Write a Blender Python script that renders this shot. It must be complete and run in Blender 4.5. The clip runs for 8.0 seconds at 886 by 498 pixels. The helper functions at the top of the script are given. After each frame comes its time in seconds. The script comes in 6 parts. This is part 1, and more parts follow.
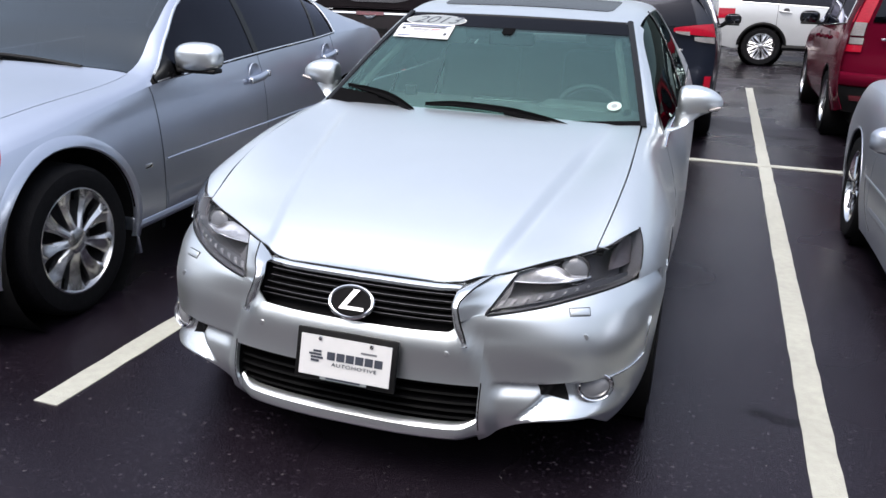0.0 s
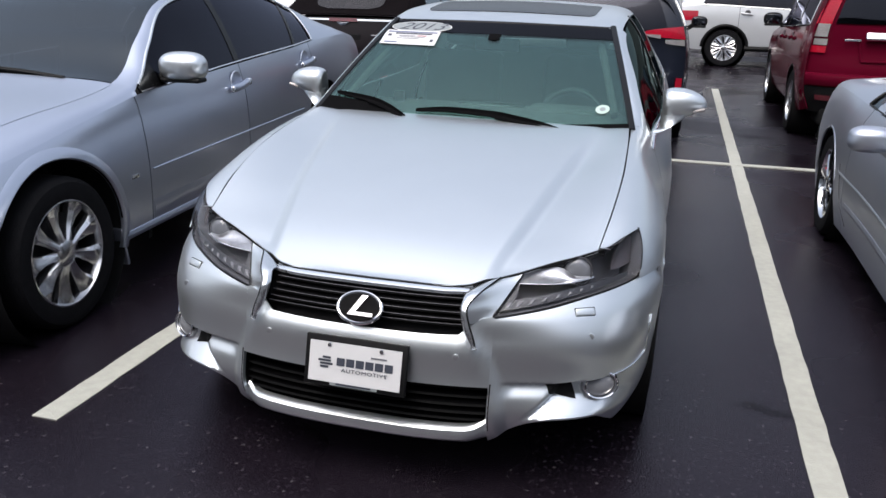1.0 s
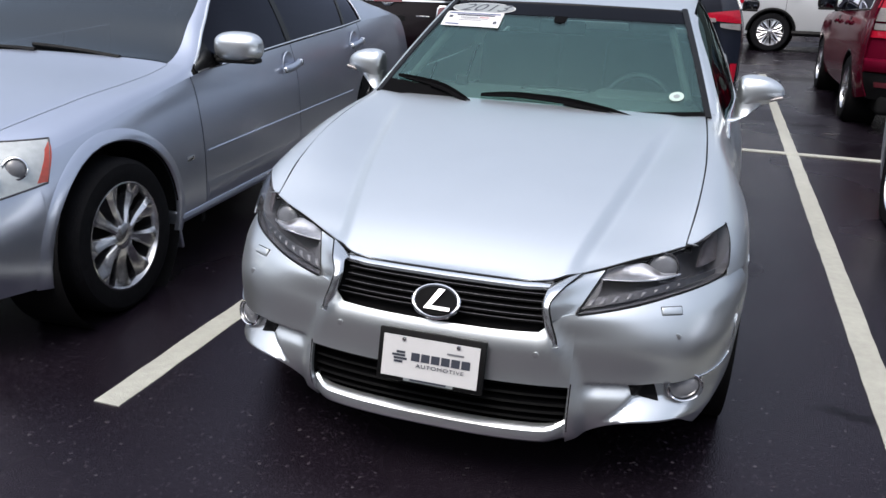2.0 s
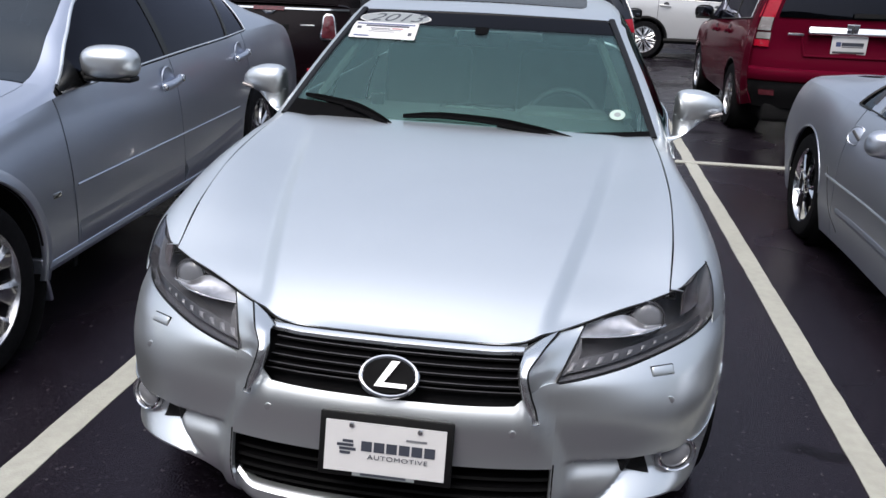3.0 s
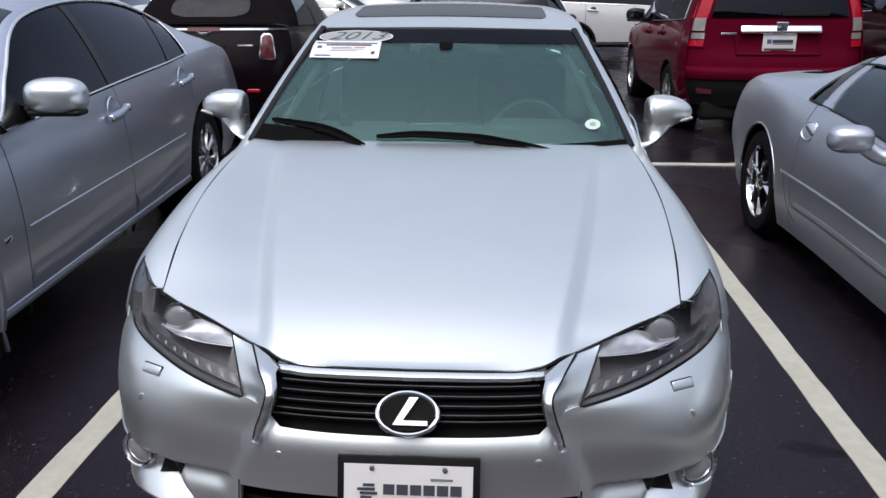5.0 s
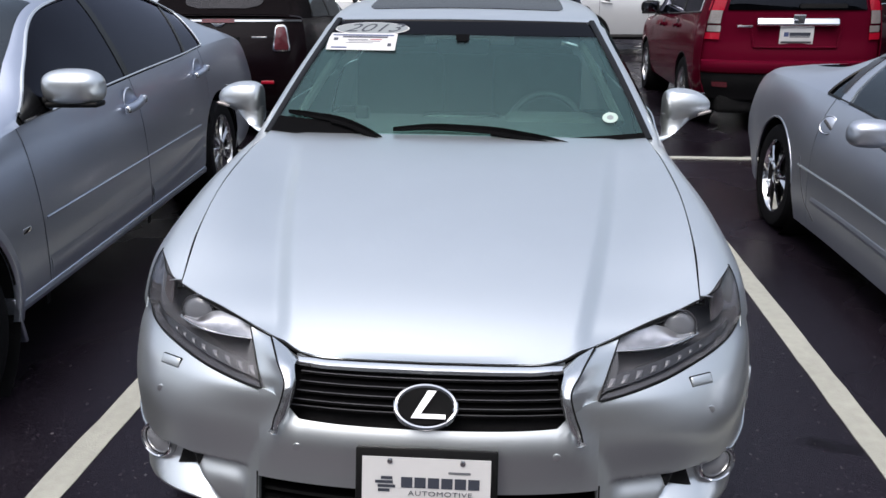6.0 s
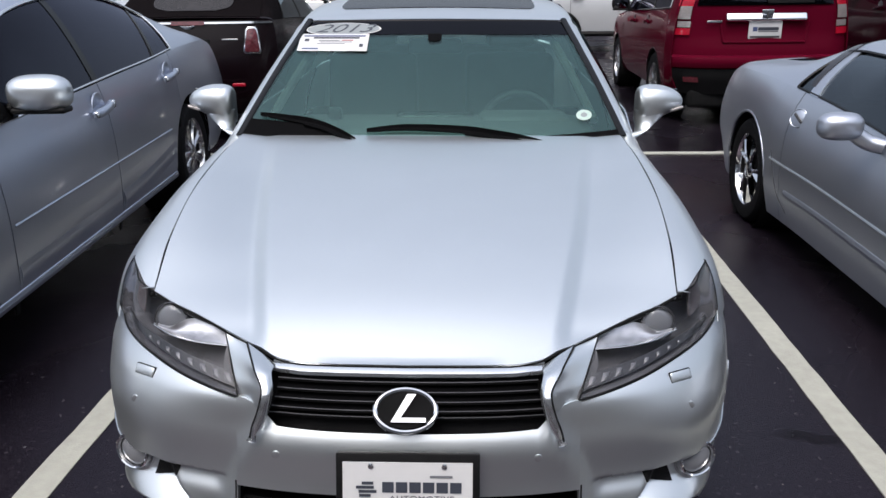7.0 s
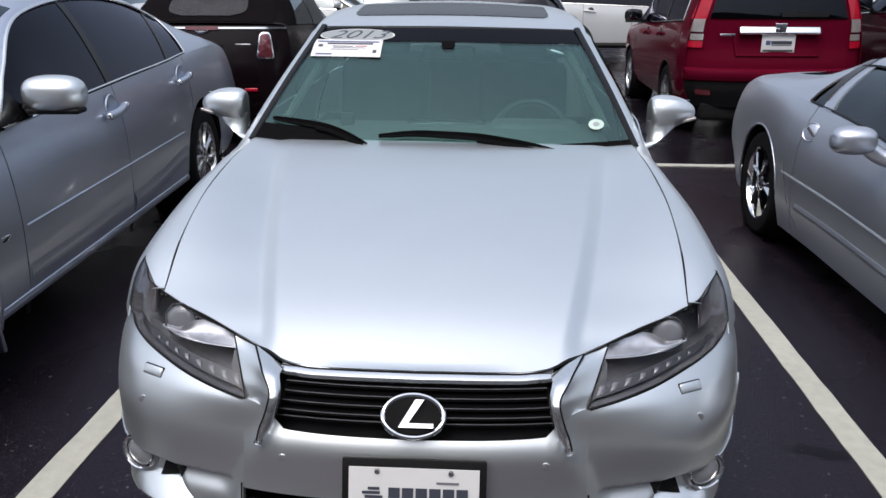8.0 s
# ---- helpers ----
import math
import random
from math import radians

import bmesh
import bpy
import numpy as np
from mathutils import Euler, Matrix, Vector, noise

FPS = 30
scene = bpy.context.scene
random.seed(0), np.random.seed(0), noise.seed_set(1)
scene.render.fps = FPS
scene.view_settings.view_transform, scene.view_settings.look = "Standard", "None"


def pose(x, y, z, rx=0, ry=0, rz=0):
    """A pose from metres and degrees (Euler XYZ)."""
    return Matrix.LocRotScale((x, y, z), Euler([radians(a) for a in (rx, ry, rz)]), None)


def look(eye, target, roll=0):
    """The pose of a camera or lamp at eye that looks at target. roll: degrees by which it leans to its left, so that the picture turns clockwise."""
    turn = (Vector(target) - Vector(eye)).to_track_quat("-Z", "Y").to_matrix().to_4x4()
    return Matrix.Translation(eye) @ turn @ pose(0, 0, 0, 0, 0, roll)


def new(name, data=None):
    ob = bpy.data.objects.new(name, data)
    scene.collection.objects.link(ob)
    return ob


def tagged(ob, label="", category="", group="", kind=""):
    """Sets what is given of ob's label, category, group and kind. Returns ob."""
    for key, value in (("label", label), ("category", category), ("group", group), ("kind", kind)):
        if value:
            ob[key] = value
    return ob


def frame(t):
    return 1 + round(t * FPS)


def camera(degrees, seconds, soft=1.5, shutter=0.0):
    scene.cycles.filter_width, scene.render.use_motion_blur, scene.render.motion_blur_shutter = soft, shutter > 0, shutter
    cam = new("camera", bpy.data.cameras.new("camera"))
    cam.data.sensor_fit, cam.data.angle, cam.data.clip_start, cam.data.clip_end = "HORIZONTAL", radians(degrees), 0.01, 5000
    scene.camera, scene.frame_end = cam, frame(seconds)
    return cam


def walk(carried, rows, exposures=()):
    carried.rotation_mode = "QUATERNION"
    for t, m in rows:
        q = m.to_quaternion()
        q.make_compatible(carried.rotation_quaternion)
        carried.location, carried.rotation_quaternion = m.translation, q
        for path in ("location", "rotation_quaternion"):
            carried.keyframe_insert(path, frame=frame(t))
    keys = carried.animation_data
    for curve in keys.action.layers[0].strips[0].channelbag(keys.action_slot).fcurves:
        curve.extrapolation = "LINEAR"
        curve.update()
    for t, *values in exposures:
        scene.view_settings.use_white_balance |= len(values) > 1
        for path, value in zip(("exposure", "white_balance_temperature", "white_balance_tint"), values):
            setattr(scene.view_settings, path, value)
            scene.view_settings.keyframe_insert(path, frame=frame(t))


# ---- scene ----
cam = camera(58.5, 8.0)
PATH = [
    (0, (0.961, 0.766, 1.505), (0.358, 2.56, 0.86), 1.5),
    (0.5, (0.903, 0.717, 1.525), (0.419, 2.571, 0.952), 0.8),
    (1, (0.86, 0.701, 1.513), (0.334, 2.523, 0.88), 1.0),
    (1.5, (0.802, 0.686, 1.505), (0.279, 2.484, 0.804), 0.9),
    (1.7, (0.759, 0.692, 1.508), (0.171, 2.473, 0.813), 1.3),
    (2.8, (0.46, 1.043, 1.5), (0.003, 2.885, 0.871), 1.5),
    (3, (0.396, 1.103, 1.495), (0.099, 2.97, 0.842), 1.9),
    (3.5, (0.251, 1.165, 1.521), (0.159, 3.075, 0.934), -1.4),
    (4, (0.225, 1.164, 1.504), (0.103, 3.078, 0.936), -0.1),
    (4.5, (0.215, 1.175, 1.517), (0.084, 3.068, 0.886), 0.1),
    (4.7, (0.22, 1.165, 1.505), (0.081, 3.06, 0.88), -0.2),
    (5.8, (0.2, 1.168, 1.507), (0.047, 3.054, 0.871), -0.2),
    (6, (0.198, 1.168, 1.507), (0.029, 3.054, 0.863), -0.2),
    (6.5, (0.202, 1.172, 1.502), (0.048, 3.049, 0.828), -0.8),
    (7, (0.198, 1.184, 1.507), (0.087, 3.073, 0.861), -0.9),
    (7.5, (0.193, 1.182, 1.496), (0.069, 3.075, 0.862), -0.1),
    (8, (0.191, 1.185, 1.499), (0.06, 3.08, 0.874), -0.0),
]
walk(cam, [(t, look(eye, target, roll)) for t, eye, target, roll in PATH],
     exposures=[(0, 1.5), (0.5, 1.35), (1.0, 1.2), (1.5, 1.2), (3.0, 1.12), (3.5, 0.95), (4.5, 1.08), (8.0, 1.08)])

# ---------------------------------------------------------------- light
world = bpy.data.worlds.new("overcast")
scene.world = world
world.use_nodes = True
wn, wl = world.node_tree.nodes, world.node_tree.links
sky = wn.new("ShaderNodeTexSky")
sky.sky_type, sky.sun_disc = "NISHITA", False
sky.sun_elevation, sky.sun_rotation = radians(62), radians(200)
sky.air_density, sky.dust_density = 1.0, 4.0
hsv = wn.new("ShaderNodeHueSaturation")
hsv.inputs["Saturation"].default_value = 0.56
wl.new(sky.outputs[0], hsv.inputs["Color"])
# an overcast sky is about three times as bright overhead as at the horizon
wc, ws, wr, wm = wn.new("ShaderNodeTexCoord"), wn.new("ShaderNodeSeparateXYZ"), wn.new("ShaderNodeMapRange"), wn.new("ShaderNodeVectorMath")
wr.inputs[1].default_value, wr.inputs[2].default_value, wr.inputs[3].default_value, wr.inputs[4].default_value = 0.0, 1.0, 0.50, 1.42
wm.operation = "SCALE"
wl.new(wc.outputs["Generated"], ws.inputs[0])
wl.new(ws.outputs["Z"], wr.inputs[0])
wl.new(hsv.outputs[0], wm.inputs[0])
wl.new(wr.outputs[0], wm.inputs["Scale"])
wl.new(wm.outputs[0], wn["Background"].inputs[0])
wn["Background"].inputs[1].default_value = 0.126
sun = new("sun", bpy.data.lights.new("sun", "SUN"))
sun.data.energy, sun.data.angle, sun.data.color = 0.55, radians(40), (1.0, 0.98, 0.95)
sun.matrix_world = look((-3, -8, 16), (0, 0, 0))

# ---------------------------------------------------------------- materials
def mat(name, color, rough=0.5, metal=0.0, coat=0.0, spec=0.5, grain=0.0, scale=30.0, bump=0.0, bump_scale=200.0, flake=0.0, ior=1.45):
    """A painted or moulded surface: colour varied at two scales, with fine relief."""
    m = bpy.data.materials.new(name)
    m.use_nodes = True
    nt = m.node_tree
    b = nt.nodes["Principled BSDF"]
    b.inputs["Roughness"].default_value = rough
    b.inputs["Metallic"].default_value = metal
    b.inputs["Coat Weight"].default_value = coat
    b.inputs["Coat Roughness"].default_value = 0.04
    b.inputs["Specular IOR Level"].default_value = spec
    b.inputs["IOR"].default_value = ior
    tc = nt.nodes.new("ShaderNodeTexCoord")
    col = nt.nodes.new("ShaderNodeRGB")
    col.outputs[0].default_value = (*color, 1)
    src = col.outputs[0]
    for sc, amount in ((scale, grain), (scale * 0.13, grain * 0.8)):
        if amount > 0:
            n = nt.nodes.new("ShaderNodeTexNoise")
            n.inputs["Scale"].default_value, n.inputs["Detail"].default_value = sc, 4
            nt.links.new(tc.outputs["Object"], n.inputs["Vector"])
            r = nt.nodes.new("ShaderNodeMapRange")
            r.inputs[1].default_value, r.inputs[2].default_value = 0.25, 0.75
            r.inputs[3].default_value, r.inputs[4].default_value = 1 - amount, 1 + amount
            nt.links.new(n.outputs[0], r.inputs[0])
            x = nt.nodes.new("ShaderNodeVectorMath")
            x.operation = "SCALE"
            nt.links.new(src, x.inputs[0])
            nt.links.new(r.outputs[0], x.inputs["Scale"])
            src = x.outputs[0]
    nt.links.new(src, b.inputs["Base Color"])
    if flake > 0:
        v = nt.nodes.new("ShaderNodeTexVoronoi")
        v.inputs["Scale"].default_value = 2500
        nt.links.new(tc.outputs["Object"], v.inputs["Vector"])
        r = nt.nodes.new("ShaderNodeMapRange")
        r.inputs[3].default_value, r.inputs[4].default_value = rough - flake, rough + flake
        nt.links.new(v.outputs["Color"], r.inputs[0])
        nt.links.new(r.outputs[0], b.inputs["Roughness"])
    if bump > 0:
        n = nt.nodes.new("ShaderNodeTexNoise")
        n.inputs["Scale"].default_value, n.inputs["Detail"].default_value = bump_scale, 3
        nt.links.new(tc.outputs["Object"], n.inputs["Vector"])
        bp = nt.nodes.new("ShaderNodeBump")
        bp.inputs["Strength"].default_value, bp.inputs["Distance"].default_value = bump, 0.004
        nt.links.new(n.outputs[0], bp.inputs["Height"])
        nt.links.new(bp.outputs[0], b.inputs["Normal"])
    return m


def glass(name, tint, gloss=(1, 1, 1), ior=1.5):
    """Thin tinted pane: clear through it, mirror-like at grazing angles."""
    m = bpy.data.materials.new(name)
    m.use_nodes = True
    nt = m.node_tree
    nt.nodes.clear()
    out = nt.nodes.new("ShaderNodeOutputMaterial")
    tr, gl, mx = nt.nodes.new("ShaderNodeBsdfTransparent"), nt.nodes.new("ShaderNodeBsdfGlossy"), nt.nodes.new("ShaderNodeMixShader")
    tr.inputs[0].default_value = (*tint, 1)
    gl.inputs["Roughness"].default_value = 0.02
    gl.inputs[0].default_value = (*gloss, 1)
    lw, pw, mr = nt.nodes.new("ShaderNodeLayerWeight"), nt.nodes.new("ShaderNodeMath"), nt.nodes.new("ShaderNodeMapRange")
    lw.inputs["Blend"].default_value = 0.5
    pw.operation = "POWER"
    pw.inputs[1].default_value = 5.0
    mr.inputs[3].default_value, mr.inputs[4].default_value = ((ior - 1) / (ior + 1)) ** 2, 1.0
    nt.links.new(lw.outputs["Facing"], pw.inputs[0])
    nt.links.new(pw.outputs[0], mr.inputs[0])
    nt.links.new(mr.outputs[0], mx.inputs[0])
    nt.links.new(tr.outputs[0], mx.inputs[1])
    nt.links.new(gl.outputs[0], mx.inputs[2])
    nt.links.new(mx.outputs[0], out.inputs[0])
    return m


SILVER = mat("silver_paint", (0.670, 0.705, 0.728), 0.33, 0.92, 0.2, grain=0.012, scale=6, flake=0.012)
SILVER_BLUE = mat("blue_silver_paint", (0.490, 0.530, 0.622), 0.30, 0.90, 0.25, grain=0.012, scale=6, flake=0.012)
SILVER_GREY = mat("grey_silver_paint", (0.47, 0.50, 0.565), 0.33, 0.88, 0.15, grain=0.012, scale=6, flake=0.012)
RED = mat("red_paint", (0.064, 0.002, 0.010), 0.10, 0.0, 0.0, spec=0.4, grain=0.02, scale=5, ior=1.09)
MAROON = mat("maroon_paint", (0.020, 0.0025, 0.006), 0.10, 0.0, 0.0, spec=0.3, grain=0.02, scale=5, ior=1.2)
BLACK_PAINT = mat("black_paint", (0.0036, 0.0013, 0.0022), 0.25, 0.0, 0.06, spec=0.18, grain=0.05, scale=5)
NAVY = mat("navy_paint", (0.005, 0.007, 0.015), 0.25, 0.2, 0.3, grain=0.05, scale=5)
WHITE = mat("white_paint", (0.43, 0.44, 0.455), 0.3, 0.25, 0.5, grain=0.02, scale=4)
BEIGE = mat("beige_paint", (0.30, 0.275, 0.24), 0.35, 0.4, 0.8, grain=0.03, scale=4)
CHROME = mat("chrome", (0.80, 0.80, 0.81), 0.08, 1.0, grain=0.01)
ALLOY = mat("alloy_rim", (0.62, 0.62, 0.63), 0.22, 0.95, grain=0.03, scale=40)
# barrel and brake disc coloured dark for the shade between spokes
BARREL_SHADE = mat("wheel_barrel_shade", (0.020, 0.019, 0.021), 0.55, 0.4, spec=0.2, grain=0.2, scale=20)
RUBBER = mat("tyre_rubber", (0.006, 0.006, 0.007), 0.8, spec=0.12, grain=0.25, scale=40, bump=0.4, bump_scale=120)
BLACK = mat("black_plastic", (0.005, 0.005, 0.0055), 0.5, spec=0.18, grain=0.2, scale=60, bump=0.15, bump_scale=600)
GLOSS_BLACK = mat("gloss_black", (0.004, 0.004, 0.0045), 0.25, spec=0.25, grain=0.1)
LINER = mat("dark_liner", (0.006, 0.006, 0.0065), 0.9, spec=0.15, grain=0.3, scale=20)
DEEP_BLACK = mat("grille_black", (0.0020, 0.0020, 0.0024), 0.55, spec=0.07, grain=0.2, scale=60)
FABRIC = mat("soft_top_fabric", (0.0028, 0.0018, 0.0024), 0.9, spec=0.08, grain=0.3, scale=80, bump=0.5, bump_scale=500)
TRIM = mat("grey_interior_trim", (0.040, 0.040, 0.041), 0.7, grain=0.15, scale=50, bump=0.3, bump_scale=300)
LEATHER = mat("grey_leather", (0.085, 0.083, 0.078), 0.6, grain=0.15, scale=40, bump=0.3, bump_scale=200)
RED_LENS = mat("red_lens", (0.29, 0.0045, 0.018), 0.15, 0.0, 0.3, spec=0.3, grain=0.15, scale=60)
CLEAR_LENS = mat("pale_lens", (0.27, 0.25, 0.25), 0.2, 0.3, 0.6, grain=0.15, scale=80)
PALE_LAMP = mat("pale_lamp_reflector", (0.46, 0.48, 0.47), 0.22, 0.5, 0.4, grain=0.12, scale=35)
AMBER = mat("amber_lens", (0.34, 0.040, 0.018), 0.2, 0.0, 1.0, grain=0.15, scale=80)
PAPER = mat("white_paper", (0.50, 0.50, 0.51), 0.6, grain=0.02)
STICKER = mat("grey_sticker", (0.20, 0.22, 0.23), 0.5, grain=0.03)
INK = mat("dark_print", (0.03, 0.035, 0.05), 0.6)
INK_BLUE = mat("blue_print", (0.05, 0.07, 0.16), 0.6)
INK_GREY = mat("grey_print", (0.12, 0.125, 0.14), 0.6)
INK_RED = mat("red_print", (0.30, 0.04, 0.05), 0.6)
LAMP_DARK = mat("lamp_housing", (0.05, 0.05, 0.055), 0.4, 0.2, grain=0.1, scale=40)
WINDSCREEN = glass("windscreen_glass", (0.74, 0.90, 0.86), (0.74, 1.0, 0.95), 1.72)
TINTED = glass("tinted_glass", (0.30, 0.31, 0.33), (0.85, 0.94, 1.0), 1.72)
PRIVACY = glass("privacy_glass", (0.12, 0.12, 0.135), (0.66, 0.68, 0.82), 1.40)
CLEAR = glass("lamp_cover_glass", (0.95, 0.955, 0.965), (1, 1, 1), 1.12)
SIDE_GLASS = glass("side_glass", (0.10, 0.125, 0.12), (0.24, 0.32, 0.31), 1.45)
LAMP_BROWN = mat("smoked_brown_reflector", (0.095, 0.082, 0.088), 0.3, 0.4, grain=0.25, scale=60)
SILVER_GLOSS = mat("bright_silver_paint", (0.74, 0.76, 0.775), 0.20, 0.95, 0.6, grain=0.01, scale=6)
LENS = mat("projector_glass", (0.15, 0.155, 0.17), 0.2, 0.0, 0.4, grain=0.1, scale=30)
SMOKE = mat("smoked_reflector", (0.055, 0.055, 0.06), 0.3, 0.6, grain=0.15, scale=90)
PALE_TRIM = mat("pale_headlining", (0.50, 0.49, 0.46), 0.9, grain=0.05, scale=60)
PANE = mat("roof_pane_glass", (0.012, 0.011, 0.013), 0.10, 0.0, 0.0, spec=0.35, grain=0.5, scale=9)
PINK_LENS = mat("dusky_red_lens", (0.085, 0.014, 0.020), 0.2, 0.0, 0.5, grain=0.3, scale=50)
# mirror glass coloured dark for the dim things it would reflect
MIRROR = mat("darkened_mirror_glass", (0.16, 0.165, 0.18), 0.03, 1.0)


# ---------------------------------------------------------------- mesh tools
def mesh_bm(verts, faces):
    me = bpy.data.meshes.new("t")
    me.from_pydata([tuple(map(float, v)) for v in verts], [], [tuple(map(int, f)) for f in faces])
    bm = bmesh.new()
    bm.from_mesh(me)
    bpy.data.meshes.remove(me)
    return bm


def join(*bms):
    """Several bmeshes made one."""
    first = bms[0]
    for other in bms[1:]:
        me = bpy.data.meshes.new("t")
        other.to_mesh(me)
        other.free()
        first.from_mesh(me)
        bpy.data.meshes.remove(me)
    return first


def part(name, bm, material, parent=None, label="", crease=0.6):
    bmesh.ops.remove_doubles(bm, verts=bm.verts[:], dist=2e-5)
    for f in bm.faces:
        f.smooth = True
    for e in bm.edges:
        if len(e.link_faces) == 2 and e.calc_face_angle(0) > crease:
            e.smooth = False
    me = bpy.data.meshes.new(name)
    bm.to_mesh(me)
    bm.free()
    me.materials.append(material)
    ob = new(name, me)
    if parent:
        ob.parent = parent
    if label:
        tagged(ob, label)
    return ob


def shell(P, thick=0.008, centre=(0, 2.4, 0.5), out=None):
    """A sheet of points (n, m, 3) as a thin closed plate; its outside looks away from centre, or along out."""
    n, m, _ = P.shape
    du, dv = np.gradient(P, axis=0), np.gradient(P, axis=1)
    N = np.cross(du, dv)
    L = np.linalg.norm(N, axis=2, keepdims=True)
    N = N / np.maximum(L, 1e-9)
    bad = L[..., 0] < 1e-8
    if bad.any():
        N[bad] = N[~bad].mean(axis=0)
    away = np.broadcast_to(np.array(out, float), P.shape) if out is not None else P - np.array(centre)
    flip = (N * away).sum() < 0
    if flip:
        N = -N
    V = np.concatenate([P.reshape(-1, 3), (P - N * thick).reshape(-1, 3)])
    i = np.arange(n * m).reshape(n, m)
    q = np.stack([i[:-1, :-1], i[1:, :-1], i[1:, 1:], i[:-1, 1:]], -1).reshape(-1, 4)
    ring = list(i[0, :]) + list(i[1:, -1]) + list(i[-1, -2::-1]) + list(i[-2:0:-1, 0])
    k = n * m
    rim = [(ring[a], ring[(a + 1) % len(ring)], ring[(a + 1) % len(ring)] + k, ring[a] + k) for a in range(len(ring))]
    if flip:
        q = q[:, ::-1]
    else:
        rim = [r[::-1] for r in rim]
    rim = [r[::-1] for r in rim]
    return mesh_bm(V, [tuple(f) for f in q] + [tuple(f[::-1] + k) for f in q] + rim)


def tube(points, r, sides=8, flat=1.0):
    """A round or flattened rod along points."""
    P = np.array(points, float)
    T = np.gradient(P, axis=0)
    T /= np.maximum(np.linalg.norm(T, axis=1, keepdims=True), 1e-9)
    up = np.array((0, 0, 1.0))
    V, F = [], []
    for p, t in zip(P, T):
        a = np.cross(t, up)
        if np.linalg.norm(a) < 1e-3:
            a = np.cross(t, (1, 0, 0))
        a /= np.linalg.norm(a)
        b = np.cross(a, t)
        for j in range(sides):
            w = 2 * math.pi * j / sides
            V.append(p + r * math.cos(w) * a + r * flat * math.sin(w) * b)
    n = len(P)
    for i in range(n - 1):
        for j in range(sides):
            a, b = i * sides + j, i * sides + (j + 1) % sides
            F.append((a, b, b + sides, a + sides))
    F.append(tuple(range(sides))[::-1])
    F.append(tuple(range((n - 1) * sides, n * sides)))
    return mesh_bm(V, F)


def lathe(profile, centre, axis="x", sign=1, steps=40):
    """A profile of (along the axis, radius) turned round the axis through centre."""
    V, F = [], []
    k = len(profile)
    for i in range(steps):
        w = 2 * math.pi * i / steps
        c, s = math.cos(w), math.sin(w)
        for a, r in profile:
            p = {"x": (a * sign, r * c, r * s), "y": (r * c, a * sign, r * s), "z": (r * c, r * s, a * sign)}[axis]
            V.append(np.array(centre) + p)
    for i in range(steps):
        for j in range(k - 1):
            a, b = i * k + j, ((i + 1) % steps) * k + j
            F.append((a, b, b + 1, a + 1))
    bm = mesh_bm(V, F)
    bmesh.ops.recalc_face_normals(bm, faces=bm.faces[:])
    return bm


def rbox(size, at=(0, 0, 0), r=0.02, turn=None, seg=3):
    """A box with rounded edges."""
    bm = bmesh.new()
    bmesh.ops.create_cube(bm, size=1)
    bmesh.ops.scale(bm, vec=size, verts=bm.verts)
    r = min(r, min(size) * 0.49)
    bmesh.ops.bevel(bm, geom=bm.edges[:], offset=r, segments=seg, affect="EDGES", profile=0.5)
    m = Matrix.Translation(at) @ (turn.to_4x4() if turn else Matrix())
    bmesh.ops.transform(bm, matrix=m, verts=bm.verts)
    return bm


def prism(outline, depth, at, right, up, r=0.0):
    """A flat outline of (a, b) along right and up, pushed out by depth."""
    right, up = Vector(right).normalized(), Vector(up).normalized()
    n = right.cross(up)
    k = len(outline)
    V = [Vector(at) + right * a + up * b for a, b in outline]
    W = [v + n * depth for v in V]
    F = [tuple(range(k))[::-1], tuple(range(k, 2 * k))] + [(i, (i + 1) % k, (i + 1) % k + k, i + k) for i in range(k)]
    bm = mesh_bm([*V, *W], F)
    bmesh.ops.recalc_face_normals(bm, faces=bm.faces[:])
    if r > 0:
        bmesh.ops.bevel(bm, geom=bm.edges[:], offset=r, segments=2, affect="EDGES", profile=0.5)
    return bm


def ellipse(a, b, n=32):
    return [(a * math.cos(2 * math.pi * i / n), b * math.sin(2 * math.pi * i / n)) for i in range(n)]


def mirrored(bm):
    """The same bmesh on the other side of x = 0."""
    other = bm.copy()
    bmesh.ops.scale(other, vec=(-1, 1, 1), verts=other.verts)
    bmesh.ops.reverse_faces(other, faces=other.faces[:])
    return other


def slopes(R):
    """Tangents along axis 0 that do not overshoot."""
    d = np.diff(R, axis=0)
    m = np.empty_like(R)
    m[0], m[-1] = d[0], d[-1]
    if len(R) > 2:
        c = (d[:-1] + d[1:]) / 2
        lim = 3 * np.minimum(np.abs(d[:-1]), np.abs(d[1:]))
        m[1:-1] = np.where(d[:-1] * d[1:] <= 0, 0, np.sign(c) * np.minimum(np.abs(c), lim))
    return m


def hermite(a, b, ma, mb, f):
    f2, f3 = f * f, f * f * f
    return (2 * f3 - 3 * f2 + 1) * a + (f3 - 2 * f2 + f) * ma + (3 * f2 - 2 * f3) * b + (f3 - f2) * mb


def curve(points, n):
    """A smooth line of n points through a few."""
    R = np.array(points, float)
    M = slopes(R)
    s = np.linspace(0, len(R) - 1, n)
    i = np.clip(s.astype(int), 0, len(R) - 2)
    f = (s - i)[:, None]
    return hermite(R[i], R[i + 1], M[i], M[i + 1], f)


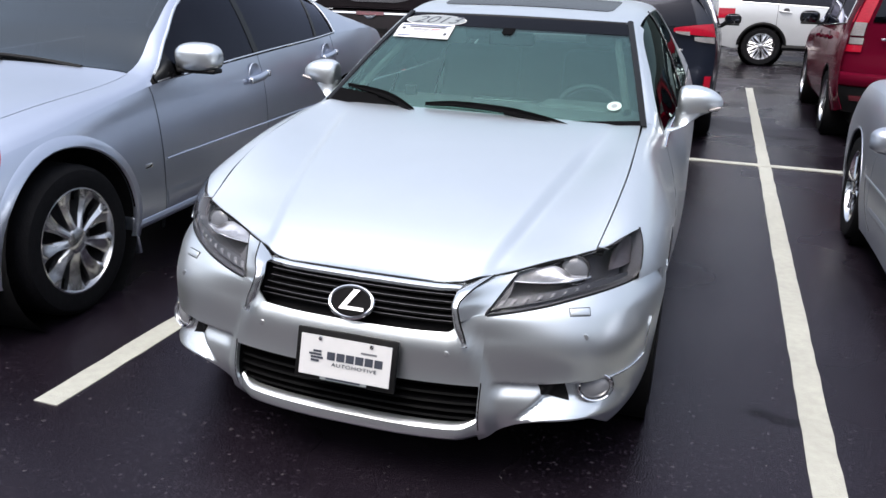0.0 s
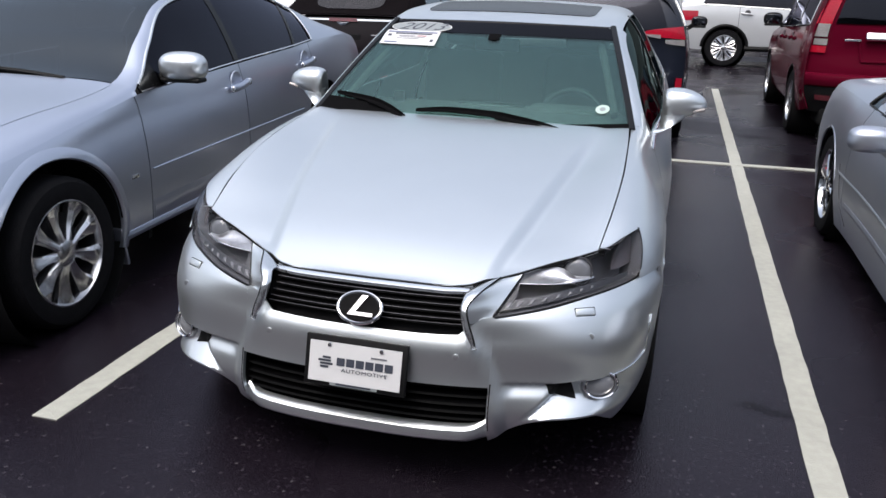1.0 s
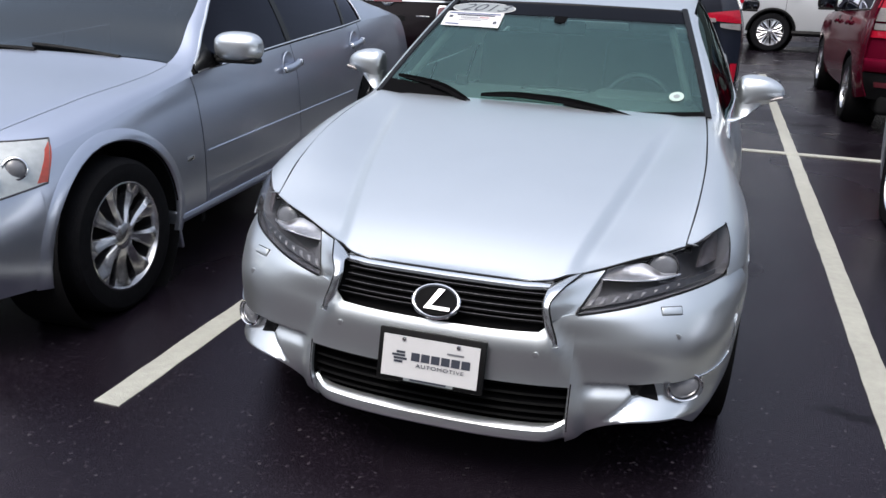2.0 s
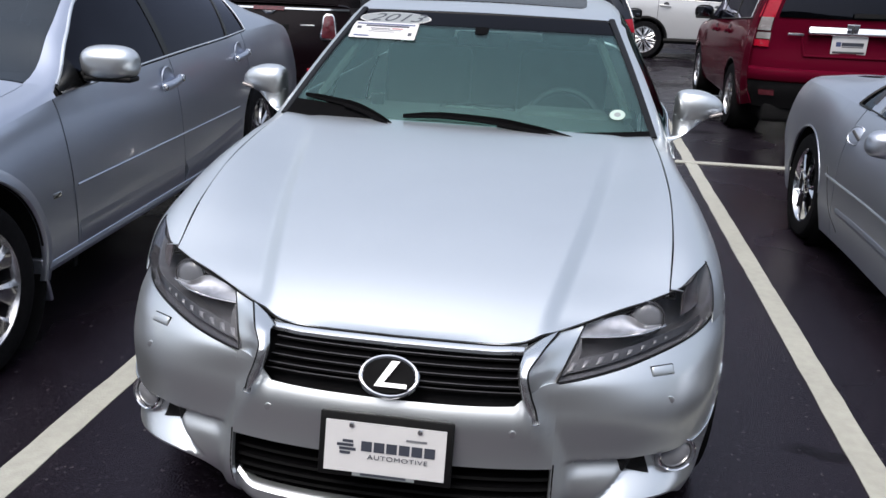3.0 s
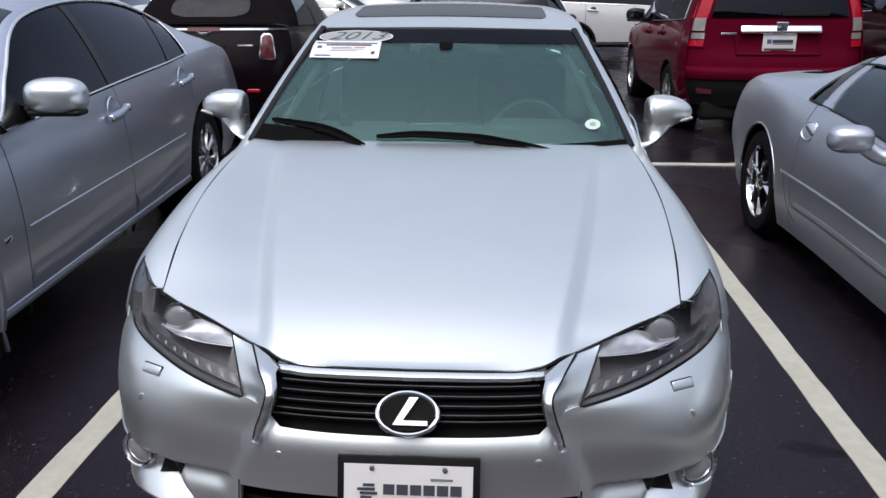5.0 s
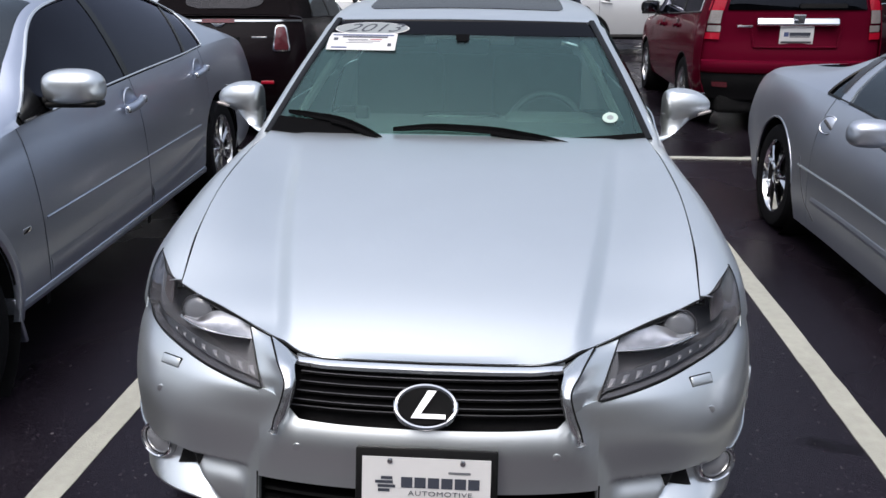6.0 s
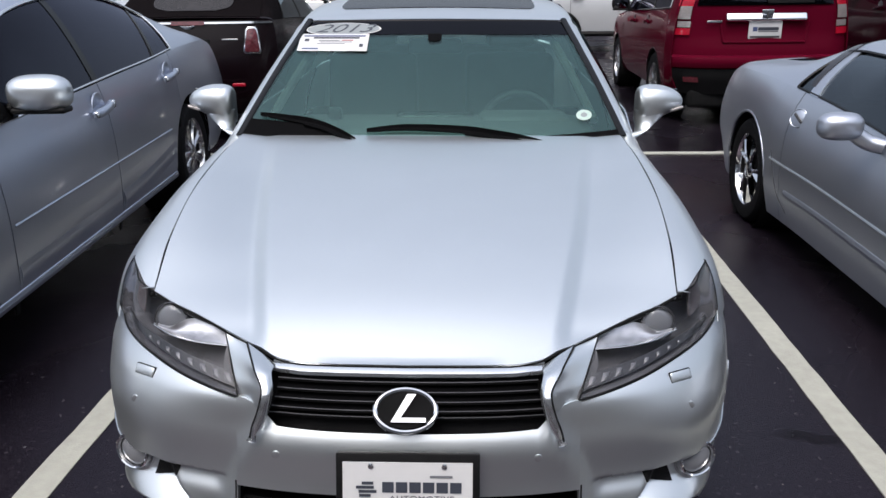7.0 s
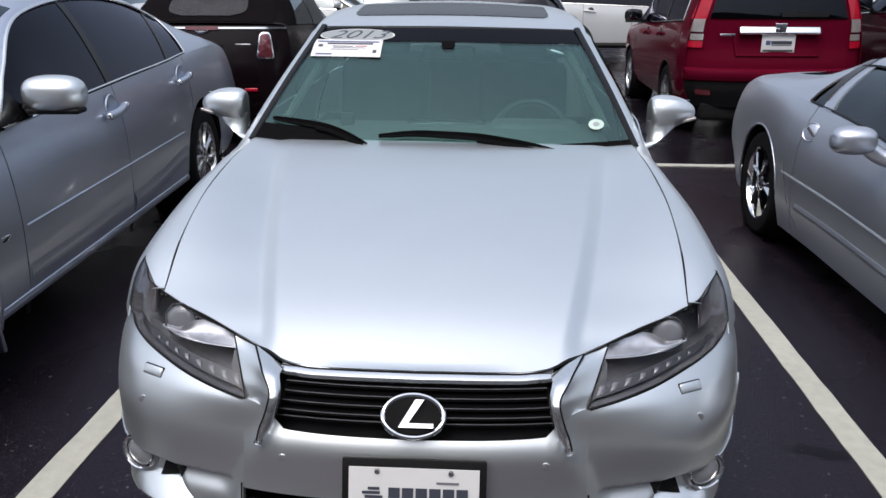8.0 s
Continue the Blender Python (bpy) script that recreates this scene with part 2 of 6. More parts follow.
def lerp(x, xs, ys):
    """Smooth value at x of a function known at xs."""
    xs, ys = np.array(xs, float), np.array(ys, float)
    d = np.diff(ys) / np.diff(xs)
    m = np.empty_like(ys)
    m[0], m[-1] = d[0], d[-1]
    if len(ys) > 2:
        h = np.diff(xs)
        c = (d[:-1] * h[1:] + d[1:] * h[:-1]) / (h[:-1] + h[1:])
        lim = 3 * np.minimum(np.abs(d[:-1]), np.abs(d[1:]))
        m[1:-1] = np.where(d[:-1] * d[1:] <= 0, 0, np.sign(c) * np.minimum(np.abs(c), lim))
    x = np.clip(np.asarray(x, float), xs[0], xs[-1])
    i = np.clip(np.searchsorted(xs, x, side="right") - 1, 0, len(xs) - 2)
    h = xs[i + 1] - xs[i]
    return hermite(ys[i], ys[i + 1], m[i] * h, m[i + 1] * h, (x - xs[i]) / h)


class Skin:
    """A car's side and top: stations along the length, each a line of points from the sill over the roof to the middle."""

    def __init__(self, stations):
        rows = []
        for y, ws, zs, wm, zm, wb, zb, wr, zr, zc in stations:
            rows.append([(ws, y, zs), (wm - 0.25 * (wm - ws), y, zs + 0.42 * (zm - zs)), (wm, y, zm), (wb, y, zb), (wr, y, zr),
                         (wr * 0.6, y, zr + 0.70 * (zc - zr)), (0, y, zc)])
        self.R = np.array(rows, float)
        self.M = slopes(self.R)
        self.Y = self.R[:, 2, 1]

    def at(self, s, t):
        s, t = np.broadcast_arrays(np.asarray(s, float), np.asarray(t, float))
        shape = s.shape
        s, t = s.ravel(), t.ravel()
        i = np.clip(s.astype(int), 0, len(self.R) - 2)
        f = (s - i)[:, None, None]
        A = hermite(self.R[i], self.R[i + 1], self.M[i], self.M[i + 1], f)
        A = np.swapaxes(A, 0, 1)
        B = slopes(A)
        # flat across the middle of the car
        B[-1][:, 2] = 0
        j = np.clip(t.astype(int), 0, len(A) - 2)
        g = (t - j)[:, None]
        n = np.arange(len(t))
        return hermite(A[j, n], A[j + 1, n], B[j, n], B[j + 1, n], g).reshape(*shape, 3)

    def s_of(self, y):
        y = np.asarray(y, float)
        lo, hi = np.zeros_like(y), np.full_like(y, len(self.R) - 1.0)
        for _ in range(26):
            mid = (lo + hi) / 2
            below = self.at(mid, np.full_like(mid, 2.0))[..., 1] < y
            lo, hi = np.where(below, mid, lo), np.where(below, hi, mid)
        return (lo + hi) / 2

    def st(self, y, z, top=4.0):
        """Where the side passes a length y and height z."""
        s = self.s_of(y)
        z = np.asarray(z, float)
        lo, hi = np.zeros_like(s), np.full_like(s, top)
        for _ in range(26):
            mid = (lo + hi) / 2
            below = self.at(s, mid)[..., 2] < z
            lo, hi = np.where(below, mid, lo), np.where(below, hi, mid)
        return s, (lo + hi) / 2

    def ruled(self, low, up, m):
        """Points between two lines of (s, t)."""
        w = np.linspace(0, 1, m)[None, :]
        s = low[0][:, None] * (1 - w) + up[0][:, None] * w
        t = low[1][:, None] * (1 - w) + up[1][:, None] * w
        return self.at(s, t)

    def side(self, low, up, n=24, m=10):
        """Points between two lines of (y, z), spaced evenly along each."""
        def spread(line):
            L = np.array(line, float)
            d = np.concatenate([[0], np.cumsum(np.linalg.norm(np.diff(L, axis=0), axis=1))])
            q = np.linspace(0, d[-1], n)
            return self.st(np.interp(q, d, L[:, 0]), np.interp(q, d, L[:, 1]))
        return self.ruled(spread(low), spread(up), m)


def lettering(body, size, at, right, up, material, stretch=1.0, spacing=1.12):
    """A word in thin raised letters."""
    txt = bpy.data.curves.new("word", "FONT")
    txt.body, txt.size, txt.align_x, txt.align_y, txt.extrude, txt.space_character = body, size, "CENTER", "CENTER", 0.0004, spacing
    tmp = new("tmp", txt)
    me = bpy.data.meshes.new_from_object(tmp.evaluated_get(bpy.context.evaluated_depsgraph_get()))
    bpy.data.objects.remove(tmp)
    right, up = Vector(right).normalized(), Vector(up).normalized()
    me.transform(Matrix.Diagonal((stretch, 1, 1, 1)))
    me.transform(Matrix.Translation(Vector(at)) @ Matrix((right, up, right.cross(up))).transposed().to_4x4())
    me.materials.append(material)
    return new("lettering", me)


def both(name, P, material, parent, label="", thick=0.008, lift=0.0, centre=None):
    """A panel on each side of the car."""
    c = centre or (0, float(P[..., 1].mean()), 0.55)
    bm = shell(P, thick, c)
    if lift:
        bmesh.ops.translate(bm, vec=(lift, 0, 0), verts=bm.verts)
    other = mirrored(bm)
    return part(name, bm, material, parent, label), part(name, other, material, parent, label)


def across(P):
    """A half sheet, columns towards the middle, made whole."""
    Q = P[:, ::-1].copy()
    Q[..., 0] *= -1
    return np.concatenate([P, Q[:, 1:]], axis=1)


def lower_line(y0, y1, sill, arches, n=40):
    """Lengths and heights of a side's lower edge with its wheel arches."""
    ys = set(np.linspace(y0, y1, n))
    for c, r, zc in arches:
        for w in np.linspace(0, math.pi, 29):
            y = c + r * math.cos(w)
            if y0 <= y <= y1:
                ys.add(y)
    ys = np.array(sorted(ys))
    z = np.full_like(ys, sill)
    for c, r, zc in arches:
        d = r * r - (ys - c) ** 2
        z = np.where(d > 0, np.maximum(z, zc + np.sqrt(np.maximum(d, 0))), z)
    return ys, z


def side_panel(skin, y0, y1, sill, arches, top, m=12):
    """A side panel between two lengths, from the lower edge to a height line top(y)."""
    ys, zl = lower_line(y0, y1, sill, arches)
    return skin.ruled(skin.st(ys, zl), skin.st(ys, top(ys)), m)


def wheel(parent, x, y, z, r, rim_r, width, spokes, style="twin", material=None, name="wheel", fat=1.0):
    """A wheel whose face looks along the sign of x."""
    material = material or ALLOY
    sg = 1 if x > 0 else -1
    c = (x, y, z)
    w = width
    hub = part(name, lathe([(-0.03, 0.0), (-0.03, 0.055), (-0.012, 0.062), (-0.004, 0.05), (-0.002, 0.0)], c, "x", sg, 24), material, parent)
    part("tyre", lathe([(-w, rim_r), (-w, r * 0.93), (-w * 0.93, r * 0.985), (-w * 0.8, r), (-w * 0.5, r * 1.003), (-w * 0.2, r), (-0.012, r * 0.985), (0.008, r * 0.93), (0.012, (r + rim_r) / 2), (0.004, rim_r * 1.02), (-0.01, rim_r * 0.985)], c, "x", sg, 56), RUBBER, hub)
    part("rim", lathe([(-0.012, rim_r * 1.0), (0.002, rim_r * 1.01), (0.003, rim_r * 0.985), (-0.012, rim_r * 0.955), (-0.030, rim_r * 0.94)], c, "x", sg, 56), material, hub)
    part("barrel", lathe([(-0.030, rim_r * 0.94), (-0.06, rim_r * 0.925), (-w * 0.85, rim_r * 0.90)], c, "x", sg, 40), BARREL_SHADE, hub)
    part("brake_disc", lathe([(-w * 0.45, 0.0), (-w * 0.45, rim_r * 0.78), (-w * 0.52, rim_r * 0.78)], c, "x", sg, 32), BARREL_SHADE, hub)
    base = None
    for i in range(spokes):
        a = 2 * math.pi * (i + 0.25) / spokes
        if base is None:
            if style == "twin":
                rows = []
                for rad, half, dep in ((0.03, 0.020, -0.004), (rim_r * 0.35, 0.020, -0.006), (rim_r * 0.7, 0.030, -0.010), (rim_r * 0.97, 0.042, -0.012)):
                    rows.append([(dep - 0.028, -half, rad), (dep - 0.010, -half, rad), (dep, -half * 0.75, rad), (dep - 0.007, 0, rad), (dep, half * 0.75, rad), (dep - 0.010, half, rad), (dep - 0.028, half, rad)])
            elif style == "paddle":
                rows = []
                for rad, half, dep, lift in ((0.03, 0.017, -0.004, 0.0), (rim_r * 0.30, 0.0155, -0.012, 0.003), (rim_r * 0.52, 0.020, -0.022, 0.008), (rim_r * 0.76, 0.031, -0.018, 0.010), (rim_r * 0.90, 0.044, -0.012, 0.007), (rim_r * 0.985, 0.060, -0.008, 0.004)):
                    rows.append([(dep - 0.035, -half, rad), (dep - 0.006, -half, rad), (dep + lift, -half * 0.55, rad), (dep + lift * 0.2, 0.15 * half, rad), (dep - lift * 1.5, half * 0.75, rad), (dep - 0.012, half, rad), (dep - 0.035, half, rad)])
            elif style == "y":
                rows = []
                for rad, half, dep in ((0.03, 0.024, -0.004), (rim_r * 0.45, 0.02, -0.006), (rim_r * 0.7, 0.04, -0.008), (rim_r * 0.97, 0.075, -0.012)):
                    gap = 0.0 if half < 0.03 else half * 0.55
                    rows.append([(dep - 0.03, -half, rad), (dep - 0.008, -half, rad), (dep, -half + (half - gap) * 0.5, rad), (dep - 0.03 * (gap > 0), 0, rad), (dep, half - (half - gap) * 0.5, rad), (dep - 0.008, half, rad), (dep - 0.03, half, rad)])
            else:
                rows = []
                for rad, half, dep in ((0.03, 0.034, -0.004), (rim_r * 0.4, 0.027, -0.010), (rim_r * 0.75, 0.030, -0.014), (rim_r * 0.97, 0.040, -0.012)):
                    rows.append([(dep - 0.035, -half, rad), (dep - 0.010, -half, rad), (dep, -half * 0.6, rad), (dep + 0.002, 0, rad), (dep, half * 0.6, rad), (dep - 0.010, half, rad), (dep - 0.035, half, rad)])
            R = np.array(rows) * (1, fat, 1)
            k = R.shape[1]
            V = R.reshape(-1, 3).copy()
            V[:, 0] *= sg
            F = [(p * k + q, p * k + q + 1, (p + 1) * k + q + 1, (p + 1) * k + q) for p in range(len(rows) - 1) for q in range(k - 1)]
            bm = mesh_bm(V, F)
            bmesh.ops.recalc_face_normals(bm, faces=bm.faces[:])
            base = part("spoke", bm, material, hub)
            ob = base
        else:
            ob = new("spoke", base.data)
            ob.parent = hub
        ob.matrix_basis = Matrix.Translation(c) @ Matrix.Rotation(a, 4, "X")
    return hub


def wheel_house(parent, x_out, x_in, y, z, r):
    bm = lathe([(0.0, r), (abs(x_in - x_out), r), (abs(x_in - x_out), 0.0)], (x_out, y, z), "x", -1 if x_out > 0 else 1, 36)
    part("wheel_housing", bm, LINER, parent)


def car_seat(parent, x, y, z, material, back=0.62, lean=0.24):
    base = part("seat", rbox((0.50, 0.50, 0.16), (x, y, z), 0.06), material, parent)
    turn = Matrix.Rotation(-lean, 3, "X")
    part("backrest", rbox((0.48, 0.13, back), (x, y + 0.30, z + 0.33), 0.055, turn), material, base)
    part("headrest", rbox((0.26, 0.10, 0.17), (x, y + 0.40, z + 0.74), 0.045, turn), material, base)


def thing(name, label, category, m, group=""):
    ob = new(name)
    ob.matrix_basis = m
    ob.empty_display_size = 0.3
    return tagged(ob, label, category, group)

# ---------------------------------------------------------------- ground
def asphalt():
    m = bpy.data.materials.new("wet_asphalt")
    m.use_nodes = True
    nt = m.node_tree
    b = nt.nodes["Principled BSDF"]
    tc = nt.nodes.new("ShaderNodeTexCoord")

    def noise_node(scale, detail, lo, hi, a, c):
        n = nt.nodes.new("ShaderNodeTexNoise")
        n.inputs["Scale"].default_value, n.inputs["Detail"].default_value = scale, detail
        nt.links.new(tc.outputs["Object"], n.inputs["Vector"])
        r = nt.nodes.new("ShaderNodeMapRange")
        for i, v in enumerate((lo, hi, a, c)):
            r.inputs[i + 1].default_value = v
        nt.links.new(n.outputs[0], r.inputs[0])
        return n, r.outputs[0]

    def ramp(src, stops):
        r = nt.nodes.new("ShaderNodeValToRGB")
        while len(r.color_ramp.elements) < len(stops):
            r.color_ramp.elements.new(0.5)
        for e, (p, c) in zip(r.color_ramp.elements, stops):
            e.position, e.color = p, (*c, 1)
        nt.links.new(src, r.inputs[0])
        return r.outputs[0]

    grit = nt.nodes.new("ShaderNodeTexVoronoi")
    grit.inputs["Scale"].default_value = 110
    nt.links.new(tc.outputs["Object"], grit.inputs["Vector"])
    stones = ramp(grit.outputs["Color"], [(0.0, (0.0036, 0.0026, 0.0042)), (0.78, (0.0088, 0.0066, 0.0100)), (0.92, (0.017, 0.0135, 0.018)), (1.0, (0.060, 0.055, 0.060))])
    chips = nt.nodes.new("ShaderNodeTexVoronoi")
    chips.inputs["Scale"].default_value = 58
    nt.links.new(tc.outputs["Object"], chips.inputs["Vector"])
    near = nt.nodes.new("ShaderNodeMapRange")
    near.inputs[1].default_value, near.inputs[2].default_value, near.inputs[3].default_value, near.inputs[4].default_value = 0.08, 0.17, 1.0, 0.0
    nt.links.new(chips.outputs["Distance"], near.inputs[0])
    pick = nt.nodes.new("ShaderNodeSeparateXYZ")
    nt.links.new(chips.outputs["Color"], pick.inputs[0])
    few = nt.nodes.new("ShaderNodeMapRange")
    few.inputs[1].default_value, few.inputs[2].default_value, few.inputs[3].default_value, few.inputs[4].default_value = 0.955, 1.0, 0.05, 0.8
    nt.links.new(pick.outputs[0], few.inputs[0])
    both_of = nt.nodes.new("ShaderNodeMath")
    both_of.operation = "MULTIPLY"
    nt.links.new(near.outputs[0], both_of.inputs[0])
    nt.links.new(few.outputs[0], both_of.inputs[1])
    speck = nt.nodes.new("ShaderNodeMix")
    speck.data_type = "RGBA"
    nt.links.new(both_of.outputs[0], speck.inputs["Factor"])
    nt.links.new(stones, speck.inputs["A"])
    speck.inputs["B"].default_value = (0.16, 0.15, 0.14, 1)
    stones = speck.outputs["Result"]
    _, wear = noise_node(0.7, 5, 0.3, 0.7, 0.75, 1.35)
    mul = nt.nodes.new("ShaderNodeVectorMath")
    mul.operation = "SCALE"
    nt.links.new(stones, mul.inputs[0])
    nt.links.new(wear, mul.inputs["Scale"])
    nt.links.new(mul.outputs[0], b.inputs["Base Color"])
    b.inputs["Specular IOR Level"].default_value = 0.25
    b.inputs["Specular Tint"].default_value = (0.95, 0.80, 1.0, 1)
    _, wet = noise_node(0.55, 4, 0.42, 0.62, 0.12, 0.42)
    nt.links.new(wet, b.inputs["Roughness"])
    bp = nt.nodes.new("ShaderNodeBump")
    bp.inputs["Strength"].default_value, bp.inputs["Distance"].default_value = 0.52, 0.004
    fine, _ = noise_node(160, 3, 0, 1, 0, 1)
    nt.links.new(fine.outputs[0], bp.inputs["Height"])
    nt.links.new(bp.outputs[0], b.inputs["Normal"])
    return m


ASPHALT = asphalt()
LINE_PAINT = mat("worn_line_paint", (0.32, 0.32, 0.285), 0.55, grain=0.10, scale=25, bump=0.4, bump_scale=150)


def ground_sheet():
    xs = np.concatenate([[-600, -120, -40], np.linspace(-14, 14, 15), [40, 120, 600]])
    ys = np.concatenate([[-600, -120, -30], np.linspace(-8, 30, 20), [60, 150, 600]])
    V = [(x, y, 0.0) for x in xs for y in ys]
    k = len(ys)
    F = [(i * k + j, (i + 1) * k + j, (i + 1) * k + j + 1, i * k + j + 1) for i in range(len(xs) - 1) for j in range(k - 1)]
    ob = part("ground", mesh_bm(V, F), ASPHALT)
    tagged(ob, "wet dark asphalt of a car park", "ground", kind="structure")


def parking_line(x0, y0, x1, y1, w, high=0.004):
    """A painted stripe with slightly ragged edges."""
    a, b = Vector((x0, y0, 0)), Vector((x1, y1, 0))
    d = (b - a).normalized()
    n = Vector((-d.y, d.x, 0))
    steps = max(2, int((b - a).length / 0.12))
    V, F = [], []
    for i in range(steps + 1):
        p = a.lerp(b, i / steps)
        for sgn in (-1, 1):
            q = p + n * sgn * (w / 2 + random.uniform(-0.003, 0.003))
            V += [(q.x, q.y, 0.0), (q.x, q.y, high)]
    for i in range(steps):
        o = 4 * i
        F += [(o + 1, o + 5, o + 7, o + 3), (o, o + 4, o + 5, o + 1), (o + 3, o + 7, o + 6, o + 2)]
    F += [(0, 1, 3, 2), (4 * steps, 4 * steps + 2, 4 * steps + 3, 4 * steps + 1)]
    bm = mesh_bm(V, F)
    bmesh.ops.recalc_face_normals(bm, faces=bm.faces[:])
    ob = part("parking_line", bm, LINE_PAINT)
    tagged(ob, "worn cream-white painted parking bay stripe", "road marking", "parking lines", "structure")


ground_sheet()
parking_line(1.462, 1.0, 1.435, 14.3, 0.105)
parking_line(-1.215, 2.72, -1.235, 14.3, 0.11)
parking_line(-12, 8.25, 12, 8.25, 0.09, 0.008)
for k in range(1, 4):
    parking_line(1.46 + 2.68 * k, 2.2, 1.44 + 2.68 * k, 14.3, 0.11)
    parking_line(-1.215 - 2.68 * k, 2.6, -1.235 - 2.68 * k, 14.3, 0.11)


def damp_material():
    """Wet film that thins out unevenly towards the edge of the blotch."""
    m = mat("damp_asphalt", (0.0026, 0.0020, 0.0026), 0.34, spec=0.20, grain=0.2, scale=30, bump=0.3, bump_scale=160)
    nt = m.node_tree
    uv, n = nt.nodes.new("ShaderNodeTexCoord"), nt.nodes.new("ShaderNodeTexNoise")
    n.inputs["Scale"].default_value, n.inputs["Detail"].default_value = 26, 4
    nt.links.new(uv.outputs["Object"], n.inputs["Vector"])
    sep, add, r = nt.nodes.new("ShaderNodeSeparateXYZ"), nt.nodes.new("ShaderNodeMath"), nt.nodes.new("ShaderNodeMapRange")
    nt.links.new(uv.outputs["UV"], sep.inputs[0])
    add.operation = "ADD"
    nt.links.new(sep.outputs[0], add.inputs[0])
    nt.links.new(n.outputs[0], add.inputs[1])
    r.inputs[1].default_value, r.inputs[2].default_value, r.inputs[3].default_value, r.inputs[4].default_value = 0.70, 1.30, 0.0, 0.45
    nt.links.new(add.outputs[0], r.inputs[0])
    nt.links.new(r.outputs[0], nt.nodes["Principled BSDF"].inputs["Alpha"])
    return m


DAMP = damp_material()


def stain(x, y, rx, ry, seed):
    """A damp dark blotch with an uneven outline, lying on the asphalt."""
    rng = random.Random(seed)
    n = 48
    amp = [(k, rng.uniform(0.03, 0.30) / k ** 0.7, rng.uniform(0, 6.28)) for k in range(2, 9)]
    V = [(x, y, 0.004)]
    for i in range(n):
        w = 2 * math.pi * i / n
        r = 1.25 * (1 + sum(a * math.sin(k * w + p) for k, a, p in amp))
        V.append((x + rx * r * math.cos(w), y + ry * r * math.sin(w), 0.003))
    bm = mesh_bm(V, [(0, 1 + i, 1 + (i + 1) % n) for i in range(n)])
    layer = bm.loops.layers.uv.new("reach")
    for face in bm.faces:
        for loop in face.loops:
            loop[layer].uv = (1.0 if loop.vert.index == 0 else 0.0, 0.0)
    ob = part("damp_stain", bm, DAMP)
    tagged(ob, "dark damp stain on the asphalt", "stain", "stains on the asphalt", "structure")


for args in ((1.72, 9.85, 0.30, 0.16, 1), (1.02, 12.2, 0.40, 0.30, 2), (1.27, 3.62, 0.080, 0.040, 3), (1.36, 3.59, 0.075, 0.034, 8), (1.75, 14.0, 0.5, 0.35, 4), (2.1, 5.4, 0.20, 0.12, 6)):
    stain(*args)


def closing_wall(name, size, at, tone, label):
    """A plain wall added to close the car park; no building is known there."""
    bm = bmesh.new()
    bmesh.ops.create_cube(bm, size=1)
    bmesh.ops.scale(bm, vec=size, verts=bm.verts)
    bmesh.ops.translate(bm, vec=(at[0], at[1], size[2] / 2), verts=bm.verts)
    tagged(part(name, bm, mat(name + "_plaster", tone, 0.8, grain=0.12, scale=3, bump=0.3, bump_scale=60)), label, "wall", kind="structure")


# added walls: south, west and east unseen, dimming reflections; north is a backdrop
closing_wall("unseen_wall_south", (80, 0.4, 6.5), (0, -7.5), (0.26, 0.255, 0.25), "unseen plain grey wall added behind the camera to dim reflections")
closing_wall("backdrop_wall_north", (80, 0.4, 6.0), (0, 36), (0.11, 0.11, 0.115), "plain dark wall added behind the cars as a backdrop")
closing_wall("unseen_wall_west", (0.4, 43.1, 6.0), (-39.8, 14.25), (0.10, 0.10, 0.10), "unseen plain dark wall added beside the car park to dim reflections")
closing_wall("unseen_wall_east", (0.4, 43.1, 6.0), (39.8, 14.25), (0.10, 0.10, 0.10), "unseen plain dark wall added beside the car park to dim reflections")


# ---------------------------------------------------------------- the silver sedan
class Nose:
    """A car's front or tail face: height gives the middle's depth, the half width and how far the corners sweep back."""

    def __init__(self, z, y, half, bow, shape=(0.55, 2, 0.45, 9), relief=None):
        self.z, self.y, self.half, self.bow, self.shape, self.relief = z, y, half, bow, shape, relief

    def at(self, x, z):
        x, z = np.broadcast_arrays(np.asarray(x, float), np.asarray(z, float))
        u = np.clip(np.abs(x) / lerp(z, self.z, self.half), 0, 1)
        a, p, b, q = self.shape
        y = lerp(z, self.z, self.y) + lerp(z, self.z, self.bow) * (a * u ** p + b * u ** q)
        if self.relief:
            y = y + self.relief(np.abs(x), z)
        return np.stack([x, y, z], -1)

    def uz(self, u, z):
        u, z = np.broadcast_arrays(np.asarray(u, float), np.asarray(z, float))
        return self.at(u * lerp(z, self.z, self.half), z)


def smooth(x, a, b):
    f = np.clip((np.asarray(x, float) - a) / (b - a), 0, 1)
    return f * f * (3 - 2 * f)


HOOD_Y, HOOD_X = (0.38, 0.60, 0.92, 1.20, 1.43), (0.665, 0.690, 0.705, 0.703, 0.696)
LAMP_X = (0, 0.20, 0.28, 0.32, 0.36, 0.40, 0.46, 0.54, 0.62, 0.668)
LAMP_Y = (0.158, 0.167, 0.177, 0.191, 0.221, 0.249, 0.283, 0.322, 0.358, 0.388)
SEDAN_Y = (0.17, 0.30, 0.50, 0.80, 1.10, 1.40)


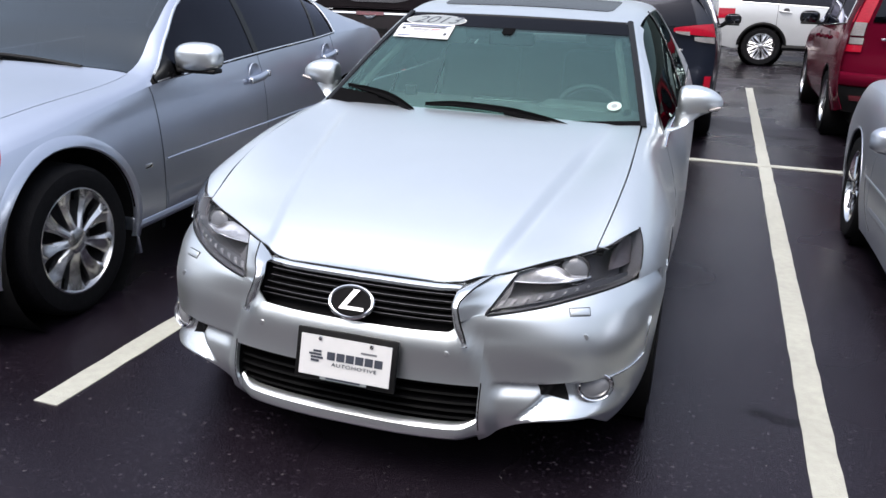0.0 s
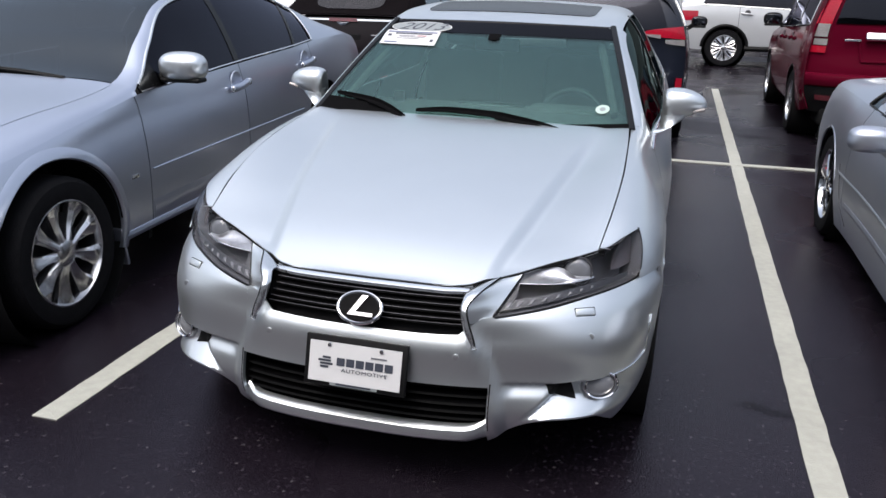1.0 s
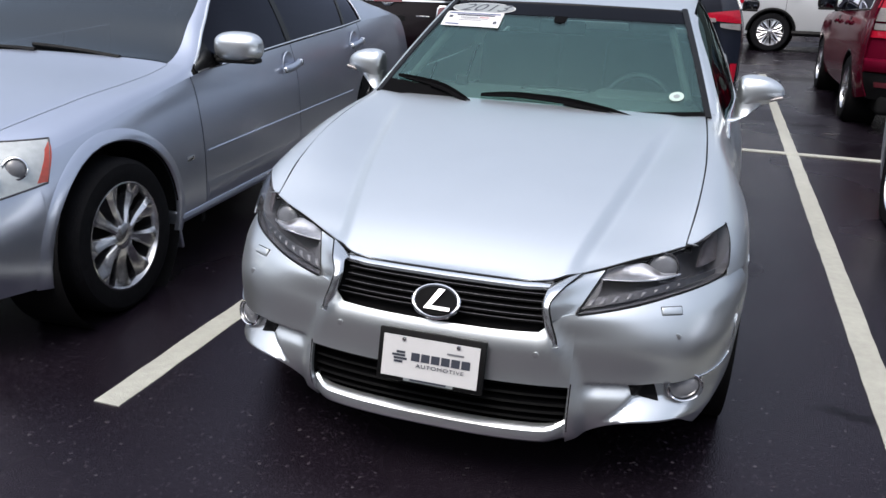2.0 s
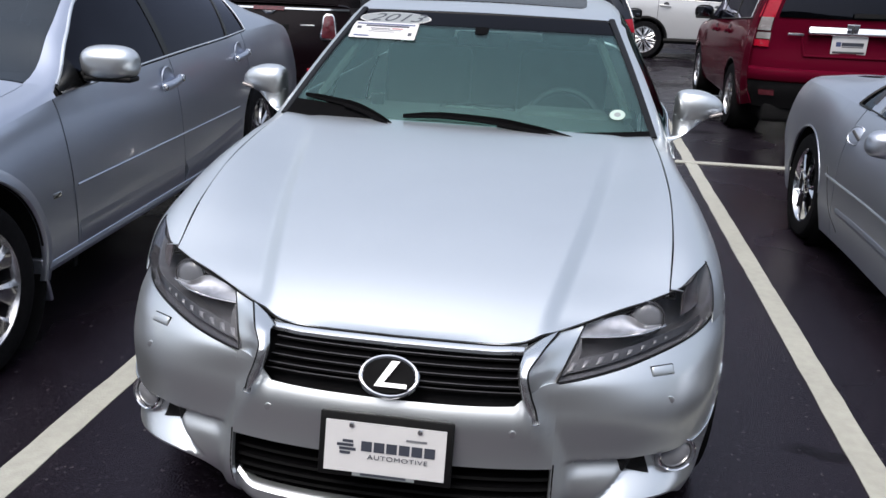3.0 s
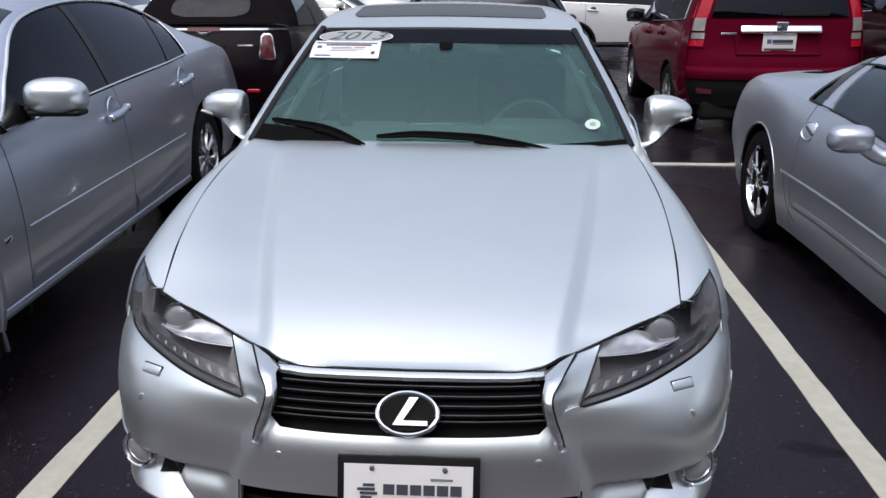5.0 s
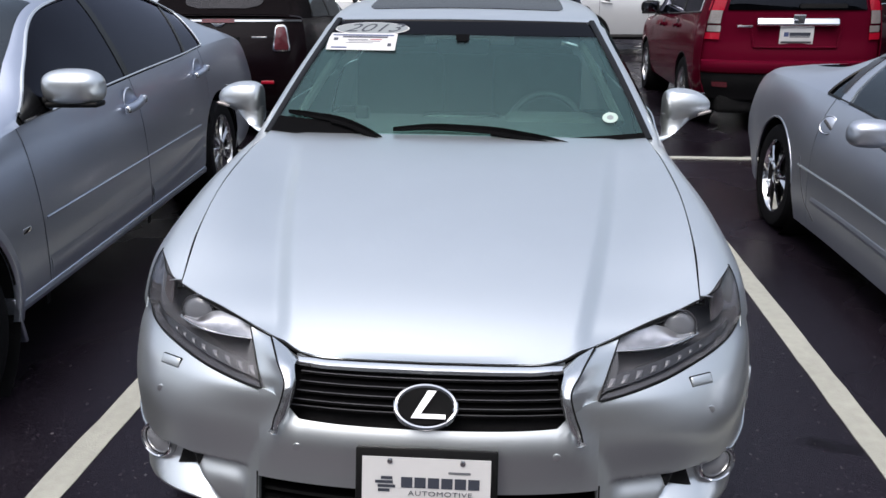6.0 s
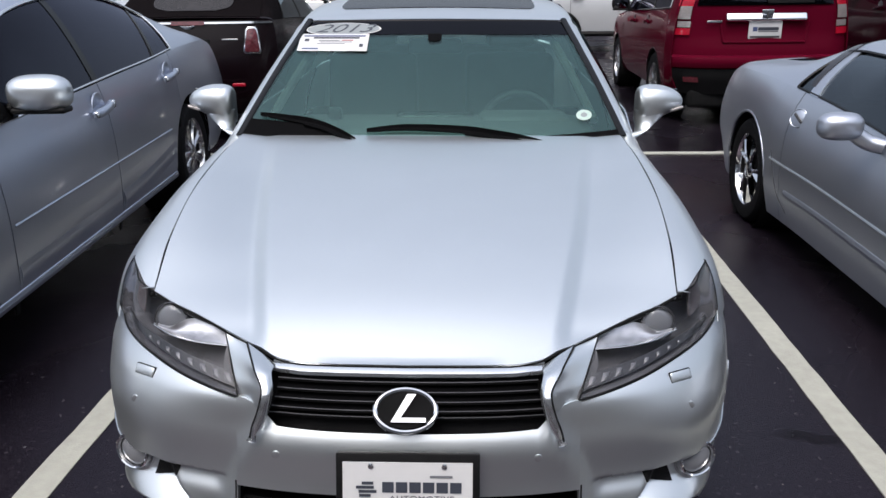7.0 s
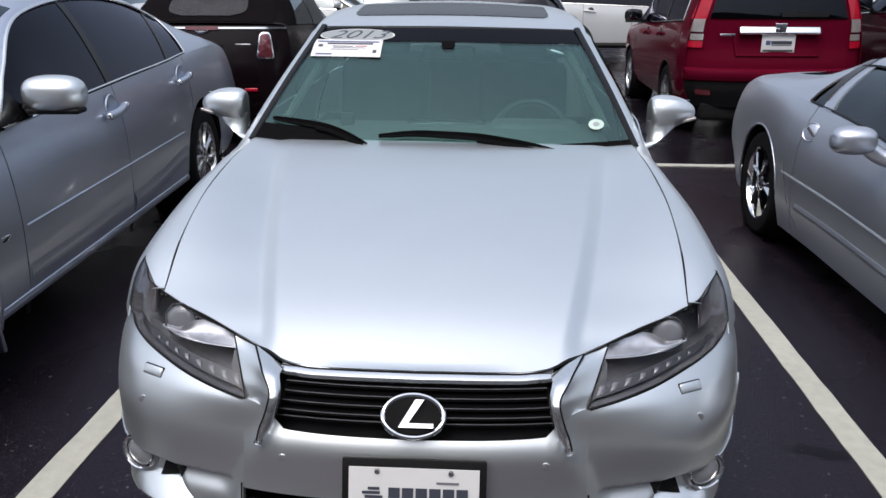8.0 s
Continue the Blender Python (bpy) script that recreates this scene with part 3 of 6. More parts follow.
def sedan_hood(x, y):
    """Height of the bonnet: a raised middle between two creases, and wings that rise to the edges."""
    x = np.abs(x)
    zc = lerp(y, SEDAN_Y, (0.664, 0.722, 0.789, 0.866, 0.925, 0.966))
    crease = lerp(y, SEDAN_Y, (0.325, 0.355, 0.40, 0.46, 0.51, 0.56))
    edge = lerp(y, (0.17, 0.30, 0.39, 0.60, 0.80, 1.10, 1.40), (0.668, 0.722, 0.753, 0.829, 0.883, 0.934, 0.965))
    rim = lerp(y, HOOD_Y, HOOD_X)
    deep = (0.024 + 0.006 * smooth(y, 0.30, 0.48)) * (1 - 0.85 * smooth(y, 0.95, 1.36)) * smooth(y, 0.16, 0.30)
    bow = 0.006 * (1 - 0.7 * smooth(y, 1.0, 1.40))
    low = zc - bow * (crease / 0.4) ** 2 - deep
    drop = deep * smooth(x, crease - 0.006, crease + 0.048)
    return zc - bow * (np.minimum(x, crease) / 0.4) ** 2 - drop + (edge - low) * smooth(x, crease, rim + 0.02)


def sedan_relief(x, z):
    """Fog lamp pockets under a crease, with a slanting ledge below them."""
    inner = lerp(z, (0.20, 0.26, 0.345, 0.40), (0.42, 0.475, 0.572, 0.60))
    floor = lerp(x, (0.40, 0.52, 0.60, 0.72, 0.80), (0.262, 0.276, 0.284, 0.282, 0.262))
    under = 1 - smooth(z, 0.384, 0.392)
    pocket = 0.046 * smooth(x, inner - 0.010, inner + 0.022) * (1 - smooth(x, 0.785, 0.850)) * np.clip((z - floor) / 0.048, 0, 1) * under
    groove = 0.014 * smooth(x, 0.415, 0.47) * (1 - smooth(x, inner - 0.006, inner + 0.022)) * smooth(z, 0.335, 0.383) * under
    ledge = -0.012 * smooth(x, 0.47, 0.58) * np.clip((0.340 - z) / 0.06, 0, 1) * (1 - smooth(x, 0.76, 0.86))
    pocket = pocket + groove
    line = lerp(z, (0.16, 0.22, 0.385, 0.46, 0.55, 0.70), (0.44, 0.43, 0.408, 0.380, 0.335, 0.33))
    facet = 0.022 * smooth(x, line - 0.004, line + 0.03) * (1 - smooth(x, line + 0.03, line + 0.30)) * (1 - smooth(z, 0.52, 0.60))
    roll = 0.013 * np.clip((z - 0.478) / 0.06, 0, 1.2) ** 2 * (1 - smooth(x, 0.30, 0.37)) * (1 - smooth(z, 0.556, 0.565))
    return pocket + ledge + facet + roll


SEDAN_NOSE = Nose((0.16, 0.22, 0.30, 0.40, 0.50, 0.58, 0.66, 0.72), (0.10, 0.055, 0.030, 0.050, 0.055, 0.085, 0.155, 0.21),
                  (0.785, 0.822, 0.850, 0.865, 0.872, 0.880, 0.858, 0.82), (0.40, 0.46, 0.50, 0.51, 0.52, 0.56, 0.56, 0.50), (0.55, 2.6, 0.45, 14), relief=sedan_relief)


SEDAN_POSE = pose(0.012, 2.66, 0, 0, 0.7, 1.5)


def silver_sedan():
    car = thing("sedan", "silver four-door luxury sedan, wet, with sale stickers inside the windscreen", "car", SEDAN_POSE)
    W = SEDAN_NOSE
    skin = Skin([
        (0.40, 0.79, 0.22, 0.805, 0.54, 0.740, 0.716, 0.670, 0.756, 0.755),
        (0.60, 0.845, 0.22, 0.870, 0.55, 0.822, 0.755, 0.694, 0.828, 0.80),
        (0.92, 0.868, 0.20, 0.890, 0.57, 0.850, 0.775, 0.710, 0.904, 0.87),
        (1.18, 0.868, 0.19, 0.884, 0.565, 0.818, 0.800, 0.708, 0.942, 0.918),
        (1.45, 0.866, 0.19, 0.882, 0.57, 0.802, 0.855, 0.704, 0.966, 0.955),
        (1.78, 0.870, 0.19, 0.888, 0.575, 0.808, 0.912, 0.640, 1.150, 1.165),
        (2.12, 0.885, 0.19, 0.915, 0.58, 0.835, 0.950, 0.562, 1.330, 1.345),
        (2.60, 0.885, 0.19, 0.915, 0.58, 0.833, 0.960, 0.572, 1.390, 1.415),
        (3.10, 0.885, 0.19, 0.918, 0.60, 0.833, 0.965, 0.572, 1.398, 1.435),
        (3.75, 0.880, 0.20, 0.920, 0.62, 0.830, 0.985, 0.555, 1.345, 1.385),
        (4.25, 0.860, 0.22, 0.905, 0.62, 0.800, 1.010, 0.640, 1.090, 1.125),
        (4.80, 0.800, 0.28, 0.850, 0.62, 0.760, 0.960, 0.600, 1.010, 1.040)])

    # bonnet
    a = np.linspace(-1, 1, 181)[:, None]
    b = np.linspace(0, 1, 90)[None, :]
    x_front = 0.667 * a
    y_front = lerp(np.abs(x_front), LAMP_X, LAMP_Y)
    y_rear = 1.40 + 0.04 * a ** 2
    y = y_front + (y_rear - y_front) * (b + 0.0 * a)
    edge = lerp(y, HOOD_Y, HOOD_X)
    x = a * edge
    z = sedan_hood(x, y)
    part("bonnet", shell(np.stack([x, y, z], -1), 0.012, out=(0, -0.3, 1)), SILVER, car)
    # dark gutter below the bonnet's edges
    q = np.linspace(0.40, 1.42, 30)
    e = lerp(q, HOOD_Y, HOOD_X) + 0.003
    gutter = np.stack([np.stack([e + d, q, sedan_hood(e, q) - 0.022], -1) for d in (-0.015, 0.015)], 1)
    both("bonnet_seal", gutter, LINER, car)

    xs = np.linspace(-0.655, 0.655, 70)
    ye = lerp(np.abs(xs), LAMP_X, LAMP_Y)
    part("bonnet_seal", tube(np.stack([xs, ye - 0.003, sedan_hood(xs, ye) - 0.0040], -1), 0.0024, 8), LINER, car)

    # front wings
    arch_f, arch_r = (0.92, 0.365, 0.335), (3.77, 0.365, 0.335)
    gap = 0.004

    def hood_line(ys):
        return lerp(ys, (0.40, 0.60, 0.92, 1.45), (0.745, 0.795, 0.870, 0.965))
    n = 26
    q = np.linspace(0.395, 0.60, n)
    A = skin.ruled(skin.st(q, lerp(q, (0.395, 0.43, 0.47, 0.52, 0.56, 0.60), (0.7545, 0.765, 0.775, 0.783, 0.787, 0.792))), (skin.s_of(q), np.full(n, 3.995)), 8)
    B1 = skin.side([(0.553, 0.788), (0.500, 0.715), (0.452, 0.652)], [(0.62, 0.800), (0.62, 0.71), (0.62, 0.650)], n, 8)
    ys, zl = lower_line(0.60, 1.56 - gap, 0.20, [arch_f])
    zl = np.where(ys < 0.62, np.maximum(zl, 0.650), zl)
    C = skin.ruled(skin.st(ys, zl), (skin.s_of(ys), np.full_like(ys, 3.995)), 16)
    zz = np.linspace(0.215, 0.648, 24)
    ye = lerp(zz, (0.215, 0.45, 0.56, 0.648), (0.572, 0.585, 0.655, 0.690))
    start, stop = W.uz(np.ones(24), zz), skin.at(*skin.st(ye, zz))
    stop[:, 0] = np.minimum(stop[:, 0], start[:, 0] + 0.006)
    f = np.linspace(0, 1, 6)[None, :, None]
    both("bumper_side", start[:, None] * (1 - f) + stop[:, None] * f, SILVER, car)
    for sg in (1, -1):
        sheets = [shell(P, d, (0, 0.9, 0.5)) for P, d in ((A, 0.003), (B1, 0.003), (C, 0.008))]
        if sg < 0:
            sheets = [mirrored(s) for s in sheets]
        part("front_wing", join(*sheets), SILVER, car)

    # doors and rear quarter
    def belt(ys):
        return lerp(ys, (1.45, 2.1, 3.1, 3.75, 4.8), (0.905, 0.945, 0.962, 0.98, 0.955))
    cuts = (1.56, 2.62, 3.60)
    for name, y0, y1 in (("front_door", cuts[0], cuts[1]), ("rear_door", cuts[1], cuts[2]), ("rear_quarter", cuts[2], 4.80)):
        both(name, side_panel(skin, y0 + gap, y1 - gap, 0.20, [arch_r], belt), SILVER, car)
    for c in cuts:
        q = np.linspace(c - 0.02, c + 0.02, 3)
        both("door_seal", skin.ruled(skin.st(q, np.full(3, 0.21)), skin.st(q, belt(q)), 12) - np.array((0.012, 0, 0)), LINER, car)
    def rail(ys):
        """Upper edge of the side windows, between belt and roof."""
        return lerp(ys, (1.46, 1.54, 1.65, 1.85, 2.15, 3.20, 3.50), (3.03, 3.38, 3.60, 3.72, 3.80, 3.84, 3.50))
    for ya, yb in ((1.50, 2.60), (2.63, 3.48)):
        q = np.linspace(ya, yb, 22)
        both("side_window", skin.ruled((skin.s_of(q), np.full(22, 3.02)), (skin.s_of(q), rail(q)), 8) - np.array((0.004, 0, 0)), SIDE_GLASS, car, thick=0.004)
    q = np.linspace(3.44, 3.95, 14)
    both("rear_pillar", skin.ruled((skin.s_of(q), np.full(14, 3.0)), (skin.s_of(q), np.full(14, 3.9)), 8), SILVER, car)
    q = np.linspace(2.585, 2.645, 6)
    both("door_pillar", skin.ruled((skin.s_of(q), np.full(6, 3.02)), (skin.s_of(q), np.full(6, 3.9)), 8) + np.array((0.002, 0, 0)), GLOSS_BLACK, car)
    q = np.linspace(1.50, 3.8, 30)
    line = skin.at(skin.s_of(q), np.full(30, 3.02))
    for sg in (1, -1):
        part("window_trim", tube(line * (sg, 1, 1) + np.array((0.004 * sg, 0, 0)), 0.006, 6), CHROME, car)
    # windscreen pillars
    q = np.linspace(1.47, 2.16, 26)
    s = skin.s_of(q)
    both("windscreen_pillar", skin.ruled((s, rail(q) - 0.01), (s, np.full(26, 4.0)), 6), SILVER, car, thick=0.02)
    mid = np.linspace(1.47, 1.62, 12)
    both("mirror_base_panel", skin.ruled((skin.s_of(mid), np.full(12, 3.0)), (skin.s_of(mid), rail(mid)), 6) - np.array((0.001, 0, 0)), GLOSS_BLACK, car)

    # roof, sunroof and tail
    q = np.linspace(2.115, 3.80, 40)
    t = np.linspace(3.86, 6, 24)
    S, T = np.meshgrid(skin.s_of(q), t, indexing="ij")
    part("roof", shell(across(skin.at(S, T)), 0.012, out=(0, 0, 1)), SILVER, car)
    q = np.linspace(2.30, 2.78, 14)
    S, T = np.meshgrid(skin.s_of(q), np.linspace(4.55, 6, 14), indexing="ij")
    P = across(skin.at(S, T))
    P[..., 0] *= lerp(np.linspace(0, 1, 14), (0, 0.12, 0.88, 1), (0.95, 1, 1, 0.95))[:, None]
    part("sunroof_panel", shell(P + np.array((0, 0, 0.003)), 0.006, out=(0, 0, 1)), GLOSS_BLACK, car, "dark tinted glass sunroof panel")
    q = np.linspace(4.20, 4.80, 12)
    S, T = np.meshgrid(skin.s_of(q), np.linspace(3.0, 6, 18), indexing="ij")
    part("boot_lid", shell(across(skin.at(S, T)), 0.012, out=(0, 0, 1)), SILVER, car)
    q = np.linspace(3.80, 4.20, 10)
    S, T = np.meshgrid(skin.s_of(q), np.linspace(4.0, 6, 14), indexing="ij")
    part("rear_window", shell(across(skin.at(S, T)), 0.005, out=(0, 0.5, 1)), TINTED, car)
    part("tail_panel", shell(across(np.stack([skin.at(np.full(10, 10.0), np.linspace(0, 3.2, 10)) * (f, 1, 1) for f in (1, 0.66, 0.33, 0.0)], 1)) + np.array((0, 0.02, 0)), 0.01, out=(0, 1, 0)), SILVER, car)

    # windscreen
    v = np.linspace(0, 1, 22)[:, None]
    u = np.linspace(-1, 1, 41)[None, :]
    bot = np.stack([0.706 * u, 1.345 + 0.075 * u ** 2, 0.935 + 0.027 * u ** 2], -1)
    top = np.stack([0.553 * u, 2.065 + 0.05 * u ** 2, 1.336 - 0.008 * u ** 2], -1)
    G = bot * (1 - v[..., None]) + top * v[..., None]
    G = G + (0.018 * np.sin(math.pi * v) * (1 - 0.3 * u ** 2))[..., None] * np.array((0, -0.45, 0.9))
    ob = part("windscreen", shell(G, 0.005, out=(0, -0.5, 1)), WINDSCREEN, car)
    ob.visible_shadow = False
    off = np.array((0, -0.0013, 0.0026))
    part("windscreen_band", shell(G[18:] + off * 0.5, 0.0008, out=(0, -0.5, 1)), glass("shade_band_glass", (0.03, 0.03, 0.035), (0.5, 0.5, 0.55), 1.4), car, "dark shade band along the top")
    for sg in (1, -1):
        col = -1 if sg > 0 else 0
        line = np.concatenate([G[:, col], G[-1:, col] + (G[-1:, col] - G[-2:-1, col]) * 0.35])
        line = line + np.linspace(0, 1, len(line))[:, None] ** 2 * np.array((0, -0.003, 0.008))
        part("windscreen_seal", tube(line + np.array((0.004 * sg, 0, -0.002)), 0.014, 8, 0.5), GLOSS_BLACK, car)
    part("windscreen_seal", tube(G[-1] + np.array((0, 0.012, -0.002)), 0.010, 8), GLOSS_BLACK, car)
    part("cowl_panel", shell(np.stack([bot[0] + np.array((0, 0.05 - 0.08 * f, 0.012 - 0.060 * f)) for f in (0, 0.5, 1)], 1), 0.01, out=(0, 0, 1)), BLACK, car)

    def on_glass(x, f):
        """A place on the windscreen: x across, f up from its base."""
        w = 0.700 + (0.553 - 0.700) * f
        uu = x / w
        p = np.array((x, (1.345 + 0.075 * uu ** 2) * (1 - f) + (2.065 + 0.05 * uu ** 2) * f, (0.935 + 0.027 * uu ** 2) * (1 - f) + (1.336 - 0.008 * uu ** 2) * f))
        return p + 0.018 * math.sin(math.pi * f) * (1 - 0.3 * uu ** 2) * np.array((0, -0.45, 0.9))

    # dark printed band at the base, widened left as cowl shadow, and the wipers
    WIPER = mat("wiper_rubber", (0.003, 0.003, 0.0035), 0.8, spec=0.04, grain=0.2, scale=60)
    band = np.stack([np.stack([on_glass(0.70 * uu * (1 - 0.21 * f), f) for f in np.linspace(0, 0.04 + 0.075 * float(smooth(-uu, 0.45, 0.72)), 4)], 0) for uu in np.linspace(-0.995, 0.995, 41)], 0) + np.array((0, -0.001, 0.002))
    part("windscreen_band", shell(band, 0.0008, out=(0, -0.5, 1)), WIPER, car, "black printed band along the base, widened left as cowl shadow")
    for run in (((-0.27, 0.010), (-0.35, 0.065), (-0.433, 0.104), (-0.54, 0.122), (-0.645, 0.134)), ((0.44, -0.04), (0.34, 0.012), (0.235, 0.050), (0.12, 0.082), (-0.076, 0.098), (-0.232, 0.074))):
        w = np.linspace(0, 1, 18)
        pts = np.array([on_glass(xx, ff) for xx, ff in curve([(p, q, 0.0) for p, q in run], 18)[:, :2]]) + np.array((0, -0.006, 0.013))
        fat = 0.4 + 0.6 * np.sin(math.pi * np.clip(w * 0.96 + 0.04, 0, 1)) ** 0.6
        up, down = np.array((0, 0.30, 0.42)), np.array((0, -0.22, -0.30))
        P = np.stack([pts + (d * 0.030 * fat[:, None]) for d in (up, up * 0.5 + np.array((0, -0.15, 0.3)), np.zeros(3), down)], 1)
        blade = part("wiper_blade", shell(P, 0.010, out=(0, -0.5, 1)), WIPER, car)
        arm = pts[:11] + np.array((0, -0.012, -0.010))
        part("wiper_arm", tube(arm, 0.009, 6), WIPER, blade)

    # stickers inside the glass
    def decal(name, cx, cf, outline, material, label, lift=0.0):
        """A thin sheet that follows the glass, from an outline of (across, up)."""
        mid = on_glass(cx, cf)
        right = Vector(on_glass(cx + 0.02, cf) - on_glass(cx - 0.02, cf)).normalized()
        up = Vector(on_glass(cx, cf + 0.03) - on_glass(cx, cf - 0.03)).normalized()
        n = right.cross(up)
        return prism(outline, 0.0008, Vector(mid) + n * (0.0022 + lift), right, up), mid, right, up, n

    def rect(w, h, dx=0.0, dy=0.0):
        return [(dx - w / 2, dy - h / 2), (dx + w / 2, dy - h / 2), (dx + w / 2, dy + h / 2), (dx - w / 2, dy + h / 2)]

    bm, mid, right, up, n = decal("year_sticker", -0.395, 0.915, ellipse(0.160, 0.050), STICKER, "")
    ob = part("year_sticker", bm, STICKER, car, "oval grey sticker with the model year")
    bm, *_ = decal("rim", -0.395, 0.915, ellipse(0.166, 0.055), PAPER, "", -0.001)
    part("sticker_edge", bm, PAPER, ob)
    txt = bpy.data.curves.new("year", "FONT")
    txt.body, txt.size, txt.align_x, txt.align_y, txt.extrude, txt.shear = "2013", 0.100, "CENTER", "CENTER", 0.0004, 0.45
    txt.offset = -0.0008
    tmp = new("tmp", txt)
    me = bpy.data.meshes.new_from_object(tmp.evaluated_get(bpy.context.evaluated_depsgraph_get()))
    bpy.data.objects.remove(tmp)
    me.transform(Matrix.Diagonal((1.25, 1, 1, 1)))
    me.transform(Matrix.Translation(Vector(mid) + n * 0.0036) @ Matrix((right, up, n)).transposed().to_4x4())
    me.materials.append(INK)
    num = new("year_number", me)
    num.parent = ob
    bm, *_ = decal("price_sheet", -0.425, 0.775, rect(0.300, 0.140), PAPER, "")
    sheet = part("price_sheet", bm, PAPER, car, "white price sheet with printed lines")
    for w, h, dx, dy, ink in ((0.27, 0.010, 0, 0.052, INK_BLUE), (0.20, 0.012, 0.01, 0.036, INK), (0.02, 0.020, -0.118, 0.018, INK), (0.09, 0.006, -0.02, 0.014, INK_GREY), (0.14, 0.004, 0.01, 0.002, INK_GREY),
                              (0.12, 0.004, -0.01, -0.012, INK_GREY), (0.016, 0.024, 0.122, -0.026, INK), (0.07, 0.010, -0.095, -0.052, INK_BLUE), (0.05, 0.006, 0.06, 0.016, INK_RED)):
        bm, *_ = decal("print", -0.425, 0.775, rect(w, h, dx, dy), ink, "", 0.001)
        part("print", bm, ink, sheet)
    bm, *_ = decal("round_sticker", 0.575, 0.16, ellipse(0.030, 0.030), PAPER, "")
    ob = part("round_sticker", bm, mat("pale_green_sticker", (0.36, 0.46, 0.42), 0.6, grain=0.05, scale=80), car, "pale round service sticker")
    bm, *_ = decal("print", 0.575, 0.16, ellipse(0.013, 0.013), INK_GREY, "", 0.001)
    part("print", bm, STICKER, ob)

    bm, *_ = decal("mirror_mount", 0.0, 0.825, [(-0.030, 0.03), (-0.026, -0.022), (-0.016, -0.03), (0.016, -0.03), (0.026, -0.022), (0.030, 0.03)], BLACK, "")
    part("mirror_mount", bm, WIPER, car, "black mirror mount behind the glass")

    # bumper: bar between the grilles, lip, and both corners
    x = np.linspace(-0.40, 0.40, 41)[:, None]
    z_top = lerp(np.abs(x), (0, 0.30, 0.33, 0.36, 0.40), (0.533, 0.538, 0.566, 0.586, 0.594))
    w = np.linspace(0, 1, 14)[None, :]
    z = 0.385 + (z_top - 0.385) * w
    bar = W.at(x + 0 * z, z)
    lx = np.linspace(-0.405, 0.405, 41)
    lip = []
    for d, h in ((0.026, 0.246), (0.012, 0.250), (0.0, 0.249), (-0.012, 0.240), (-0.016, 0.225), (-0.012, 0.208), (0.004, 0.194), (0.040, 0.186)):
        row = W.at(lx, np.full(41, 0.24)) + np.array((0, d, 0))
        row[:, 1] += 0.026 * smooth(np.abs(lx), 0.34, 0.405)
        row[:, 2] = h + 0.012 * (np.abs(lx) / 0.425) ** 6 + 0.020 * smooth(np.abs(lx), 0.372, 0.405) * (h > 0.22)
        lip.append(row)
    lip = np.stack(lip, 1)
    sheets = [shell(bar, 0.012, out=(0, -1, 0)), shell(lip, 0.006, out=(0, -1, 0.3))]
    share = np.concatenate([np.linspace(0, 0.46, 24), np.linspace(0.475, 0.62, 20), np.linspace(0.64, 1, 26)])[:, None]
    x = 0.40 + 0.465 * share
    z_up = lerp(x, (0.40, 0.55, 0.655, 0.755, 0.86), (0.588, 0.612, 0.632, 0.645, 0.648))
    z_lo = lerp(x, (0.40, 0.45, 0.52, 0.60, 0.72, 0.775, 0.81, 0.86), (0.185, 0.222, 0.262, 0.278, 0.276, 0.238, 0.208, 0.215))
    w = np.linspace(0, 1, 64)[None, :]
    z = z_lo + (z_up - z_lo) * w
    corner = W.at(0.40 + (lerp(z, W.z, W.half) - 0.40) * share, z)
    c1 = shell(corner, 0.012, out=(0.4, -1, 0.1))
    sheets += [mirrored(c1), c1]
    bumper = part("front_bumper", join(*sheets), SILVER, car)

    # piece between grille and headlamp on each side
    f = np.linspace(0, 1, 12)[:, None, None]

    def hood_end(xx, d=0.0, h=-0.004):
        ye = float(lerp(xx, LAMP_X, LAMP_Y))
        return (xx, ye + d, float(sedan_hood(np.array(xx), np.array(ye))) + h)
    lamp_in = np.linspace(tuple(W.at(0.392, 0.590)), hood_end(0.457), 16)
    outer_line = curve([hood_end(0.392), (0.350, 0.142, 0.662), (0.322, 0.093, 0.628), (0.328, 0.080, 0.580)], 16)[::-1]
    inner, outer = outer_line[None], lamp_in[None]
    P = inner * (1 - f) + outer * f
    P = P + np.sin(math.pi * f) * np.array((0, 0.006, 0.0)) + np.clip(1 - np.linspace(0, 3.5, 16), 0, 1)[None, :, None] * np.array((0, 0.010, -0.004))
    both("grille_shoulder", P, SILVER, car, thick=0.01, centre=(0, 1.0, 0.5))

    # upper grille
    z = np.linspace(0.50, 0.640, 12)[None, :]
    x = np.linspace(-0.335, 0.335, 30)[:, None]
    back = W.at(x + 0 * z, z)
    back[..., 1] += 0.045
    # pale tube along each slat stands in for the highlight on its edge
    SLAT_HIGHLIGHT = mat("slat_highlight_grey", (0.07, 0.07, 0.078), 0.45, 0.3, grain=0.1, scale=60)
    grille = part("upper_grille", shell(back, 0.01, out=(0, -1, 0)), LINER, car, "black spindle-shaped grille")
    for k in range(6):
        zz = 0.560 + 0.0170 * k
        half = float(lerp(zz, (0.55, 0.585, 0.62, 0.66), (0.322, 0.308, 0.300, 0.314)))
        xs = np.linspace(-half, half, 30)
        P = np.stack([W.at(xs, np.full(30, zz)) + np.array((0, d, h)) for d, h in ((0.040, 0.006), (0.010, 0.004), (0.008, -0.001), (0.014, -0.004))], 1)
        slat = part("slat", shell(P, 0.003, out=(0, -1, 0.5)), DEEP_BLACK, grille)
        part("slat_highlight", tube(P[:, 1] + np.array((0, -0.001, 0.001)), 0.0013, 6), SLAT_HIGHLIGHT, slat)
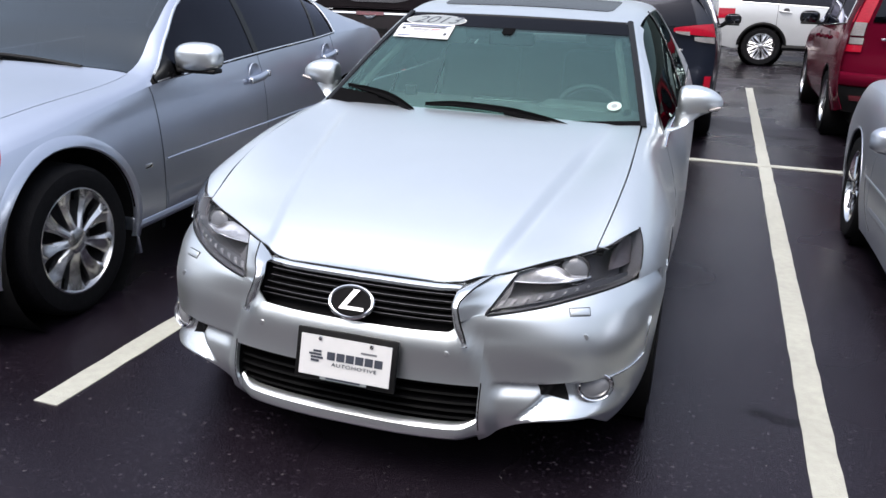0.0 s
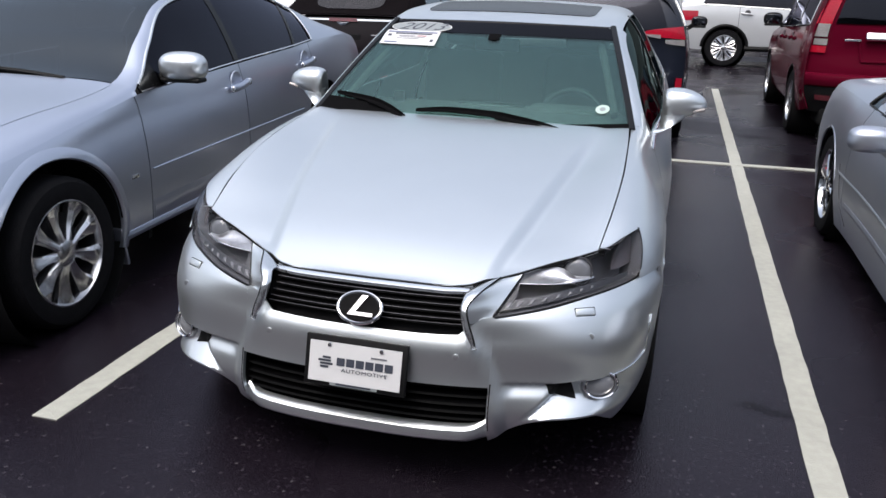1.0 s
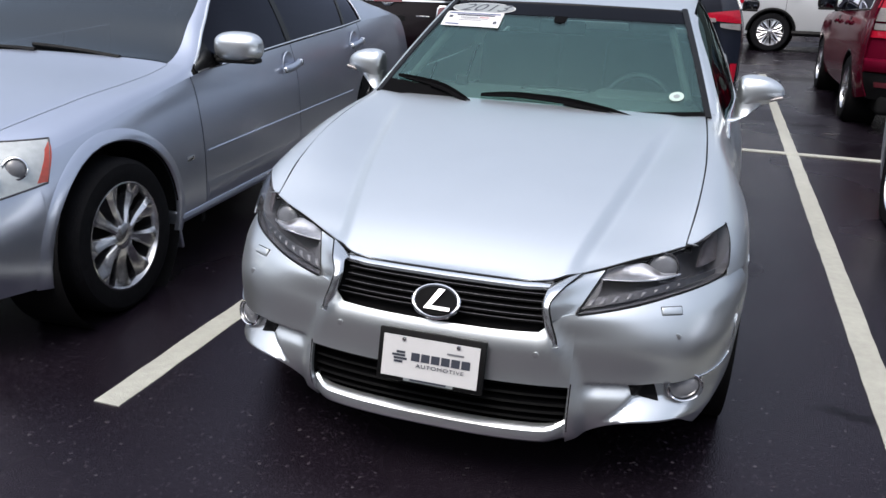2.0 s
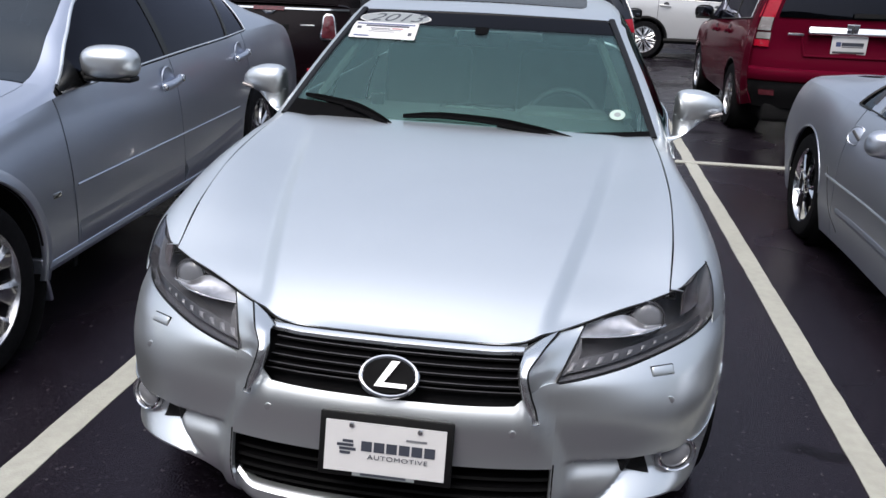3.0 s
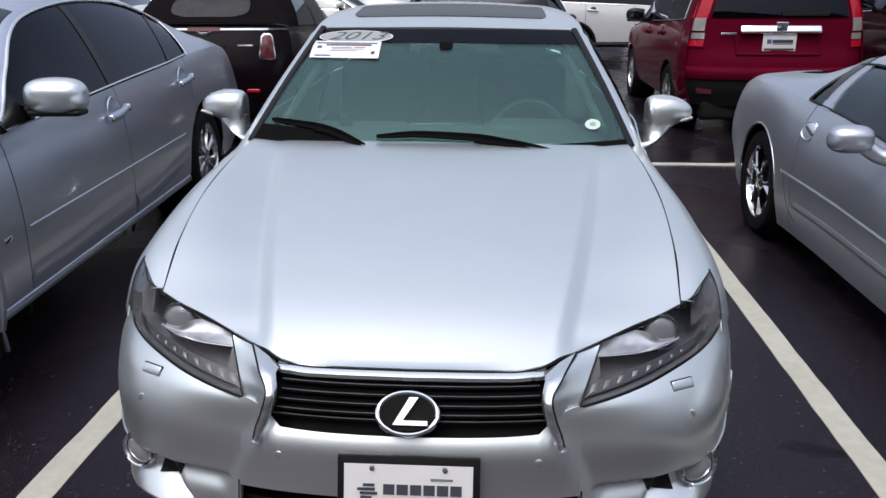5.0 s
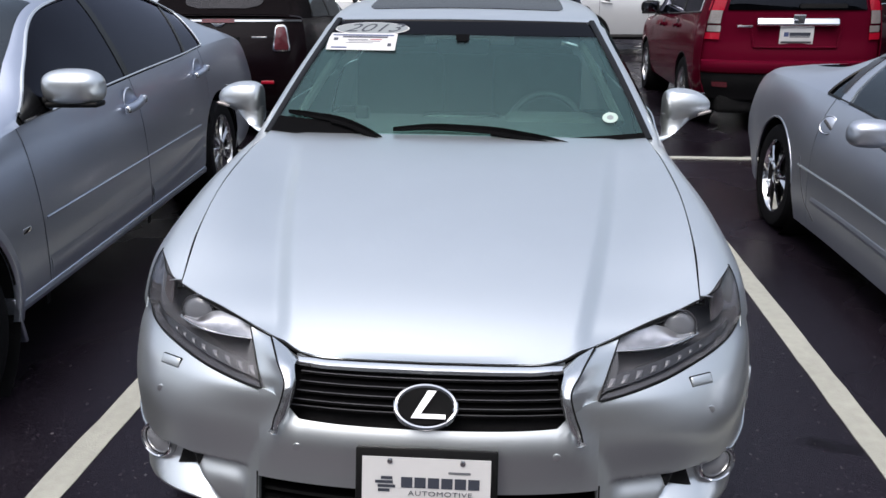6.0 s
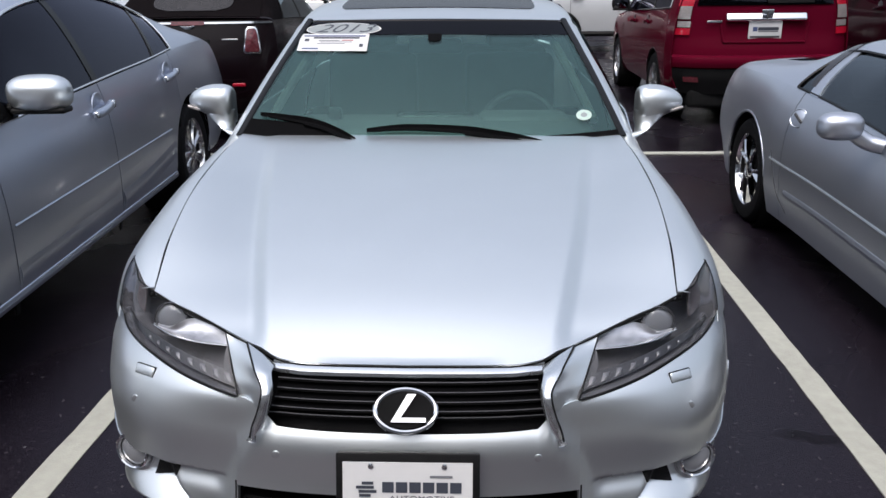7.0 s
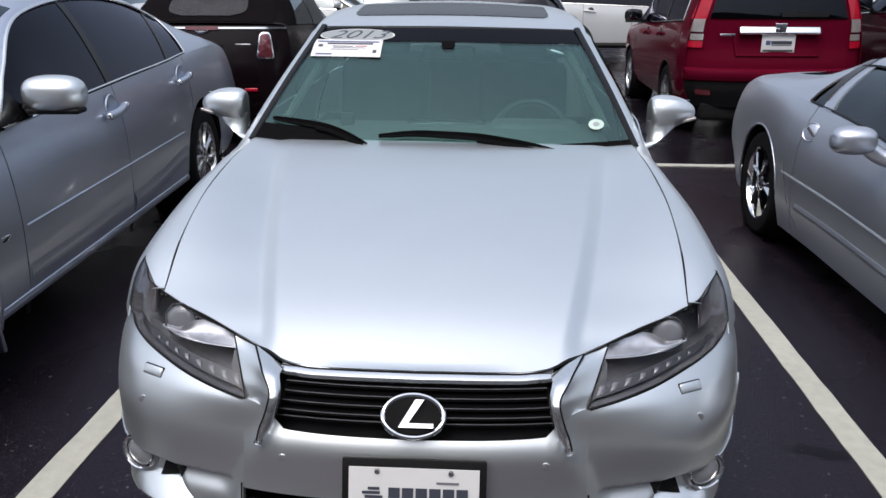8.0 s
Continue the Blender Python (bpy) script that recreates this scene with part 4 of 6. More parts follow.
    xs = np.linspace(-0.318, 0.318, 40)
    rows = []
    for d, h in ((0.030, -0.004), (0.004, -0.005), (-0.008, -0.012), (-0.010, -0.020), (-0.004, -0.027), (0.02, -0.029)):
        ye = lerp(np.abs(xs), LAMP_X, LAMP_Y)
        rows.append(np.stack([xs, ye + d - 0.012, sedan_hood(xs, ye) + h - 0.006 * smooth(np.abs(xs), 0.27, 0.32)], -1))
    part("grille_strip", shell(np.stack(rows, 1), 0.004, out=(0, -1, 0.5)), SILVER_GLOSS, grille, "bright strip under the bonnet's edge")
    for sg in (1, -1):
        near = curve([hood_end(0.312, -0.004, -0.014), (0.311, 0.140, 0.655), (0.302, 0.104, 0.623), (0.310, 0.090, 0.585), (0.325, 0.080, 0.548), (0.355, 0.076, 0.508)], 40)
        far = curve([hood_end(0.391, -0.002, 0.0), (0.350, 0.140, 0.662), (0.323, 0.091, 0.628), (0.333, 0.078, 0.585), (0.347, 0.074, 0.548), (0.357, 0.077, 0.508)], 40)
        f = np.linspace(0, 1, 6)[None, :, None]
        P = near[:, None] * (1 - f) + far[:, None] * f + np.sin(math.pi * f) * np.array((-0.003, -0.006, 0.002)) + np.array((0, -0.006, 0.002))
        bm = shell(P, 0.012, (0, 1.0, 0.5))
        blade = part("grille_blade", bm if sg > 0 else mirrored(bm), SILVER_GLOSS, grille, "bright blade beside the grille")
        bm = tube(far + np.array((0.002, -0.003, 0.001)), 0.0026, 8)
        part("blade_edge", bm if sg > 0 else mirrored(bm), LINER, blade)
    # emblem: a ring with a bent bar
    em = Vector((0, 0.073, 0.594))
    tilt_up = Vector((0, 0.55, 0.83)).normalized()
    ring = [em + Vector((1, 0, 0)) * a + tilt_up * b for a, b in ellipse(0.068, 0.047, 40)]
    ring.append(ring[0])
    disc = part("emblem", prism(ellipse(0.066, 0.045), 0.006, em + Vector((0, 0.006, 0.004)), (1, 0, 0), tilt_up), LINER, car, "oval emblem with chrome ring")
    part("emblem_ring", tube([tuple(p) for p in ring], 0.0062, 8), CHROME, disc)
    part("emblem_bar", prism([(-0.032, -0.025), (0.046, -0.025), (0.046, -0.015), (-0.010, -0.015), (0.024, 0.037), (0.004, 0.037)], 0.010, em, (1, 0, 0), tilt_up), CHROME, disc)

    # lower grille
    z = np.linspace(0.235, 0.40, 8)[None, :]
    x = np.linspace(-0.43, 0.43, 30)[:, None]
    back = W.at(x + 0 * z, z)
    back[..., 1] += 0.075
    low = part("lower_grille", shell(back, 0.01, out=(0, -1, 0)), LINER, car, "black lower intake")
    for k in range(5):
        zz = 0.262 + 0.026 * k
        xs = np.linspace(-0.405, 0.405, 30)
        P = np.stack([W.at(xs, np.full(30, zz)) + np.array((0, d, h)) for d, h in ((0.075, 0.008), (0.034, 0.004), (0.030, -0.002), (0.036, -0.006))], 1)
        part("slat", shell(P, 0.003, out=(0, -1, 0.5)), DEEP_BLACK, low)
    for sg in (1, -1):
        P = np.stack([W.at(np.full(10, 0.402), np.linspace(0.24, 0.395, 10)) * (sg, 1, 1) + np.array((-sg * d, g, 0)) for d, g in ((0, 0.0), (0.006, 0.04), (0.0, 0.09))], 1)
        part("intake_cheek", shell(P, 0.004, out=(-sg, -1, 0)), BLACK, low)

    # fog lamps, sensors and washer covers
    for sg in (1, -1):
        pa, pm, pb = (Vector(W.at(xx, 0.358)) for xx in (0.654, 0.704, 0.757))
        d = Vector(((pb.y - pa.y) * 0.58, pa.x - pb.x, 0.020)).normalized()
        c = (pa + pb) / 2 + d * (max(0.0, (pm - (pa + pb) / 2).dot(d)) + 0.016)
        c.x, d.x = c.x * sg, d.x * sg
        m = Matrix.Translation(c) @ d.to_track_quat("Z", "Y").to_matrix().to_4x4() @ Matrix.Diagonal((1.26, 0.98, 1, 1))

        def turned(bm):
            bmesh.ops.transform(bm, matrix=m, verts=bm.verts)
            return bm
        fog = part("fog_lamp", turned(lathe([(-0.03, 0.0), (-0.032, 0.024), (-0.006, 0.035), (0.002, 0.037)], (0, 0, 0), "z", 1, 32)), SMOKE, car, "round fog lamp with a chrome ring")
        part("fog_housing", turned(lathe([(-0.11, 0.060), (-0.02, 0.0535), (-0.006, 0.0505)], (0, 0, 0), "z", 1, 32)), SILVER, fog)
        part("fog_ring", turned(lathe([(-0.05, 0.050), (-0.012, 0.048), (-0.006, 0.047), (0.008, 0.046), (0.011, 0.043), (0.009, 0.0395), (0.0, 0.0375)], (0, 0, 0), "z", 1, 36)), CHROME, fog)
        part("fog_bulb", turned(lathe([(-0.03, 0.013), (-0.012, 0.012), (-0.004, 0.007), (-0.002, 0.0)], (0, 0, 0), "z", 1, 20)), ALLOY, fog)
        part("fog_cover", turned(lathe([(0.000, 0.037), (0.006, 0.028), (0.011, 0.014), (0.012, 0.0)], (0, 0, 0), "z", 1, 32)), LENS, fog)
        edge_line = curve([W.at(float(lerp(zz, W.z, W.half)) - 0.026, zz) for zz in (0.522, 0.490, 0.460, 0.430, 0.404)] + [W.at(0.812, 0.393), W.at(0.775, 0.391), W.at(0.745, 0.391)], 40) + np.array((0.002, -0.0015, 0))
        bm = tube(edge_line, 0.0028, 8)
        part("bumper_crease", bm if sg > 0 else mirrored(bm), SILVER_GLOSS, car)
        f = np.linspace(0, 1, 10)
        top_p, low_p = np.stack([0.560 + 0.068 * f, 0.386 + 0 * f], -1), np.stack([0.580 + 0.070 * f, 0.350 - 0.024 * np.sqrt(f)], -1)
        g = np.linspace(0, 1, 8)[None, :, None]
        xz = low_p[:, None] * (1 - g) + top_p[:, None] * g
        P = W.at(xz[..., 0], xz[..., 1]) * (sg, 1, 1) + np.array((0, -0.004, 0))
        part("fog_pocket", shell(P, 0.003, out=(0, -1, 0)), BLACK, car, "black vent beside the fog lamp")
        q = W.at(0.652, 0.600)
        turn = Matrix.Rotation(0.50 * sg, 3, "Z") @ Matrix.Rotation(-0.50, 3, "X")
        cover = part("washer_cover", rbox((0.062, 0.010, 0.024), (q[0] * sg, q[1] - 0.002, q[2]), 0.004, turn), SILVER, car)
        part("washer_joint", rbox((0.0645, 0.008, 0.0265), (q[0] * sg, q[1] - 0.0005, q[2]), 0.003, turn), LINER, cover)
        for xx, zz in ((0.30, 0.478), (0.678, 0.533)):
            q = W.at(xx, zz)
            part("parking_sensor", lathe([(-0.004, 0.0095), (0.001, 0.0095), (0.002, 0.007), (0.002, 0.0)], (q[0] * sg, q[1], q[2]), "y", -1, 20), SILVER, car)

    headlamp(car, W, skin)

    # number plate with its holder
    pl = Vector((0.006, 0.022, 0.430))
    pu = Vector((0, 0.25, 1)).normalized()
    holder = part("plate_holder", prism(rect(0.322, 0.156), 0.016, pl + Vector((0, 0.008, 0)), (1, 0, 0), pu, 0.004), BLACK, car, "black dealer plate holder")
    part("plate", prism(rect(0.290, 0.122, 0, 0.002), 0.003, pl + Vector((0, -0.0095, 0)), (1, 0, 0), pu), PAPER, holder, "white dealer plate with dark print")
    for k in range(6):
        part("print", prism(rect(0.0255, 0.024, 0.032 + 0.0302 * (k - 2.5), 0.008), 0.001, pl + Vector((0, -0.0135, 0)), (1, 0, 0), pu, 0.0), INK, holder)
    part("print", prism(rect(0.05, 0.005, 0.075, 0.033), 0.001, pl + Vector((0, -0.0135, 0)), (1, 0, 0), pu), INK_GREY, holder)
    for dx, wide in enumerate((0.026, 0.040, 0.040, 0.026)):
        part("print", prism(rect(wide, 0.0065, -0.092 + 0.003 * (-1) ** dx, 0.017 - 0.0095 * dx), 0.001, pl + Vector((0, -0.0135, 0)), (1, 0, 0), pu), INK, holder)
    word = lettering("AUTOMOTIVE", 0.0155, pl + Vector((0.032, -0.0150, 0)) + pu * -0.0165, (1, 0, 0), pu, INK, 1.35)
    word.parent = holder
    part("print", prism(rect(0.150, 0.018, 0.0, -0.058), 0.001, pl + Vector((0, -0.0105, -0.001)), (1, 0, 0), pu), STICKER, holder)
    part("print", prism(rect(0.110, 0.012, 0.0, -0.058), 0.001, pl + Vector((0, -0.0118, -0.001)), (1, 0, 0), pu), INK, holder)
    for dx in (-0.082, 0.082):
        c = pl + Vector((dx, -0.013, 0)) + pu * 0.056
        part("bolt", lathe([(0, 0.007), (0.004, 0.006), (0.005, 0.0)], c, "y", -1, 14), ALLOY, holder)

    # mirrors: a wide cap over a tapering underside that runs into the foot
    for sg in (1, -1):
        rows = []
        for xx, zt, zm, zb, depth in ((0.826, 1.070, 1.020, 0.955, 0.045), (0.832, 1.086, 1.014, 0.938, 0.070), (0.850, 1.097, 1.011, 0.934, 0.086), (0.880, 1.102, 1.012, 0.946, 0.092), (0.915, 1.100, 1.016, 0.964, 0.090),
                                      (0.950, 1.092, 1.021, 0.982, 0.082), (0.985, 1.076, 1.025, 0.998, 0.066), (1.008, 1.056, 1.027, 1.010, 0.044), (1.018, 1.038, 1.028, 1.018, 0.016)):
            yb = 1.822
            h, g = zt - zm, zm - zb
            profile = [(0.0, zt - 0.012), (-0.25, zt - 0.001), (-0.55, zt - 0.04 * h), (-0.82, zt - 0.18 * h), (-0.95, zt - 0.45 * h), (-1.0, zt - 0.75 * h), (-1.0, zm),
                       (-0.96, zm - 0.30 * g), (-0.80, zm - 0.70 * g), (-0.50, zb), (-0.15, zb), (0.0, zb + 0.006)]
            rows.append([(xx, yb + depth * d, z) for d, z in profile])
        R = np.array(rows)
        R = np.stack([curve(R[:, j], 26) for j in range(R.shape[1])], 1)
        k = R.shape[1]
        F = [(i * k + j, i * k + (j + 1) % k, (i + 1) * k + (j + 1) % k, (i + 1) * k + j) for i in range(len(R) - 1) for j in range(k)]
        bm = mesh_bm(R.reshape(-1, 3), F + [tuple(range(k)), tuple(range(len(R) * k - k, len(R) * k))])
        bmesh.ops.recalc_face_normals(bm, faces=bm.faces[:])
        body = part("door_mirror", bm if sg > 0 else mirrored(bm), SILVER, car)
        rings = curve([(0.886, 1.776, 1.000), (0.878, 1.772, 0.970), (0.867, 1.764, 0.945), (0.852, 1.750, 0.925), (0.830, 1.730, 0.910), (0.795, 1.710, 0.898), (0.750, 1.690, 0.892)], 22)
        wide = lerp(np.linspace(0, 1, 22), (0, 0.25, 0.5, 0.75, 1), (0.066, 0.052, 0.040, 0.036, 0.042))
        w = np.linspace(0, 2 * math.pi, 20, endpoint=False)
        lean = np.linspace(0, 1.1, 22)[:, None]
        R = np.stack([rings[:, 0:1] + wide[:, None] * np.cos(w) * np.cos(lean), rings[:, 1:2] + 0.036 * np.sin(w) + 0 * lean, rings[:, 2:3] + wide[:, None] * np.cos(w) * np.sin(lean) * 0.8], -1)
        F = [(i * 20 + j, i * 20 + (j + 1) % 20, (i + 1) * 20 + (j + 1) % 20, (i + 1) * 20 + j) for i in range(21) for j in range(20)]
        bm = mesh_bm(R.reshape(-1, 3), F + [tuple(range(20)), tuple(range(420, 440))])
        bmesh.ops.recalc_face_normals(bm, faces=bm.faces[:])
        part("mirror_foot", bm if sg > 0 else mirrored(bm), SILVER, body)
        bm = rbox((0.165, 0.006, 0.09), (0.915, 1.826, 1.035), 0.003)
        part("mirror_glass", bm if sg > 0 else mirrored(bm), MIRROR, body)
        bm = rbox((0.055, 0.035, 0.012), (0.985, 1.768, 1.008), 0.005, Matrix.Rotation(-0.3, 3, "Y"))
        part("turn_signal", bm if sg > 0 else mirrored(bm), CLEAR_LENS, body)

    # wheels
    for yy in (0.92, 3.77):
        for sg in (1, -1):
            wheel(car, 0.868 * sg, yy, 0.335, 0.335, 0.235, 0.215, 10)
            wheel_house(car, 0.872 * sg, 0.60 * sg, yy, 0.335, 0.37)

    # cabin
    part("underbody", rbox((1.5, 4.1, 0.10), (0, 2.5, 0.22), 0.03), LINER, car)
    part("engine_bay", rbox((1.10, 0.95, 0.34), (0, 0.80, 0.42), 0.05), LINER, car)
    part("floor_tub", rbox((1.60, 2.6, 0.10), (0, 2.6, 0.32), 0.03), TRIM, car)
    part("bulkhead", rbox((1.50, 0.06, 0.60), (0, 1.44, 0.60), 0.02), LINER, car)
    dash = part("dashboard", rbox((1.40, 0.62, 0.26), (0, 1.78, 0.815), 0.10), TRIM, car)
    part("instrument_hood", rbox((0.40, 0.22, 0.10), (0.38, 1.93, 0.915), 0.045), TRIM, dash)
    part("centre_screen", rbox((0.34, 0.10, 0.06), (0, 1.96, 0.93), 0.025), GLOSS_BLACK, dash)
    ringpts = [Vector((0.38, 2.15, 0.85)) + Vector((0.172 * math.cos(w), 0.07 * math.sin(w), 0.160 * math.sin(w))) for w in np.linspace(0, 2 * math.pi, 40)]
    sw = part("steering_wheel", tube([tuple(p) for p in ringpts], 0.017, 8), LAMP_DARK, car)
    part("wheel_boss", rbox((0.17, 0.06, 0.12), (0.38, 2.15, 0.84), 0.03, Matrix.Rotation(-0.35, 3, "X")), TRIM, sw)
    for sg in (1, -1):
        car_seat(car, 0.37 * sg, 2.55, 0.50, LEATHER)
    part("rear_bench", rbox((1.30, 0.50, 0.20), (0, 3.35, 0.48), 0.07), LEATHER, car)
    part("rear_backrest", rbox((1.30, 0.16, 0.66), (0, 3.68, 0.80), 0.07, Matrix.Rotation(-0.35, 3, "X")), LEATHER, car)
    part("parcel_shelf", rbox((1.34, 0.5, 0.03), (0, 3.95, 1.02), 0.012), TRIM, car)
    part("headlining", rbox((1.05, 1.5, 0.02), (0, 2.95, 1.345), 0.008), PALE_TRIM, car)
    for sg in (1, -1):
        line = [on_glass(sg * (0.645 - 0.115 * f), 0.16 + 0.70 * f) + np.array((-0.02 * sg, 0.05, -0.035)) for f in np.linspace(0, 1, 10)]
        part("pillar_trim", tube(line, 0.018, 8), mat("pillar_trim_cloth", (0.035, 0.035, 0.034), 0.9, grain=0.1, scale=60), car)
    part("dash_box", rbox((0.055, 0.035, 0.05), (-0.385, 1.64, 1.005), 0.010), BLACK, car)
    part("inner_mirror", rbox((0.23, 0.035, 0.065), (0, 2.02, 1.235), 0.015), BLACK, car)
    part("mirror_stem", tube([(0, 1.985, 1.285), (0, 2.0, 1.25)], 0.028, 8), BLACK, car)
    return car


def headlamp(car, W, skin):
    """Both headlamps: a dark bowl with projector, reflector and a row of small lights behind a clear cover."""
    BOWL = mat("lamp_bowl", (0.082, 0.082, 0.092), 0.75, 0.0, spec=0.10, grain=0.12, scale=14)
    PAN = mat("lamp_reflector", (0.52, 0.52, 0.54), 0.28, 0.85, grain=0.22, scale=45)
    SMOKE_RING = mat("smoked_ring", (0.16, 0.16, 0.17), 0.25, 0.8, grain=0.15, scale=60)
    DRL = mat("small_light_lens", (0.14, 0.14, 0.15), 0.38, 0.3, grain=0.2, scale=120)
    n, m = 36, 18
    end_up = skin.at(*skin.st(np.array(0.556), np.array(0.785)))
    base = []
    for xx in (0.394, 0.47, 0.56, 0.64, 0.705, 0.755):
        zz = float(lerp(xx, (0.40, 0.55, 0.655, 0.755, 0.86), (0.588, 0.612, 0.632, 0.645, 0.648)))
        q = W.at(xx, zz)
        base.append((q[0], q[1] + 0.003, zz + 0.004))
    low = curve([*base, W.at(0.792, 0.649) + np.array((0, 0.003, 0.003))], n)
    top = [(xx, float(lerp(xx, LAMP_X, LAMP_Y)) + 0.002, float(sedan_hood(np.array(xx), lerp(xx, LAMP_X, LAMP_Y))) - 0.004) for xx in (0.458, 0.54, 0.61, 0.664)]
    up = curve([*top, skin.at(*skin.st(np.array(0.432), np.array(0.763))), skin.at(*skin.st(np.array(0.49), np.array(0.777))), end_up], n)
    f = np.linspace(0, 1, m)[None, :, None]
    P = low[:, None] * (1 - f) + up[:, None] * f
    along = np.linspace(0, 1, n)[:, None, None]
    # the outer end follows the wing's edge
    g = np.linspace(0, 1, m)
    wing_edge = skin.at(*skin.st(0.452 + 0.101 * g, 0.652 + 0.136 * g))
    P = P + smooth(along, 0.72, 1.0) * (wing_edge - P[-1])[None] * np.clip(g * 5, 0, 1)[None, :, None]
    out = np.array((0.45, -0.72, 0.40))
    swell = np.sin(math.pi * np.clip(along * 0.9 + 0.05, 0, 1)) * np.sin(math.pi * f)
    cover = P + swell * 0.016 * out
    edge_in = np.clip(np.minimum(np.minimum(along * 9, (1 - along) * 9), np.minimum(f * 5, (1 - f) * 6)), 0, 1)
    bowl = P - edge_in * 0.085 * out - 0.003 * out
    rimline = np.concatenate([low, P[-1], up[::-1], P[0, ::-1]])

    def patch(us, lows, ups, depth, dish=0.0, m=10, n=26):
        """A sheet behind the cover: u runs outwards, its lower and upper edge given as shares of the height."""
        u = np.linspace(us[0], us[-1], n)
        lo, hi = lerp(u, us, lows), lerp(u, us, ups)
        i = np.clip((u * (len(low) - 1)).astype(int), 0, len(low) - 2)
        g = (u * (len(low) - 1) - i)[:, None]
        A, B = low[i] * (1 - g) + low[i + 1] * g, up[i] * (1 - g) + up[i + 1] * g
        w = np.linspace(0, 1, m)[None, :]
        v = (lo[:, None] * (1 - w) + hi[:, None] * w)[..., None]
        Q = A[:, None] * (1 - v) + B[:, None] * v
        hollow = np.sin(math.pi * np.linspace(0, 1, n))[:, None, None] * np.sin(math.pi * w)[..., None]
        return Q - out * (depth + dish * hollow)
    wedge = patch((0.015, 0.12, 0.28, 0.42, 0.56), (0.74, 0.63, 0.50, 0.42, 0.39), (0.99, 0.97, 0.82, 0.54, 0.42), 0.022, 0.012)
    wedge_rim = wedge[:, 0]
    brow = patch((0.10, 0.16, 0.22, 0.27), (0.95, 0.93, 0.92, 0.94), (0.985, 0.985, 0.985, 0.985), 0.006)
    flank = patch((0.70, 0.78, 0.88, 0.95), (0.42, 0.38, 0.36, 0.36), (0.80, 0.90, 0.94, 0.90), 0.030, 0.012)
    strip = patch((0.02, 0.30, 0.60, 0.90), (0.12, 0.12, 0.12, 0.12), (0.33, 0.30, 0.27, 0.20), 0.012)
    inner = patch((0.0, 0.03, 0.07), (0.10, 0.10, 0.28), (0.78, 0.70, 0.42), 0.010)
    eye = np.array((0.613, 0.349, 0.690))
    for sg in (1, -1):
        def side(bm):
            return bm if sg > 0 else mirrored(bm)
        lamp = part("headlamp", side(shell(bowl, 0.004, out=out)), BOWL, car, "dark headlamp with projector behind a clear cover")
        ob = part("lamp_cover", side(shell(cover, 0.003, out=out)), CLEAR, lamp)
        ob.visible_shadow = False
        part("lamp_edge", side(tube(rimline, 0.0022, 6)), BLACK, lamp)
        axis = Vector((0.10, -1, 0.12)).normalized()
        pm = Matrix.Translation(eye) @ axis.to_track_quat("Z", "Y").to_matrix().to_4x4()

        def turned(bm):
            bmesh.ops.transform(bm, matrix=pm, verts=bm.verts)
            return side(bm)
        part("projector_ring", turned(lathe([(-0.040, 0.047), (0.0, 0.047), (0.006, 0.045), (0.005, 0.042), (-0.004, 0.040)], (0, 0, 0), "z", 1, 32)), SMOKE_RING, lamp)
        part("projector_lens", turned(lathe([(0.0, 0.039), (0.005, 0.035), (0.010, 0.025), (0.0125, 0.012), (0.013, 0.0)], (0, 0, 0), "z", 1, 32)), LENS, lamp)
        part("projector_glint", turned(lathe([(0.0035, 0.0412), (0.0055, 0.0402), (0.0035, 0.0388)], (0, 0, 0), "z", 1, 32)), CHROME, lamp)
        pan = part("reflector", side(shell(wedge, 0.003, out=out)), PAN, lamp, "bright reflector wedge beside the projector")
        part("reflector_rim", side(tube(wedge_rim, 0.0022, 6)), ALLOY, pan)
        part("lamp_brow", side(shell(brow, 0.003, out=out)), SMOKE, lamp)
        part("side_reflector", side(shell(flank, 0.003, out=out)), LAMP_BROWN, lamp)
        part("inner_reflector", side(shell(inner, 0.003, out=out)), LAMP_DARK, lamp)
        part("lamp_strip", side(shell(strip, 0.003, out=out)), SMOKE, lamp)
        for k in range(8):
            a = 0.04 + 0.072 * k
            q = patch((a, a + 0.032 - 0.002 * k), (0.16, 0.16), (0.295 - 0.010 * k, 0.275 - 0.010 * k), 0.0085, -0.004, 5, 5)
            part("small_light", side(shell(q, 0.002, out=out)), DRL, lamp)


silver_sedan()


